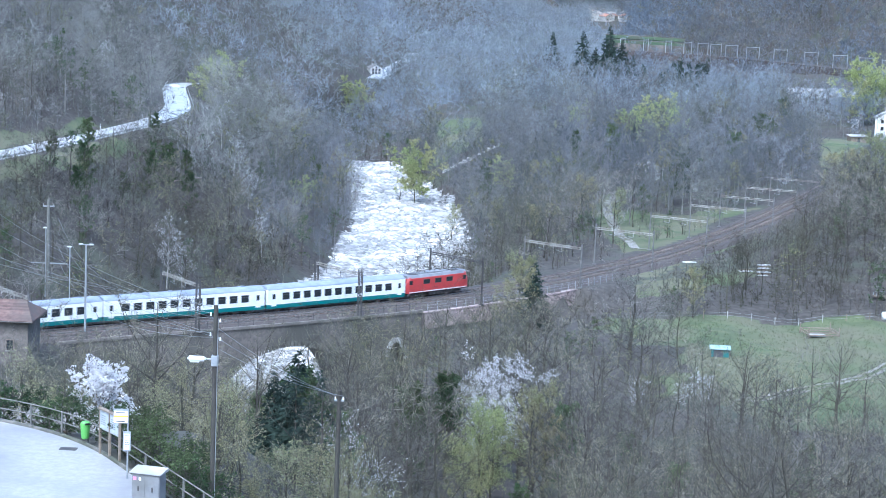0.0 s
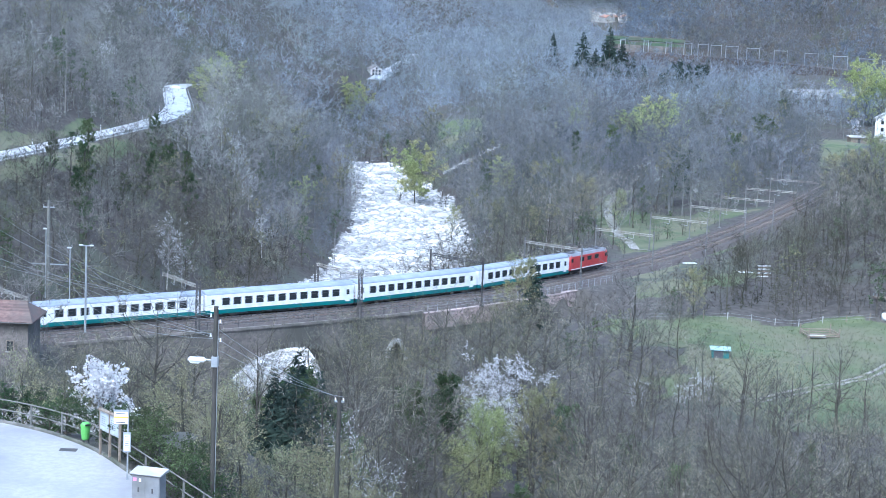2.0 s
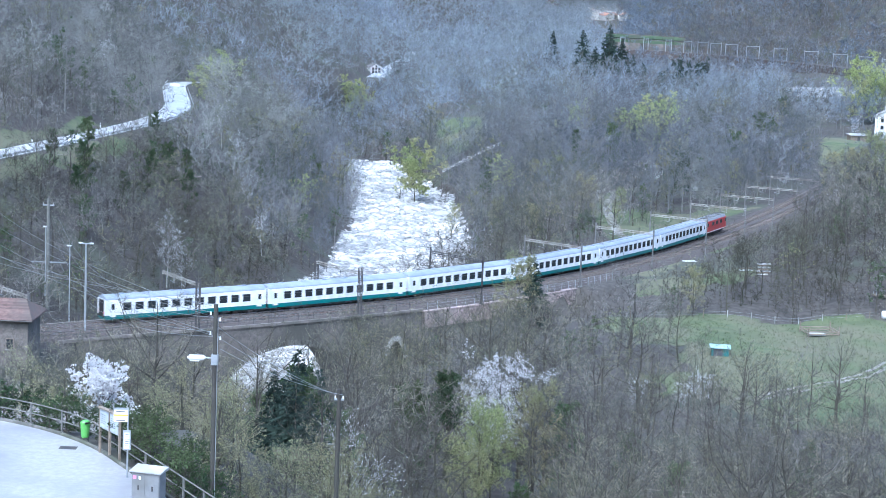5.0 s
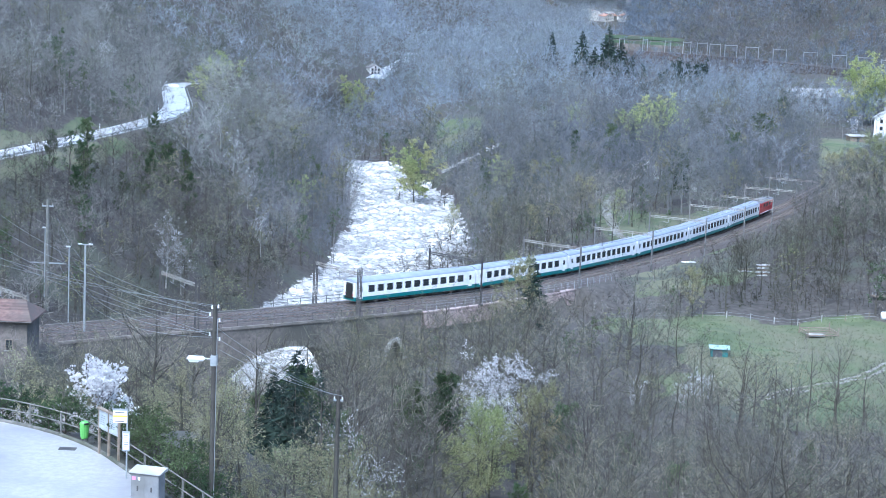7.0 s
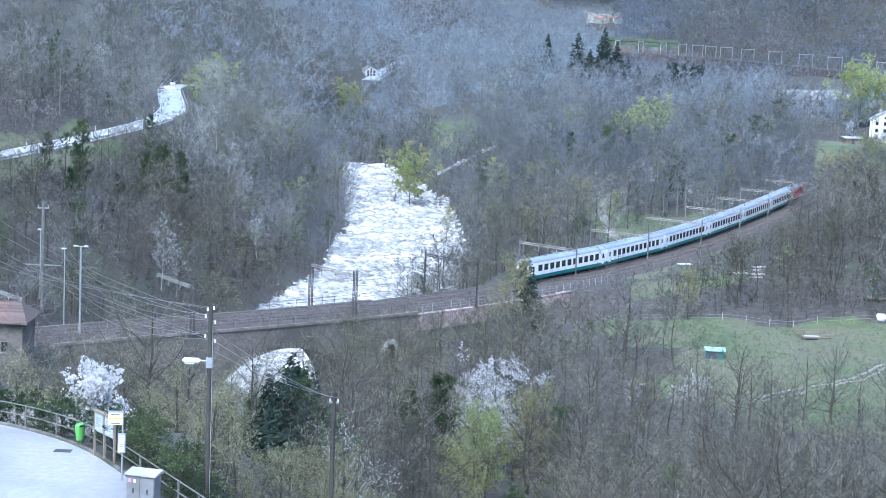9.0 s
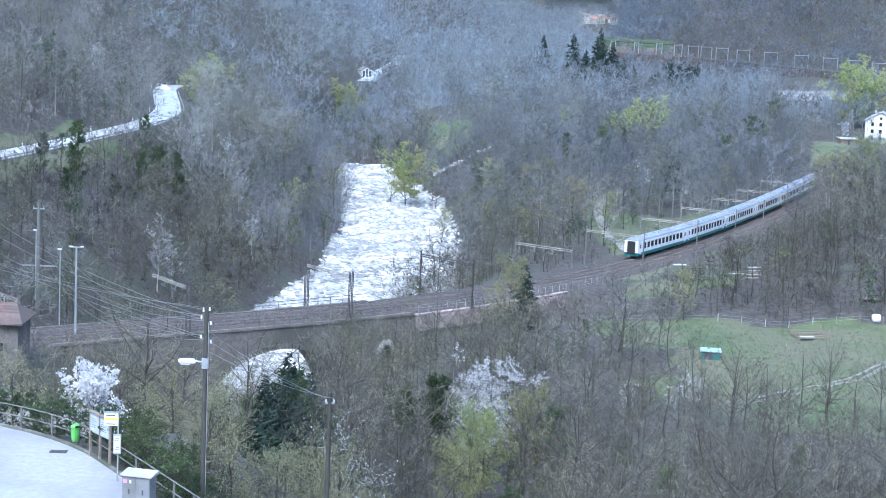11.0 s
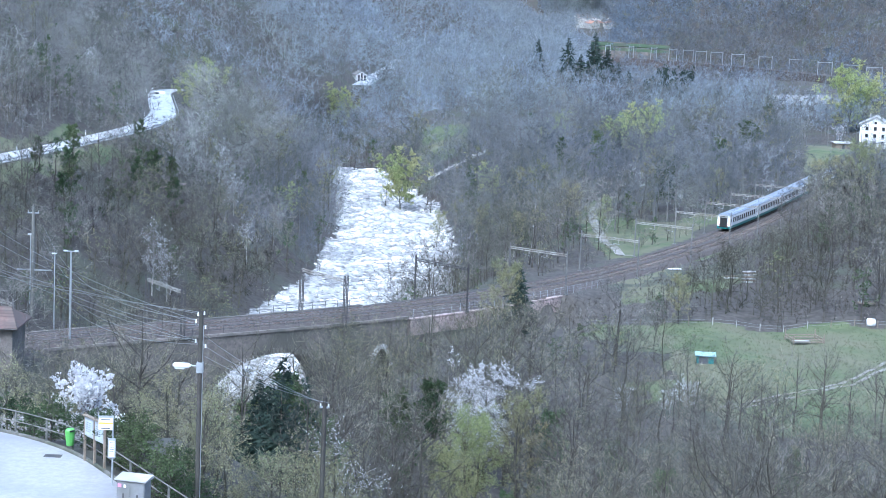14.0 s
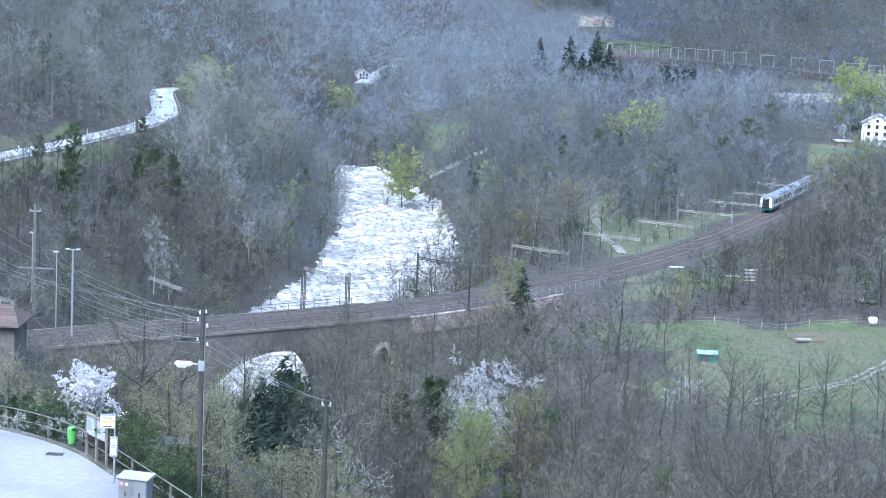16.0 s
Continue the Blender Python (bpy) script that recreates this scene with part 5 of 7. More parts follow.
def build_near_trees():
    """The trees on the slope under the terrace, each one a thing."""
    kinds = []
    for i in range(6):
        kinds.append(tree_thing("bare_tree", tree_shape(300 + i, 13, 18, 6, 8, wide=0.4, low=0.18, tw=0.0125, trunk_n=7, bole=0.0105, up=0.38, thick=0.46, bend=0.32), (BARK, TWIG if i % 2 else TWIG_NEAR),
                                "tall leafless grey-brown tree on the slope below the terrace", "tree", "trees on the near slope"))
    X, Y, rng = scatter(5000, 31, -60, 60, 104, 232)
    ok = wooded(X, Y) & (np.abs(X) < 0.262 * Y + 2) & (X > -40)
    X, Y = X[ok], Y[ok]
    k = thinned(X, Y, 4.1, rng)
    X, Y = X[k], Y[k]
    Z = terrain(X, Y)
    # open ground before the viaduct's wide arch, and low growth before the meadow
    ok = ~((X / Y < -0.06) & (X / Y > -0.135) & (rng.uniform(size=len(X)) < 0.62))
    ok &= ~((X > 14) & (Y > 185) & (rng.uniform(size=len(X)) < 0.4))
    ok &= ~((X / Y < 0.075) & (X / Y > -0.0) & (Y < 184) & (rng.uniform(size=len(X)) < 0.6))
    ok &= ~((X / Y < -0.018) & (X / Y > -0.046) & (Y > 150) & (rng.uniform(size=len(X)) < 0.4))
    X, Y, Z = X[ok], Y[ok], Z[ok]
    for i in range(min(len(X), 300)):
        s = rng.uniform(0.85, 1.3) * (0.75 if X[i] > 12 and Y[i] > 185 else 1.0)
        b = X[i] / Y[i]
        s *= 0.72 if Y[i] < 138 else 1.0
        if -0.112 < b < -0.066 and Y[i] < 152:
            continue
        if 0.0 < b < 0.077 and Y[i] < 178:
            s *= 0.42
            if i % 3:
                continue
        over = rng.uniform(-0.5, 4.5) if -0.18 < b < -0.05 else rng.uniform(-1.0, 1.6)
        s = min(s, max((float(clear_height(X[i], Y[i])) + over - Z[i]) / 13.5, 0.25))
        m = Matrix.Translation((X[i], Y[i], Z[i] - 0.15)) @ Matrix.Rotation(rng.uniform(0, 6.28), 4, "Z") @ Matrix.Rotation(rng.normal(0, 0.04), 4, "X")
        t = copy_thing(kinds[i % 6], m)
        t.scale = (s, s, s * rng.uniform(0.9, 1.15))
    # taller trees behind the meadow, on the slope, and beside the viaduct's near end
    spots = [(float(x), float(y), float(h)) for x, y, h in zip(rng.uniform(44, 112, 90), rng.uniform(312, 402, 90), rng.uniform(9, 15, 90))]
    spots = [q for q in spots if wooded(np.array(q[:1]), np.array(q[1:2]), 3)[0] and q[0] / q[1] < 0.262 and q[1] > 322 + 0.16 * (q[0] - 50)]
    spots += [(13, 170, 13), (15.5, 182, 15), (17.5, 176, 14), (12, 160, 12), (19.5, 190, 14), (22, 168, 12), (26, 186, 12), (31, 200, 12)]
    spots += [(x, y, 3.5 - float(terrain(x, y))) for x, y in ((-48, 200), (-50.5, 209), (-52.5, 218), (-46, 194), (-49.5, 214), (-47.5, 207))]
    for i, (x, y, h) in enumerate(((33, 240, 9), (35.5, 236, 11), (31, 246, 8), (49, 232, 12), (51.5, 228, 13), (53.5, 236, 11), (46.5, 226, 10), (56, 231, 9), (29, 238, 10), (37.5, 244, 7), (43, 221, 9), (57, 222, 12), (26, 230, 10), (40, 214, 9))):
        t = copy_thing(kinds[i % 6], Matrix.Translation((x, y, float(terrain(x, y)) - 0.15)) @ Matrix.Rotation(1.9 * i, 4, "Z"))
        t.scale = (h / 13.5 * 0.75,) * 2 + (h / 13.5,)
    for i, (x, y, h) in enumerate(spots):
        h = max(min(h, float(clear_height(np.array(x), np.array(y))) + (3.0 if x / y > 0.155 else 0.8) - float(terrain(x, y))), 2.5)
        t = copy_thing(kinds[i % 6], Matrix.Translation((x, y, float(terrain(x, y)) - 0.15)) @ Matrix.Rotation(2.1 * i, 4, "Z"))
        t.scale = (min(h / 13.5, 1.3),) * 2 + (h / 13.5,)
    for k in kinds:
        k.matrix_basis = Matrix.Translation((-38 + 13 * kinds.index(k), 236, float(terrain(-38 + 13 * kinds.index(k), 236)) - 0.1))


build_near_trees()


# ---- single trees that stand out ----
def upright(x, y, z=None, turn=0.0):
    return Matrix.Translation((x, y, float(terrain(x, y)) - 0.1 if z is None else z)) @ Matrix.Rotation(turn, 4, "Z")


def plant(template, size, places):
    """Copies of a tree at (x, y, height) places; the first place takes the template itself."""
    for k, (x, y, h) in enumerate(places):
        m = upright(x, y, None, 1.7 * k)
        t = template if k == 0 else copy_thing(template, m)
        t.matrix_basis = m
        t.scale = (h / size * (0.92 + 0.05 * (k % 4)),) * 2 + (h / size,)


def build_single_trees():
    yellow = tree_thing("leafing_tree", tree_shape(401, 10, 22, 7, 6, wide=0.58, low=0.12, tw=0.025, leaf=17, leaf_size=0.13, bole=0.01, up=0.5), (BARK, TWIG_WARM, BUDS),
                        "tree in fresh yellow-green spring leaf among bare woods", "tree", "leafing trees")
    plant(yellow, 10, ((-9.2, 545, 14.5), (-72, 548, 12), (-75, 590, 13), (-41, 790, 15), (-37, 465, 7), (77, 648, 12), (167, 716, 18), (17, 515, 8), (171, 722, 14), (163, 712, 21), (66, 565, 14), (62, 575, 12), (45, 635, 10)))
    lime = tree_thing("leafing_tree", tree_shape(408, 12, 24, 7, 7, wide=0.38, low=0.08, tw=0.014, leaf=8, leaf_size=0.075, bole=0.007), (BARK, TWIG_WARM, BUDS),
                      "slender tree in pale lime-green spring leaf on the near slope", "tree", "leafing trees")
    plant(lime, 12, ((-47.2, 214, 8.0), (-45.6, 213, 6.5), (-48.6, 212, 6.0), (4.6, 177, 11.0), (3.0, 172, 8.0), (6.0, 180, 10.0), (-32.5, 145, 9.0), (-34.0, 150, 8.0)))
    olive = tree_thing("olive_budded_tree", tree_shape(402, 13, 24, 7, 7, wide=0.33, low=0.08, tw=0.016, leaf=7, leaf_size=0.095, bole=0.008), (BARK, TWIG_WARM, PALEBUDS),
                       "tall tree with pale olive spring buds", "tree", "olive-budded trees")
    plant(olive, 13, ((10.4, 182, 12.5), (11.2, 274, 12), (43, 303, 8), (-6, 168, 9), (13, 440, 11), (31, 402, 11), (20, 392, 9), (34, 540, 12), (38, 396, 8), (72, 455, 10), (58, 590, 11), (24, 470, 11), (2, 470, 9), (84, 520, 12), (-48, 520, 12), (-58, 470, 10), (-66, 520, 12), (110, 600, 12)))
    bare = tree_thing("bare_tree", tree_shape(412, 13, 16, 6, 9, wide=0.36, low=0.2, tw=0.02, trunk_n=5, bole=0.01, up=0.5, thick=0.4, bend=0.3), (BARK, TWIG),
                      "leafless grey-brown tree on the knoll beside the line", "tree", "trees on the knoll")
    screen = ((92, 428), (97, 438), (90, 414), (99, 452), (96, 420), (88, 404), (102, 446), (104, 420), (108, 436), (112, 448), (106, 455), (93, 407), (98, 412), (101, 431), (110, 424))
    for k, (x, y) in enumerate(screen):
        m = upright(x, y, None, 1.3 * k)
        h = max(float(skyline(x, y) - terrain(x, y)) * (1.0 - 0.06 * (k % 3)), 3.0)
        if k == 1:
            bare.matrix_basis = m
        t = bare if k == 1 else copy_thing(olive if k % 4 == 0 else bare, m)
        t.scale = (max(h, 7.0) / 13,) * 2 + (h / 13,)
    blossom = tree_thing("blossoming_cherry", tree_shape(403, 13, 24, 7, 6, wide=0.46, low=0.22, tw=0.016, leaf=8, leaf_size=0.1, bole=0.008), (BARK, TWIG, PETAL),
                         "wild cherry in dense white blossom", "tree", "blossoming trees", "blossom")
    plant(blossom, 13, ((7.0, 194, 11.5), (5.2, 190, 9.5), (151, 672, 6), (36.0, 240, 4.2), (27, 238, 4.0), (33.5, 240, 3.2)))
    slim = tree_thing("blossoming_cherry", tree_shape(410, 13, 20, 6, 6, wide=0.32, low=0.3, tw=0.02, leaf=2, leaf_size=0.1, bole=0.006), (BIRCH, TWIG, PETAL),
                      "slender pale-stemmed wild cherry with sparse white blossom", "tree", "blossoming trees", "blossom")
    plant(slim, 13, ((-51.5, 334, 13), (-49.0, 337, 10), (-46, 420, 9), (-90, 470, 11), (-62, 505, 12), (-40, 395, 10), (-57, 455, 11), (-52, 440, 10)))
    fleck = tree_thing("flowering_shrub", tree_shape(409, 5, 22, 6, 5, wide=0.42, low=0.05, tw=0.012, leaf=1, leaf_size=0.042), (BARK, TWIG_WARM, PETAL),
                       "leafless shrub with scattered small white flowers below the terrace", "bush", "flowering shrubs", "blossom")
    plant(fleck, 5, ((-5.0, 106, 6.5), (-3.0, 108, 6.5), (-4.2, 100, 5.0), (-5.8, 112, 6.5), (-2.0, 104, 5.0)))
    mag = tree_thing("magnolia", tree_shape(404, 5, 26, 7, 6, wide=0.52, low=0.1, tw=0.014, leaf=9, leaf_size=0.1, up=0.6), (BARK, TWIG, PETAL),
                     "magnolia covered in large white flowers below the terrace", "tree", "", "blossom")
    plant(mag, 5, ((-19.5, 103.5, 4.0),))
    mag.scale = (0.86, 0.86, 0.88)
    spruce = tree_thing("spruce", conifer_shape(405, 14, 24, 10, wide=0.3, frond=0.2), (BARK, NEEDLE), "dark green spruce among leafless trees", "tree", "spruces")
    plant(spruce, 14, ((14.8, 287, 11.5), (-9.7, 122, 8.6), (-8.4, 118, 7.0), (-10.9, 125, 7.5), (78, 900, 33), (85, 905, 26), (72, 910, 22), (72, 1000, 27), (57, 555, 11), (62, 480, 13), (61, 1100, 24), (93, 880, 17), (89, 890, 20), (-78.5, 300, 6)))
    for x, y, top in ((-11.8, 150, 19.6), (-14.0, 152, 17.2), (-9.9, 149, 18.2), (-12.6, 145, 16.0), (-8.4, 150, 15.5), (-9.6, 144, 14.0), (-15.8, 150, 13.5)):
        t = copy_thing(spruce, upright(x, y, None, x))
        h = top - float(terrain(x, y))
        t.scale = (h / 14 * 0.95,) * 2 + (h / 14,)
    pine = tree_thing("pine", tree_shape(406, 12, 16, 6, 5, wide=0.55, low=0.35, tw=0.03, leaf=4, leaf_size=0.36, up=0.15), (BARK, TWIG, NEEDLE),
                      "dark green broad-crowned pine in the valley woods", "tree", "pines")
    plant(pine, 12, ((112, 850, 17), (105, 855, 13), (95, 842, 10)))
    ivy = tree_thing("ivy_clad_tree", tree_shape(407, 13, 24, 7, 5, wide=0.2, low=0.05, tw=0.03, leaf=8, leaf_size=0.13, up=0.3), (BARK, TWIG, IVY),
                     "tree wrapped in dark green ivy on the near slope", "tree", "ivy-clad trees", "ivy")
    plant(ivy, 13, ((-9.8, 133, 9.5), (-7.4, 129, 9.0), (-10.6, 140, 9.5), (-6.5, 136, 8.5), (-8.6, 124, 6.5), (-13.6, 168, 14.5), (-11, 164, 12), (-16.5, 172, 12), (-9, 170, 10), (-76, 345, 9), (-66, 330, 8), (14, 184, 12), (-66, 405, 9), (-58, 400, 9), (-70, 350, 11), (-73, 366, 10), (-62, 374, 11), (-55, 384, 10), (-69, 339, 10), (-60, 388, 11), (-64, 356, 9), (-5.5, 140, 7), (24, 170, 11), (30, 160, 9), (36, 172, 10), (18, 150, 10), (28, 148, 8), (40, 190, 8), (8, 160, 8), (1.5, 188, 12), (-2.5, 182, 12), (20, 186, 10), (13, 146, 8), (63.5, 480, 11), (57, 450, 13), (47, 520, 14), (36, 500, 13), (80, 500, 14), (96, 560, 15), (100, 566, 14), (12, 520, 12), (118, 640, 15), (98, 446, 3), (93, 421, 4), (89, 410, 4)))


build_single_trees()


def build_hedge():
    """Evergreen bushes just outside the terrace rail, and scrub below."""
    bush = tree_thing("evergreen_bush", tree_shape(420, 1.8, 14, 5, 4, wide=0.65, low=0.02, tw=0.01, leaf=5, leaf_size=0.05), (BARK, TWIG, IVY),
                      "dense evergreen bush behind the terrace railing", "bush", "bushes by the terrace")
    rng = random.Random(5)
    spots = []
    for k in range(44):
        x, y, a = edge_at(114 - k * 2.6, rng.uniform(1.0, 3.2))
        spots.append((x, y, rng.uniform(1.2, 1.9)))
    plant(bush, 1.8, spots)
    scrub = tree_thing("grey_scrub", tree_shape(421, 4, 18, 6, 6, wide=0.45, low=0.03, tw=0.011, leaf=2, leaf_size=0.035), (BARK, TWIG_NEAR, PALEBUDS),
                       "tangled grey-green scrub on the bank below the terrace", "bush", "scrub on the bank")
    spots = []
    for k in range(46):
        x, y = rng.uniform(-24, 2), rng.uniform(88, 128)
        if math.hypot(x - LOT_C[0], y - LOT_C[1]) > LOT_R + 4 and math.hypot(x + 20, y - 104) > 4:
            spots.append((x, y, rng.uniform(2.5, 5.0)))
    for k in range(95):
        x, y = rng.uniform(-10, 30), rng.uniform(76, 140)
        if x < 0.26 * y:
            spots.append((x, y, rng.uniform(2.6, 5.2)))
    for k in range(26):
        spots.append((rng.uniform(-11, -3), rng.uniform(76, 96), rng.uniform(2.5, 4.6)))
    spots = [(x, y, min(h, max(EYE[2] - 0.27 * y - float(terrain(x, y)), 0.8)) if -0.109 < x / y < -0.07 else h) for x, y, h in spots]
    plant(scrub, 4, spots)


build_hedge()


# ---- river: boulders and stream ----
def rock_shape(seed, n=2):
    bm = bmesh.new()
    bmesh.ops.create_icosphere(bm, subdivisions=n, radius=1)
    rng = np.random.RandomState(seed)
    off = rng.uniform(0, 50, 3)
    for v in bm.verts:
        k = 1 + 0.45 * noise.noise(v.co * 1.3 + Vector(off)) + 0.2 * noise.noise(v.co * 3 + Vector(off))
        v.co = Vector((v.co.x * 1.25 * k, v.co.y * k, v.co.z * 0.62 * k))
    return bm


def build_river():
    rng = np.random.RandomState(51)
    shapes = []
    for i in range(6):
        bm = rock_shape(i, 2 if i < 2 else 1)
        bm.verts.ensure_lookup_table()
        V = np.array([v.co[:] for v in bm.verts])
        F = np.array([[v.index for v in f.verts] for f in bm.faces])
        shapes.append(((V, F),))
        bm.free()
    Y = rng.uniform(255, 655, 5200)
    l, r = np.interp(Y, RIV_Y, RIV_L), np.interp(Y, RIV_Y, RIV_R)
    X = l - 1 + (r - l + 2) * rng.uniform(0, 1, len(Y))
    size = 0.32 + 0.85 * rng.uniform(0, 1, len(Y)) ** 2.2
    big = np.zeros(len(Y), bool)
    big[:110] = True
    small = ~big
    strewn("river_stones", shapes, X[small], Y[small], size[small], (STONE,), "pale rounded granite stones filling the river bed", "river stones", rng, 0.0)
    tmpl = []
    for i in range(5):
        b = part("boulder", rock_shape(60 + i, 3), STONE, None, "", True)
        tmpl.append(tagged(b, "large pale granite boulder in the river bed", "boulder", "boulders in the river"))
    for i in range(110):
        m = upright(X[i], Y[i], None, rng.uniform(0, 6.28)) @ Matrix.Rotation(rng.normal(0, 0.2), 4, "X")
        b = tmpl[i] if i < 5 else copy_thing(tmpl[i % 5], m)
        b.matrix_basis = m
        b.scale = (rng.uniform(0.8, 1.9),) * 2 + (rng.uniform(0.7, 1.5),)
    # willows and scrub on the bank beside the viaduct
    shrub = tree_thing("bank_shrub", tree_shape(430, 6, 16, 6, 6, wide=0.42, low=0.05, tw=0.02), (BARK, TWIG), "leafless grey shrub on the stony river bank", "bush", "shrubs on the bank")
    plant(shrub, 6, [(x, y, h) for x, y, h in ((-4, 330, 6), (-1, 338, 7), (2, 346, 7), (-8, 322, 5), (-12, 318, 4), (6, 360, 8), (8, 372, 8), (-3, 352, 5), (3, 365, 6), (-16, 314, 4), (-5, 318, 5),
                                               (-7, 560, 7), (-14, 552, 7), (-1, 556, 7), (-30, 545, 6), (0, 540, 5), (10, 395, 8), (11, 410, 8), (-33, 652, 7), (-28, 648, 6), (-24, 655, 8), (-20, 646, 7), (-16, 640, 7), (-30, 660, 8), (-12, 628, 7), (-36, 640, 6), (-8, 600, 7), (-4, 585, 7))])


build_river()


# ---- the terrace ----
def build_terrace():
    bm = bmesh.new()
    rim = [edge_at(k)[:2] for k in range(285, 31, -3)] + [edge_at(31.3)[:2], edge_at(-25)[:2], (edge_at(-25)[0], 57.3)]
    top = [bm.verts.new((x, y, 29.0)) for x, y in rim]
    low = [bm.verts.new((x, y, 28.5)) for x, y in rim]
    bm.faces.new(top)
    for k in range(len(rim)):
        bm.faces.new((low[k], low[k - 1], top[k - 1], top[k]))
    tagged(part("pavement", bm, LOT), "pale worn asphalt turning place on the terrace", "pavement", kind="structure")
    kerb = empty("kerb", None, "weathered concrete kerb round the turning place", "kerb")
    piece = None
    n = 96
    for k in range(-7, 48):
        x, y, a = edge_at(360 * (k + 0.5) / n, 0.1)
        m = Matrix.Translation((x, y, 28.95)) @ Matrix.Rotation(a, 4, "Z")
        if piece is None:
            w = math.pi * LOT_R / n - 0.01
            piece = part("kerbstone", box(-0.09, 0.09, -w, w, -0.3, 0.16, bevel=0.02), KERB, kerb)
            ob = piece
        else:
            ob = new("kerbstone", piece.data)
            ob.parent = kerb
        ob.matrix_basis = m
    rail = empty("terrace_railing", None, "grey tubular steel railing with two rails round the terrace", "railing")
    for h in (0.55, 1.05):
        bm = bmesh.new()
        for k in range(-26, 118, 3):
            p0, p1 = edge_at(k, 0.4), edge_at(k + 3, 0.4)
            add_rod(bm, (p0[0], p0[1], 29 + h), (p1[0], p1[1], 29 + h), 0.03, n=8)
        part("top_rail" if h > 1 else "mid_rail", bm, GREYWOOD, rail)
    post = None
    for k in range(-22, 118, 8):
        x, y, a = edge_at(k, 0.4)
        if post is None:
            post = part("post", box(-0.04, 0.04, -0.04, 0.04, -0.6, 1.05, bevel=0.01), GREYWOOD, rail)
            ob = post
        else:
            ob = new("post", post.data)
            ob.parent = rail
        ob.matrix_basis = Matrix.Translation((x, y, 29)) @ Matrix.Rotation(a, 4, "Z")
    # litter bin
    b = empty("litter_bin", Matrix.Translation((-16.35, 82.3, 29.0)) @ Matrix.Rotation(radians(40), 4, "Z"), "bright green plastic litter bin on a post", "litter bin")
    part("post", rod((0, 0.22, -0.1), (0, 0.22, 1.0), 0.035, n=8), DARKSTEEL, b)
    loft([[(math.cos(t * 0.5236) * r, math.sin(t * 0.5236) * r * 0.8, z) for t in range(12)] for z, r in ((0.22, 0.13), (0.27, 0.18), (0.6, 0.22), (0.88, 0.235), (0.9, 0.235))], GREENBIN, "body", b, smooth=False)
    loft([[(math.cos(t * 0.5236) * r, math.sin(t * 0.5236) * r * 0.8, z) for t in range(12)] for z, r in ((0.9, 0.25), (0.97, 0.24), (1.06, 0.16), (1.08, 0.05))], GREENBIN, "lid", b)
    part("slot", box(-0.12, 0.12, -0.22, -0.17, 0.93, 1.0), RUBBER, b)
    # two notice boards on posts
    n = empty("notice_board", Matrix.Translation((-14.75, 79.9, 29.0)) @ Matrix.Rotation(radians(-52), 4, "Z"), "grey double notice board with white sheets beside the railing", "notice board")
    for x in (-0.95, 0.0, 0.95):
        part("post", box(x - 0.05, x + 0.05, -0.05, 0.05, -0.3, 2.25, bevel=0.01), WOOD, n)
    for x in (-0.48, 0.48):
        f = part("panel", box(x - 0.43, x + 0.43, -0.04, 0.02, 1.2, 2.1, bevel=0.01), GALV, n)
        part("sheet", box(x - 0.34, x + 0.34, -0.055, -0.043, 1.28, 2.0), POSTER, f)
        for k in range(5):
            part("print_line", box(x - 0.27, x + 0.2 - 0.05 * (k % 3), -0.062, -0.057, 1.86 - k * 0.1, 1.885 - k * 0.1), INK, f)
    part("roof_strip", box(-1.05, 1.05, -0.12, 0.1, 2.12, 2.18, bevel=0.01), WOOD, n)
    # stop sign with a timetable case
    s = empty("bus_stop_sign", Matrix.Translation((-13.5, 76.7, 29.0)) @ Matrix.Rotation(radians(4), 4, "Z"), "bus stop sign with yellow band and a timetable case", "sign")
    part("pole", rod((0.12, 0, -0.3), (0.12, 0, 3.1), 0.035, n=10), GALV, s)
    f = part("sign_plate", box(-0.5, 0.14, -0.03, 0.03, 2.5, 3.06, bevel=0.01), SIGNWHITE, s)
    part("yellow_band", box(-0.49, 0.13, -0.04, -0.032, 2.76, 2.84), YELLOW, f)
    part("top_cap", box(-0.52, 0.16, -0.05, 0.05, 3.06, 3.12), GALV, f)
    for k in range(2):
        part("print_line", box(-0.4, 0.0, -0.038, -0.032, 2.56 + k * 0.38, 2.6 + k * 0.38), INK, f)
    c = part("timetable_case", box(-0.08, 0.26, -0.09, -0.03, 1.25, 2.15, bevel=0.02), GALV, s)
    part("timetable", box(-0.03, 0.21, -0.1, -0.092, 1.33, 2.05), SIGNWHITE, c)
    for k in range(6):
        part("print_line", box(0.0, 0.18, -0.106, -0.102, 1.95 - k * 0.1, 1.97 - k * 0.1), INK, c)
    # cabinet
    c = empty("switch_cabinet", Matrix.Translation((-11.85, 73.2, 28.9)) @ Matrix.Rotation(radians(-14), 4, "Z"), "grey metal switch cabinet with a sloping lid by the railing", "cabinet")
    part("body", box(-0.62, 0.62, -0.35, 0.35, -0.3, 1.45, bevel=0.02), CABINET, c)
    loft([[(x, y, 1.45 + h) for x, y, h in ((-0.7, -0.43, 0), (0.7, -0.43, 0), (0.7, 0.43, 0), (-0.7, 0.43, 0))],
          [(x, y, 1.45 + h) for x, y, h in ((-0.7, -0.43, 0.05), (0.7, -0.43, 0.05), (0.7, 0.43, 0.14), (-0.7, 0.43, 0.14))]], CONCRETE, "lid", c)
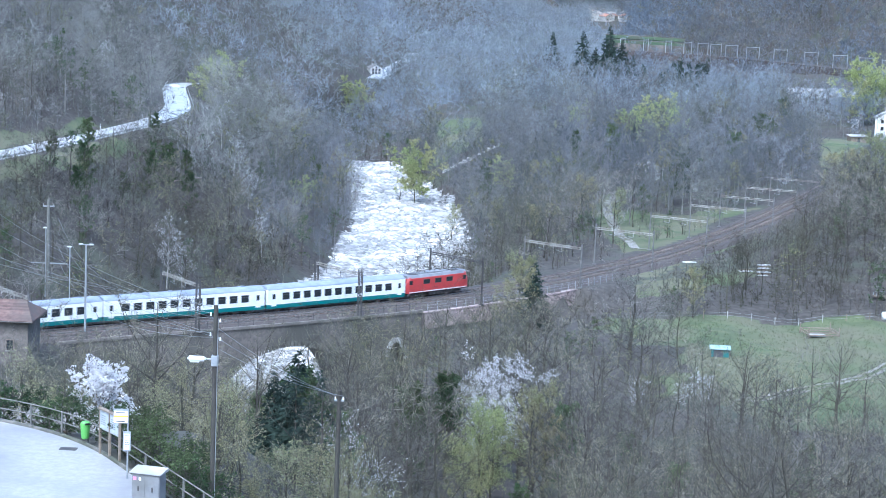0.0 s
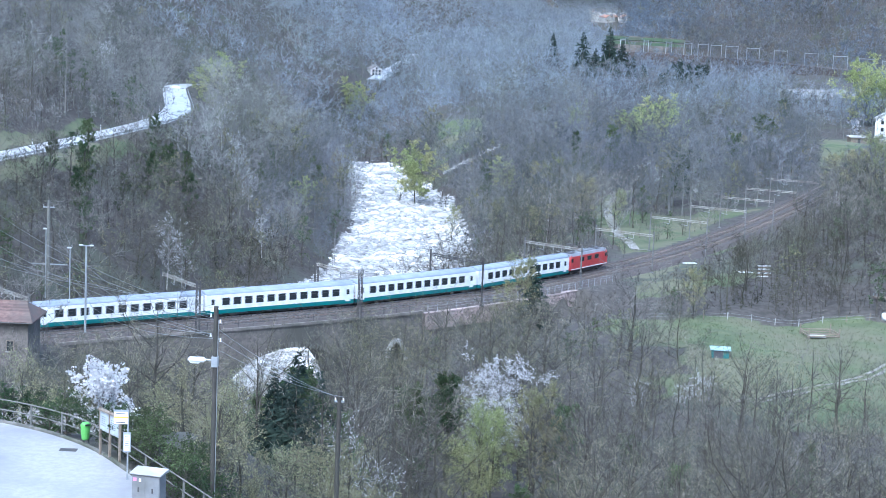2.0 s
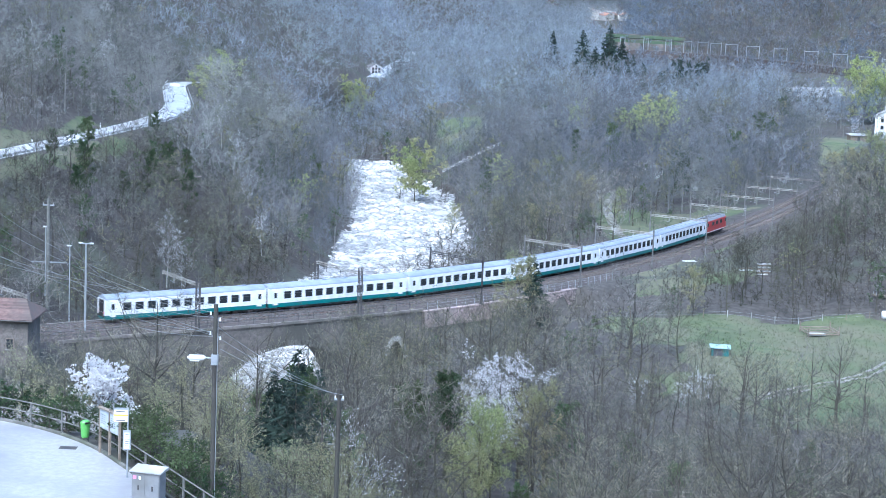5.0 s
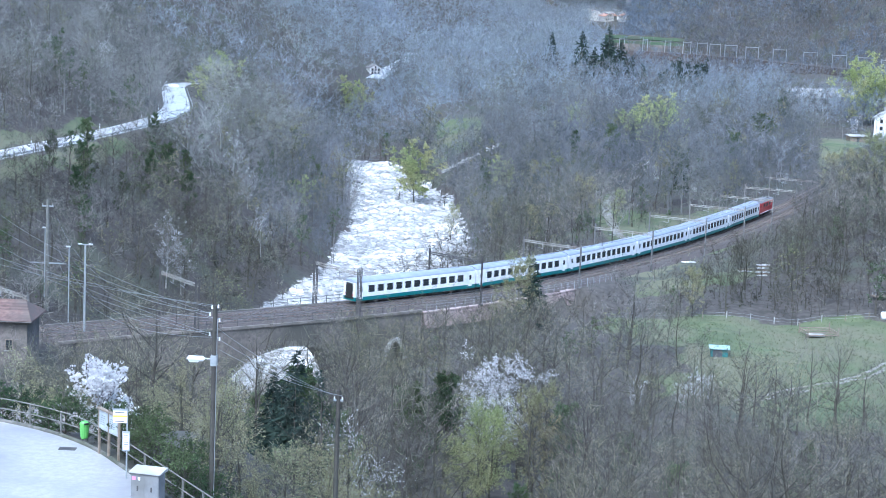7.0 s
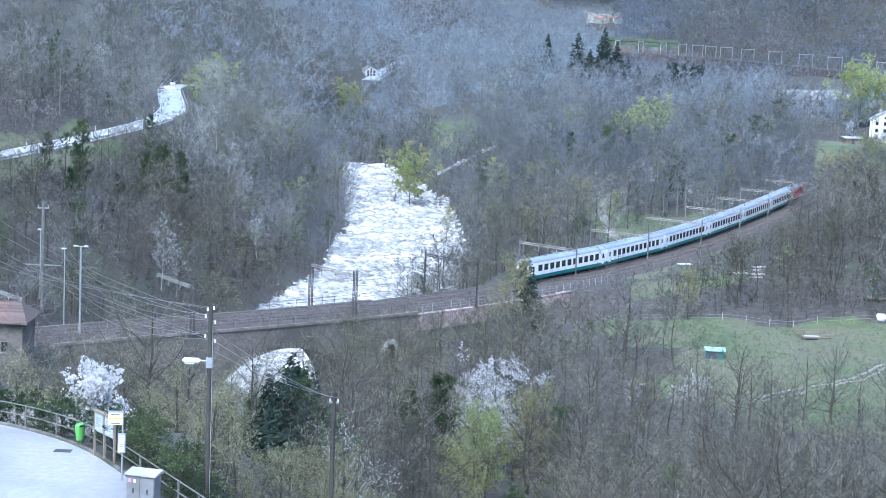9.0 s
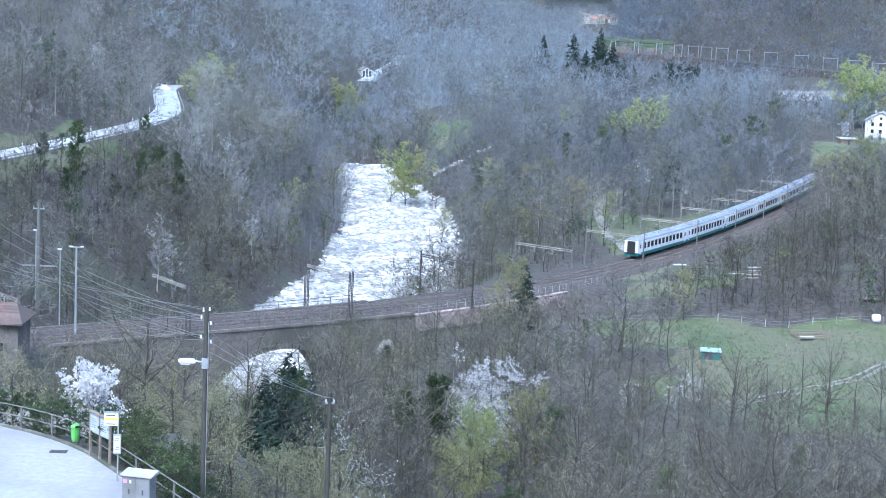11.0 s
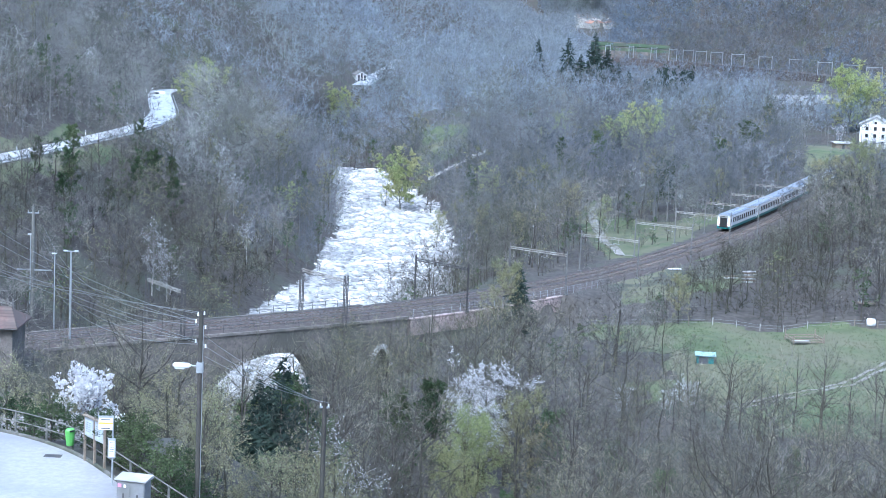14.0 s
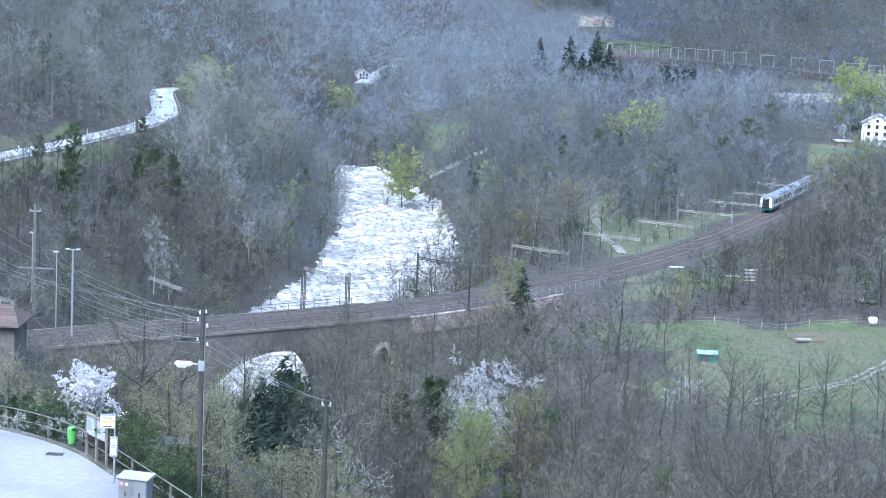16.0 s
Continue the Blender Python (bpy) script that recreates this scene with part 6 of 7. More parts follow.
    for x in (-0.31, 0.31):
        d = part("door", box(x - 0.29, x + 0.29, -0.372, -0.352, 0.1, 1.38, bevel=0.008), CABINET, c)
        part("handle", box(x - 0.03, x + 0.03, -0.4, -0.374, 0.7, 0.9), DARKSTEEL, d)
    part("sticker", box(-0.56, -0.4, -0.378, -0.373, 1.15, 1.3), COPPERPINK, c)
    part("notice", box(-0.3, -0.2, -0.378, -0.373, 1.15, 1.28), SIGNWHITE, c)
    # drain cover
    d = tagged(part("drain_cover", box(-0.4, 0.4, -0.25, 0.25, 0, 0.02, m=Matrix.Translation((-16.9, 81.2, 28.995))), DARKSTEEL), "dark iron drain cover in the asphalt", "drain cover")
    # roof of a hut below the bank
    h = empty("garden_hut", upright(-22.6, 100, 23.4, radians(12)), "small hut with a weathered brown roof below the terrace", "hut")
    part("wall", box(-1.9, 1.9, -1.5, 1.5, -1.0, 1.9), WOOD, h)
    for y in (-1, 1):
        m = Matrix.Translation((0, y * 0.85, 2.35)) @ Matrix.Rotation(radians(-y * 27), 4, "X")
        r = part("roof_slope", box(-2.2, 2.2, -1.0, 1.0, -0.05, 0.05, m=m), ROOFTILE, h)
        for k in range(7):
            part("roof_batten", box(-2.2, 2.2, -0.95 + k * 0.3, -0.87 + k * 0.3, 0.05, 0.09, m=m), ROOFTILE, r)


build_terrace()


# ---- poles and wires ----
POLEWOOD = material("tarred_pole_wood", (0.0446, 0.0394, 0.0336), 0.85, (0.0788, 0.0709, 0.063), 2.0, (0.063, 0.063, 0.0525), 0.15, 0.4)

def lamp_post(x, y, z, h, label, two=False):
    g = empty("street_lamp", Matrix.Translation((x, y, z)), label, "street lamp", "lamps by the line")
    part("pole", rod((0, 0, -1), (0, 0, h), 0.2 if two else 0.12, 0.13 if two else 0.08, n=10), GALV, g)
    if two:
        part("crossbar", box(-0.95, 0.95, -0.1, 0.1, h - 0.12, h + 0.02), GALV, g)
        for k in (-0.75, 0.75):
            part("lamp_head", box(k - 0.28, k + 0.28, -0.18, 0.18, h - 0.05, h + 0.1, bevel=0.04), LAMPGLOW, g)
    else:
        part("lamp_head", box(-0.45, 0.25, -0.2, 0.2, h - 0.05, h + 0.14, bevel=0.05), LAMPGLOW, g)
    return g


def wire(parent, a, b, sag, r=0.012):
    a, b = np.array(a, float), np.array(b, float)
    u = np.linspace(0, 1, 25)[:, None]
    P = a + (b - a) * u
    P[:, 2] -= (sag * 4 * u * (1 - u))[:, 0]
    v, f = chain(P, np.full(25, r), 3)
    link_mesh("wire", v, f, GALV, parent)


def build_poles():
    z = float(terrain(-62.5, 283))
    p = empty("concrete_pole", Matrix.Translation((-62.5, 283, z)), "thick grey concrete power pole beside the railway", "power pole")
    part("pole", rod((0, 0, -1), (0, 0, 15.6 - 1.4 - z - 0.0), 0.36, 0.24, n=12), GREYWOOD, p)
    part("crossarm", box(-0.9, 0.9, -0.1, 0.1, 13.0 - z, 13.2 - z), GALV, p)
    part("lower_arm", box(-2.6, 3.0, -0.08, 0.08, 3.9 - z, 4.1 - z), GALV, p)
    for k in (-0.8, 0.8):
        part("insulator", rod((k, 0, 13.2 - z), (k, 0, 13.55 - z), 0.09, 0.05, n=8), CONCRETE, p)
    lamp_post(-49.9, 250, float(terrain(-49.9, 250)), 12.4 - float(terrain(-49.9, 250)), "tall light-grey twin-head lamp mast by the line", True)
    lamp_post(-64.0, 288, float(terrain(-64, 288)), 8.9 - float(terrain(-64, 288)), "slim grey street lamp with a flat head")
    lamp_post(-55.5, 266, float(terrain(-55.5, 266)), 9.4 - float(terrain(-55.5, 266)), "slim grey street lamp with a flat head")
    # wooden pole with a lamp, close to the terrace
    p = empty("wooden_pole", Matrix.Translation((-9.45, 75, 28.0)), "weathered wooden power pole with a lamp arm and insulators", "power pole")
    part("pole", rod((0.05, 0, -12), (0, 0, 9.2), 0.14, 0.1, n=12), POLEWOOD, p)
    part("conduit", rod((0.14, -0.06, -1), (0.11, -0.06, 8.6), 0.014, n=6), GALV, p)
    part("lamp_arm", rod((-0.1, 0, 6.87), (-0.5, 0, 6.9), 0.03, n=8), GALV, p)
    lamp = part("lamp_head", box(-1.15, -0.4, -0.14, 0.14, 6.78, 6.98, bevel=0.06), LAMPGLOW, p)
    part("lamp_glass", box(-1.05, -0.65, -0.1, 0.1, 6.72, 6.79, bevel=0.02), SIGNWHITE, lamp)
    part("bracket", box(-0.14, 0.14, -0.16, 0.16, 6.6, 7.05, bevel=0.02), GALV, p)
    spots = [(-0.2, 8.75), (0.2, 8.5), (-0.2, 7.9), (0.22, 7.7), (-0.12, 9.05), (0.14, 9.1)]
    for x, h in spots:
        part("insulator", rod((x, -0.08, h), (x, -0.08, h + 0.15), 0.042, 0.03, n=8), SIGNWHITE, p)
    p2 = empty("wooden_pole", Matrix.Translation((-4.4, 80, 15.6)), "short weathered wooden pole with white insulators on the bank", "power pole")
    part("pole", rod((0.03, 0, -1.5), (0, 0, 17.0), 0.14, 0.1, n=12), POLEWOOD, p2)
    part("crossarm", box(-0.22, 0.22, -0.06, 0.06, 16.5, 16.58), GALV, p2)
    for x in (-0.18, 0.18):
        part("insulator", rod((x, 0, 16.58), (x, 0, 16.7), 0.035, 0.03, n=8), SIGNWHITE, p2)
    g = empty("power_lines", None, "thin grey power lines strung from the wooden pole", "wires")
    for k, (x, h) in enumerate(spots):
        wire(g, (-9.45 + x, 74.9, 28 + h + 0.1), (-44.0 - 2.0 * k, 165 + 2.0 * k, 30.4 - 1.0 * k), 1.0, 0.009)
    for k in range(3):
        wire(g, (-9.45 + 0.1 * k, 75, 36.3 - 0.5 * k), (-4.4 + 0.18 * (k - 1), 80, 32.35), 0.25, 0.008)
    for k in range(4):
        wire(g, (-9.45 + spots[k][0], 75.1, 28 + spots[k][1] + 0.1), (-60.5, 281, 11.5 - 2.2 * k), 3.0, 0.012)


build_poles()


# ---- houses and small buildings ----
def house(name, label, m, w, d, h, roof_h, roofmat, wallmat, rows, cols, group="", gable_front=True):
    """A house whose gable faces -y: walls, two roof slopes, windows with frames and panes."""
    g = empty(name, m, label, "house", group)
    bm = bmesh.new()
    pts = [(-w / 2, -2.0), (w / 2, -2.0), (w / 2, h), (0, h + roof_h), (-w / 2, h)]
    a = [bm.verts.new((x, -d / 2, z)) for x, z in pts]
    b = [bm.verts.new((x, d / 2, z)) for x, z in pts]
    bm.faces.new(a)
    bm.faces.new(b)
    for i in range(5):
        bm.faces.new((a[i], a[i - 1], b[i - 1], b[i]))
    part("wall", bm, wallmat, g)
    ang = math.atan2(roof_h, w / 2)
    ln = math.hypot(roof_h, w / 2) + 0.6
    for sx in (-1, 1):
        m2 = Matrix.Translation((sx * w / 4 + sx * 0.18, 0, h + roof_h / 2 + 0.06)) @ Matrix.Rotation(sx * ang, 4, "Y")
        part("roof", box(-ln / 2, ln / 2, -d / 2 - 0.5, d / 2 + 0.5, -0.02, 0.2, m=m2), roofmat, g)
    c = part("chimney", box(-w * 0.2 - 0.3, -w * 0.2 + 0.3, -0.3, 0.3, h + roof_h * 0.4, h + roof_h + 0.8), CONCRETE, g)
    for r in range(rows):
        z = h * (r + 0.5) / rows
        for k in range(cols):
            x = w * ((k + 0.5) / cols - 0.5) * 0.8
            f = part("window", box(x - 0.55, x + 0.55, -d / 2 - 0.06, -d / 2 + 0.02, z - 0.7, z + 0.7), WOOD, g)
            part("pane", box(x - 0.46, x + 0.46, -d / 2 - 0.08, -d / 2 - 0.062, z - 0.6, z + 0.6), GLASSDARK, f)
            part("sill", box(x - 0.65, x + 0.65, -d / 2 - 0.16, -d / 2 + 0.02, z - 0.78, z - 0.7), CONCRETE, f)
    f = part("window", box(-0.45, 0.45, -d / 2 - 0.06, -d / 2 + 0.02, h + roof_h * 0.3 - 0.5, h + roof_h * 0.3 + 0.5), WOOD, g)
    part("pane", box(-0.38, 0.38, -d / 2 - 0.08, -d / 2 - 0.062, h + roof_h * 0.3 - 0.42, h + roof_h * 0.3 + 0.42), GLASSDARK, f)
    return g


def barn():
    """The house beside the viaduct's near end: stone walls under a broad brown tiled roof with hipped ends."""
    g = empty("roofed_house", Matrix.Translation((-58.0, 222.5, 1.2)), "long stone house with a broad brown tiled roof by the viaduct", "house")
    w, d, h, top = 7.2, 3.4, 6.4, 8.0
    part("wall", box(-w, w, -d, d, -2.0, h), MASONRY, g)
    e, hip = 0.7, 0.9
    low = [(-w - e, -d - e, h - 0.25), (w + e, -d - e, h - 0.25), (w + e, d + e, h - 0.25), (-w - e, d + e, h - 0.25)]
    ridge = [(-w + hip, 0, top), (w - hip, 0, top)]
    bm = bmesh.new()
    v = [bm.verts.new(p) for p in low]
    r = [bm.verts.new(p) for p in ridge]
    u = [bm.verts.new((x, y, z - 0.22)) for x, y, z in low]
    for f in ((v[0], v[1], r[1], r[0]), (v[1], v[2], r[1]), (v[2], v[3], r[0], r[1]), (v[3], v[0], r[0]), (u[3], u[2], u[1], u[0]),
              (u[0], u[1], v[1], v[0]), (u[1], u[2], v[2], v[1]), (u[2], u[3], v[3], v[2]), (u[3], u[0], v[0], v[3])):
        bm.faces.new(f)
    roof = part("roof", bm, BROWNTILE, g)
    slope = math.hypot(top - h + 0.25, d + e)
    n = 14
    for k in range(n):
        t = (k + 0.5) / n
        y, z, x = -(d + e) * (1 - t), h - 0.25 + (top - h + 0.25) * t, (w + e) + (w - hip - w - e) * t
        m = Matrix.Translation((0, y, z + 0.03)) @ Matrix.Rotation(math.atan2(top - h + 0.25, d + e) + 0.08, 4, "X")
        part("tile_course", box(-x, x, -slope / n / 2 - 0.03, slope / n / 2, -0.02, 0.03, m=m), BROWNTILE, roof)
    part("ridge_cap", rod((-w + hip - 0.1, 0, top + 0.02), (w - hip + 0.1, 0, top + 0.02), 0.13, n=8), BROWNTILE, roof)
    part("gutter", rod((-w - e, -d - e - 0.06, h - 0.36), (w + e, -d - e - 0.06, h - 0.36), 0.08, n=8), DARKSTEEL, g)
    for k in range(4):
        x = -5.2 + k * 3.4
        f = part("window", box(x - 0.5, x + 0.5, -d - 0.06, -d + 0.02, 2.3, 3.7), WOOD, g)
        part("pane", box(x - 0.41, x + 0.41, -d - 0.08, -d - 0.062, 2.4, 3.6), GLASSDARK, f)
        part("sill", box(x - 0.6, x + 0.6, -d - 0.16, -d + 0.02, 2.2, 2.3), CONCRETE, f)


def build_buildings():
    barn()
    house("white_house", "white plastered house with a grey roof and two storeys", upright(163.2, 668, None, radians(-15)), 11, 13, 7.8, 2.8, CONCRETE, PLASTER, 3, 3)
    house("village_house", "pale house with a slate roof among the trees", upright(57, 510, None, radians(-20)), 7, 8, 4.2, 2.2, ROOFTILE, PLASTER, 1, 2, "houses among the trees")
    house("village_house", "small grey-blue house behind the railway masts", upright(65, 482, None, radians(-10)), 5, 5, 2.6, 1.2, ROOFTILE, CONCRETE, 1, 1, "houses among the trees")
    house("village_house", "white house beside the distant road", upright(-38, 905, None, radians(20)), 6, 6, 3.2, 1.6, ROOFTILE, PLASTER, 2, 3, "houses among the trees")
    house("village_house", "white cottage half hidden in the distant woods", upright(34, 985, None, 0), 8, 8, 4.5, 2.2, CONCRETE, PLASTER, 1, 2, "houses among the trees")
    rng = random.Random(9)
    for k in range(26):
        y = rng.uniform(2450, 3300)
        x = y * (0.0845 + rng.uniform(-0.012, 0.016))
        house("town_house", "distant pale house of the town down the valley", upright(x, y, None, rng.uniform(-0.5, 0.5)), rng.uniform(9, 16), 12, rng.uniform(5, 9), 3, (REDTILE, ROOFTILE, REDTILE, CONCRETE)[k % 4], CONCRETE if k % 3 else PLASTER, 1, 3, "houses of the distant town")
    b = house("long_building", "long pale building with reddish front in the distant town", upright(232, 2720, None, 0), 22, 14, 9, 2, ROOFTILE, PLASTER, 2, 6, "houses of the distant town")
    # shed by the white house
    s = empty("shed", upright(147, 650, None, radians(8)), "low wooden shed with a pale flat roof", "shed")
    part("wall", box(-3.0, 3.0, -2, 2, -0.8, 2.4), WOOD, s)
    part("roof", box(-3.5, 3.5, -2.5, 2.5, 2.4, 2.6, m=Matrix.Rotation(radians(4), 4, "X")), CONCRETE, s)
    part("door", box(-0.5, 0.5, -2.06, -1.99, -0.2, 1.9), DARKSTEEL, s)
    # teal shelter in the meadow
    s = empty("field_shelter", upright(43.0, 271.5, None, radians(-6)), "teal sheet-metal field shelter with a pale sloping roof", "shed")
    part("wall", box(-1.3, 1.3, -1.0, 1.0, -0.5, 1.3), TEALSHEET, s)
    part("roof", box(-1.6, 1.6, -1.2, 1.2, 1.32, 1.41, m=Matrix.Rotation(radians(4), 4, "X")), TEALROOF, s)
    # The wall is solid: a dark sheet on it paints the shaded inside.
    part("dark_inside_sheet", box(-1.0, 0.4, -1.04, -0.99, -0.3, 1.15), INK, s)


build_buildings()


def build_meadow():
    # a railed pen
    g = empty("animal_pen", upright(63.2, 296, -4.6, radians(8)), "low wooden railed pen in the meadow", "pen")
    for x in (-2.6, 2.6):
        for y in (-2.2, 2.2):
            part("post", box(x - 0.08, x + 0.08, y - 0.08, y + 0.08, -0.4, 1.6), WOOD, g)
    for h in (0.25, 0.65):
        for y in (-2.2, 2.2):
            part("rail", box(-2.6, 2.6, y - 0.05, y + 0.05, h, h + 0.16), WOOD, g)
        for x in (-2.6, 2.6):
            part("rail", box(x - 0.05, x + 0.05, -2.2, 2.2, h, h + 0.16), WOOD, g)
    part("trough", box(-2.4, 0.5, -1.9, -0.6, 0, 0.3, bevel=0.04), CONCRETE, g)
    # wrapped bale
    b = empty("wrapped_bale", upright(77.3, 309, None, 0), "round hay bale wrapped in white film", "hay bale")
    bm = rod((-0.7, 0, 0.72), (0.7, 0, 0.72), 0.72, n=24)
    bmesh.ops.bevel(bm, geom=[e for e in bm.edges if abs(e.verts[0].co.x - e.verts[1].co.x) < 0.01], offset=0.12, segments=3, affect="EDGES")
    part("film", bm, SIGNWHITE, b, "", True)
    t = empty("trailer", upright(78.5, 318, None, radians(10)), "small dark trailer at the meadow's edge", "trailer")
    part("bed", box(-1.5, 1.5, -0.8, 0.8, 0.5, 0.75, bevel=0.03), WOOD, t)
    part("cover", box(-1.4, 1.4, -0.75, 0.75, 1.3, 1.45, bevel=0.04), DARKSTEEL, t)
    for x in (-1.3, 1.3):
        for y in (-0.7, 0.7):
            part("strut", box(x - 0.04, x + 0.04, y - 0.04, y + 0.04, 0.75, 1.3), GALV, t)
    for y in (-0.85, 0.85):
        part("wheel", rod((0, y - 0.1, 0.3), (0, y + 0.1, 0.3), 0.36, n=16), RUBBER, t)
    f = empty("meadow_fence", None, "pale posts of a wire fence at the meadow's edge", "fence")
    for x in np.arange(28, 92, 4.2):
        y = 304 + 0.16 * (x - 50)
        z = float(terrain(x, y))
        part("fence_post", box(-0.06, 0.06, -0.06, 0.06, -0.3, 1.25, m=Matrix.Translation((x, y, z))), CONCRETE if int(x) % 2 else WOOD, f)
    for h in (0.5, 1.0):
        xs = np.arange(28, 92, 4.2)
        ys = 304 + 0.16 * (xs - 50)
        zs = terrain(xs, ys) + h
        P = np.stack([xs, ys, zs], 1)
        v, fa = chain(P, np.full(len(P), 0.012), 3)
        link_mesh("fence_wire", v, fa, GALV, f)
    rng = np.random.RandomState(77)
    gx, gy = rng.uniform(24, 100, 9000), rng.uniform(240, 322, 9000)
    ok = meadow(gx, gy) | clearing(gx, gy) | verge(gx, gy)
    gx, gy = gx[ok], gy[ok]
    P = np.stack([gx, gy, terrain(gx, gy) - 0.03], 1)
    P = np.repeat(P, 4, 0) + rng.normal(0, 0.16, (len(gx) * 4, 3)) * [1, 1, 0.05]
    tip = P + np.stack([rng.normal(0, 0.1, len(P)), rng.normal(0, 0.1, len(P)), rng.uniform(0.12, 0.4, len(P))], 1)
    tagged(link_mesh("grass_tufts", *blades(P, tip, np.full(len(P), 0.035), rng), GRASS), "scattered tufts of longer meadow grass", "grass", kind="stuff")
    # farm track with two wheel ruts
    u = np.linspace(0, 1, 60)
    px, py = 41 + 44 * u, 242 + 58 * u - 6 * np.sin(u * 3.1)
    for o in (-0.75, 0.75):
        q = np.c_[px - o * 0.8, py + o * 0.6]
        tagged(ribbon("path", q, 0.34, terrain(q[:, 0], q[:, 1]), GRIT, 0.07, 0.3), "pale gravel wheel rut of a farm track", "path", kind="structure")
    u = np.linspace(0, 7, 80)
    q = np.c_[np.interp(u, range(8), PATH_X), np.interp(u, range(8), PATH_Y)]
    q[4:-4] = np.stack([np.convolve(q[:, i], np.ones(9) / 9, "valid") for i in (0, 1)], 1)
    tagged(ribbon("path_to_line", q, 1.0, terrain(q[:, 0], q[:, 1]), GRIT, 0.08, 0.4), "pale gravel footpath towards the railway line", "path", kind="structure")
    # stacked boards and slabs by the line
    for x, y, n in ((60.5, 337, 4), (61.5, 342, 3), (57.5, 339, 2), (47.6, 345, 1)):
        g = empty("board_stack", upright(x, y, None, radians(20)), "low stack of pale boards lying on the grass", "board stack", "stacks by the line")
        for k in range(n):
            part("board", box(-1.3, 1.3, -0.5, 0.5, 0.05 + k * 0.32, 0.2 + k * 0.32, bevel=0.02), SIGNWHITE if k % 2 == 0 else WOOD, g)
    # low wall over the river's far side
    w = empty("low_wall", None, "low pale wall beside the far path", "wall")
    for k in range(12):
        x, y = -0.5 + k * 1.6, 596 + 0.3 * k
        part("wall_section", box(-0.78, 0.78, -0.2, 0.2, -0.4, 0.9, m=Matrix.Translation((x, y, float(terrain(x, y)) + 0.2))), PLASTER, w)


build_meadow()


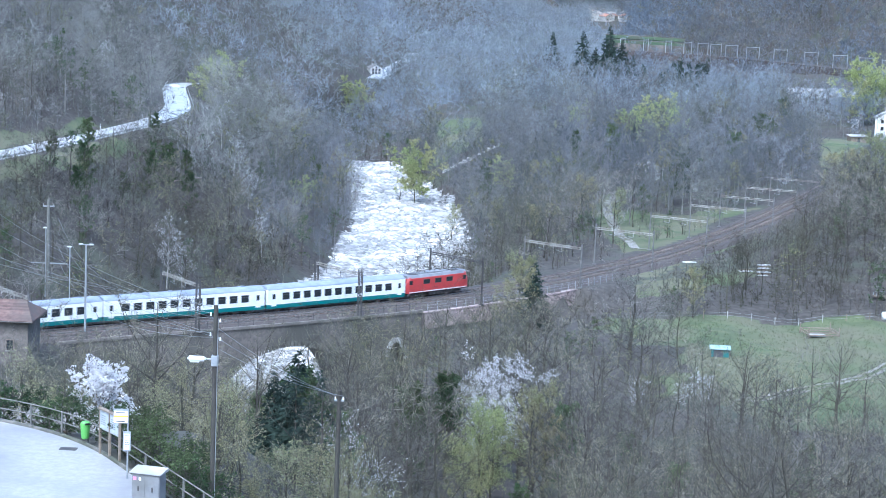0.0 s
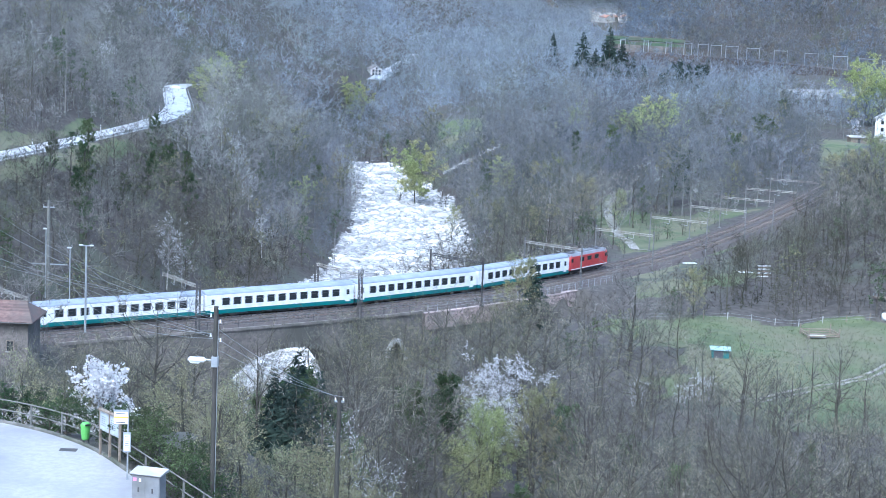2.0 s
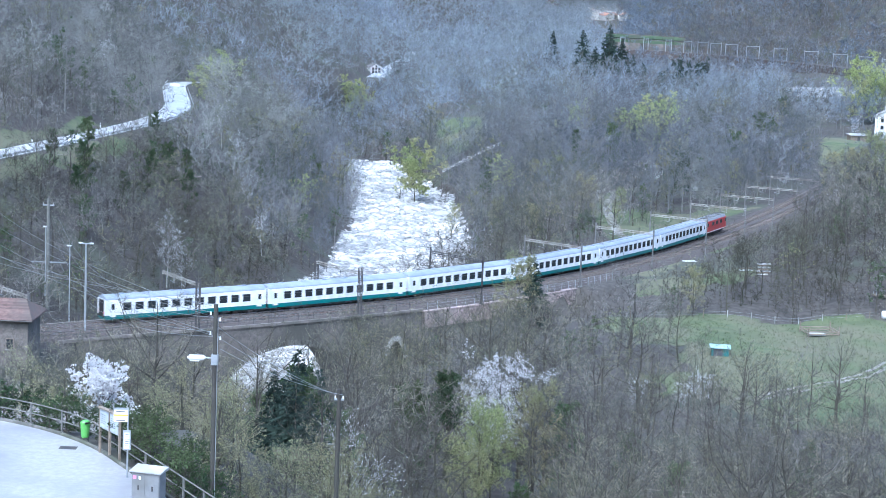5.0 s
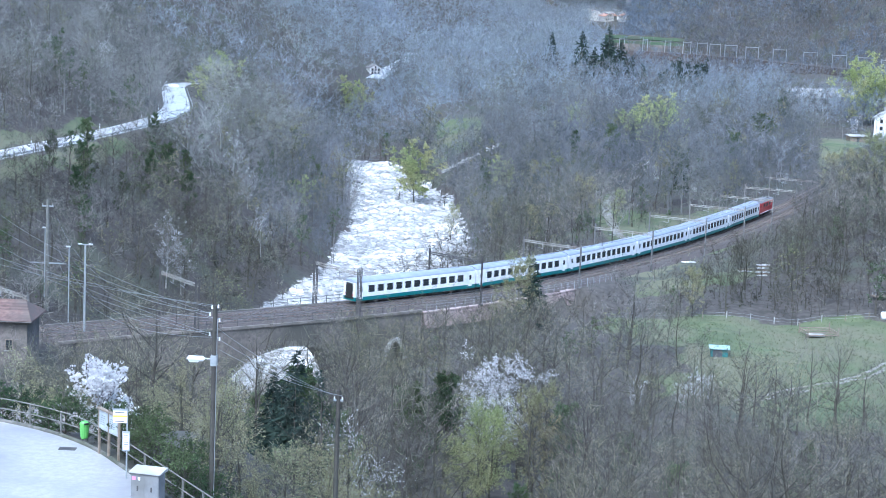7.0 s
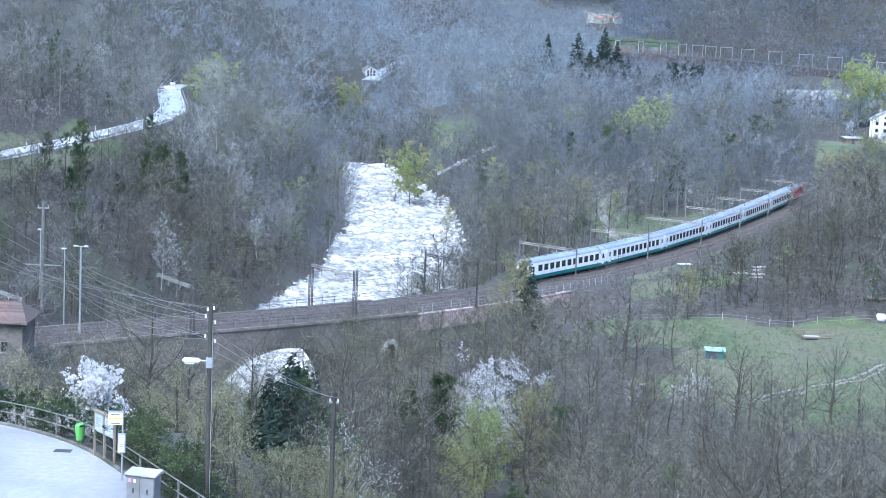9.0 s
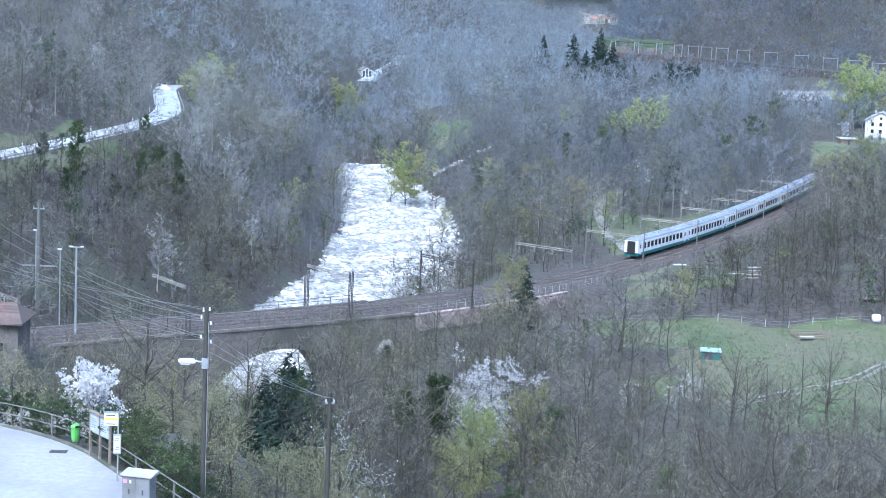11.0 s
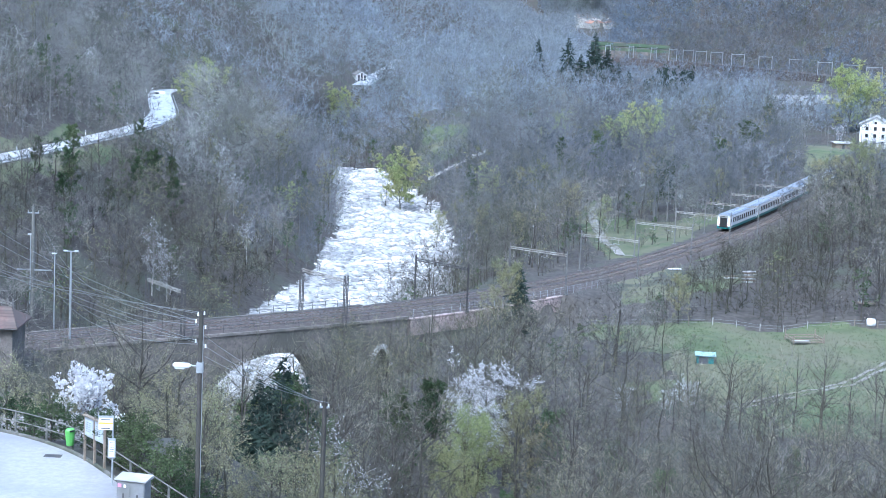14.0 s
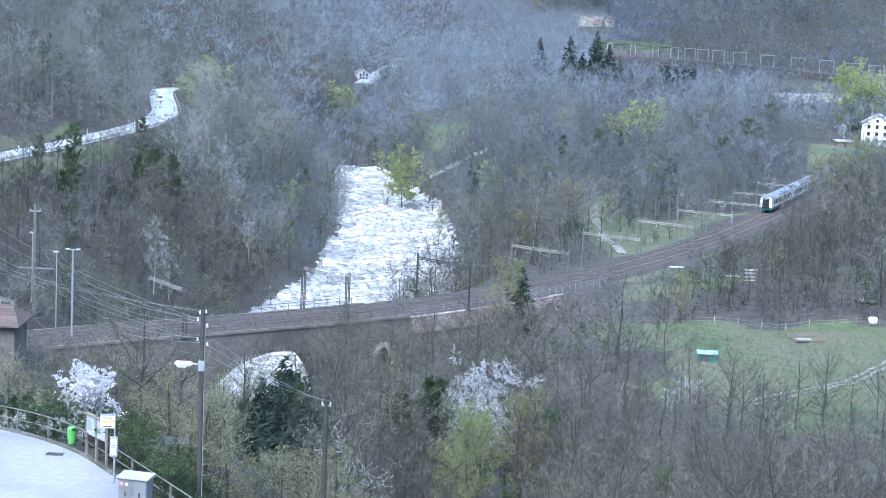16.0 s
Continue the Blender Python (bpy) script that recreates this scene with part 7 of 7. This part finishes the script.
# ---- the road's rail and posts ----
def build_roadside():
    g = empty("guardrail", None, "galvanised steel guardrail along the road's outer edge", "guardrail")
    ys = np.arange(316, 560, 2.0)
    x = np.interp(ys, ROAD_Y, ROAD_X)
    x[4:-4] = np.convolve(x, np.ones(9) / 9, "valid")
    P = np.c_[x + 4.1, ys, np.full(len(ys), 14.0)]
    V = np.stack([P + [0, 0, 0.45], P + [0.06, 0, 0.55], P + [0, 0, 0.62], P + [0.06, 0, 0.7], P + [0, 0, 0.8]], 1)
    i = (np.arange(len(P) - 1)[:, None] * 5 + np.arange(4)[None]).ravel()
    rail = link_mesh("rail", V.reshape(-1, 3), np.stack([i, i + 1, i + 6, i + 5], 1), GALV, g)
    post = None
    for k in range(0, len(P), 2):
        if post is None:
            post = part("post", box(-0.05, 0.05, -0.05, 0.05, -0.6, 0.75), GALV, g)
            ob = post
        else:
            ob = new("post", post.data)
            ob.parent = g
        ob.matrix_basis = Matrix.Translation(P[k] + np.array([0.1, 0, 0]))
    mark = None
    for y in (356, 372, 412, 446, 476, 556, 578):
        xx = float(np.interp(y, ROAD_Y, ROAD_X)) - 4.4
        m = Matrix.Translation((xx, y, 14.0))
        if mark is None:
            mark = empty("delineator_post", m, "white roadside marker post with a dark band", "marker post", "roadside marker posts")
            part("post", box(-0.09, 0.09, -0.07, 0.07, -0.3, 1.15, bevel=0.02), SIGNWHITE, mark)
            part("band", box(-0.095, 0.095, -0.075, 0.075, 0.75, 0.95), INK, mark)
        else:
            copy_thing(mark, m)
    lines = empty("road_marking", None, "white painted edge and centre lines on the road", "road marking")
    ys = np.arange(300, 600, 4.0)
    x = np.interp(ys, ROAD_Y, ROAD_X)
    x[4:-4] = np.convolve(x, np.ones(9) / 9, "valid")
    for o in (-3.2, 3.2):
        q = ribbon("edge_line", np.c_[x + o, ys], 0.1, np.full(len(ys), 14.0), SIGNWHITE, 0.145, 0.02)
        q.parent = lines
    for k in range(0, len(ys) - 1, 2):
        q = ribbon("centre_dash", np.c_[[x[k], x[k + 1]], [ys[k], ys[k + 1] - 1.0]], 0.08, np.full(2, 14.0), SIGNWHITE, 0.155, 0.02)
        q.parent = lines
    p = empty("roadside_pole", upright(-78.5, 442, None), "slim wooden telephone pole beside the road", "pole")
    part("pole", rod((0, 0, -0.5), (0, 0, 6.6), 0.12, 0.09, n=8), WOOD, p)
    s = empty("road_sign", upright(-84.5, 556, 14.0), "white roadside direction board near the bend", "sign")
    part("board", box(-1.6, 1.6, -0.05, 0.05, 0.9, 1.7), SIGNWHITE, s)
    for xx in (-1.2, 1.2):
        part("post", box(xx - 0.05, xx + 0.05, -0.05, 0.05, -0.4, 0.9), GALV, s)
    w = empty("slope_wall", None, "low stone wall with a pale coping below the road", "wall")
    for k in range(10):
        xx, y = -62.0 + k * 0.6, 392 + k * 2.2
        z = float(terrain(xx, y))
        part("wall_section", box(-0.25, 0.25, -1.1, 1.1, -1.5, 0.7, m=Matrix.Translation((xx, y, z)) @ Matrix.Rotation(radians(-15), 4, "Z")), MASONRY, w)
        part("coping", box(-0.32, 0.32, -1.1, 1.1, 0.7, 0.82, m=Matrix.Translation((xx, y, z)) @ Matrix.Rotation(radians(-15), 4, "Z")), PINKWALL, w)


build_roadside()


# ---- the far railway under the mountain ----
def build_far_line():
    u = np.linspace(0, 4, 90)
    x = np.interp(u, range(5), FARX)
    y = np.interp(u, range(5), FARY)
    x[8:-8] = np.convolve(x, np.ones(17) / 17, "valid")
    y[8:-8] = np.convolve(y, np.ones(17) / 17, "valid")
    tagged(ribbon("far_embankment", np.c_[x, y], 6.0, np.full(90, 9.0), BALLAST, 0.0, 12.0), "far railway embankment under the mountain", "embankment", kind="structure")
    tmpl = None
    for k in range(6, 88, 6):
        a = math.atan2(y[k + 1] - y[k - 1], x[k + 1] - x[k - 1])
        m = Matrix.Translation((x[k], y[k], 9.0)) @ Matrix.Rotation(a, 4, "Z")
        if tmpl is None:
            tmpl = empty("far_catenary_portal", m, "slender grey catenary portal on the far line", "catenary mast", "portals of the far line")
            for o in (-5, 5):
                part("mast", box(-0.18, 0.18, o - 0.18, o + 0.18, -0.5, 8.2), GALV, tmpl)
            part("beam", box(-0.18, 0.18, -5, 5, 7.3, 7.7), GALV, tmpl)
        else:
            copy_thing(tmpl, m)
    g = empty("retaining_gallery", None, "dark retaining wall with grassy terraces above the far line", "wall")
    for k in range(7):
        xx, yy = 110 + k * 7.4, 1249 - k * 3.4
        part("wall_section", box(-3.7, 3.7, -0.6, 0.6, -3, 4.2, m=Matrix.Translation((xx, yy, 9))), MASONRY, g)
        for j in range(2):
            m = Matrix.Translation((xx, yy + 1.2 + j * 5.0, 13.2 + j * 3.2)) @ Matrix.Rotation(radians(24), 4, "X")
            part("terrace", box(-3.8, 3.8, -0.5, 4.4, -0.5, 0.0, m=m), GRASS_DARK, g)
            part("upper_wall", box(-3.7, 3.7, 3.9, 4.7, -0.6, 1.5, m=Matrix.Translation((xx, yy + 1.2 + j * 5.0, 14.0 + j * 3.2))), MASONRY, g)


build_far_line()


motions()
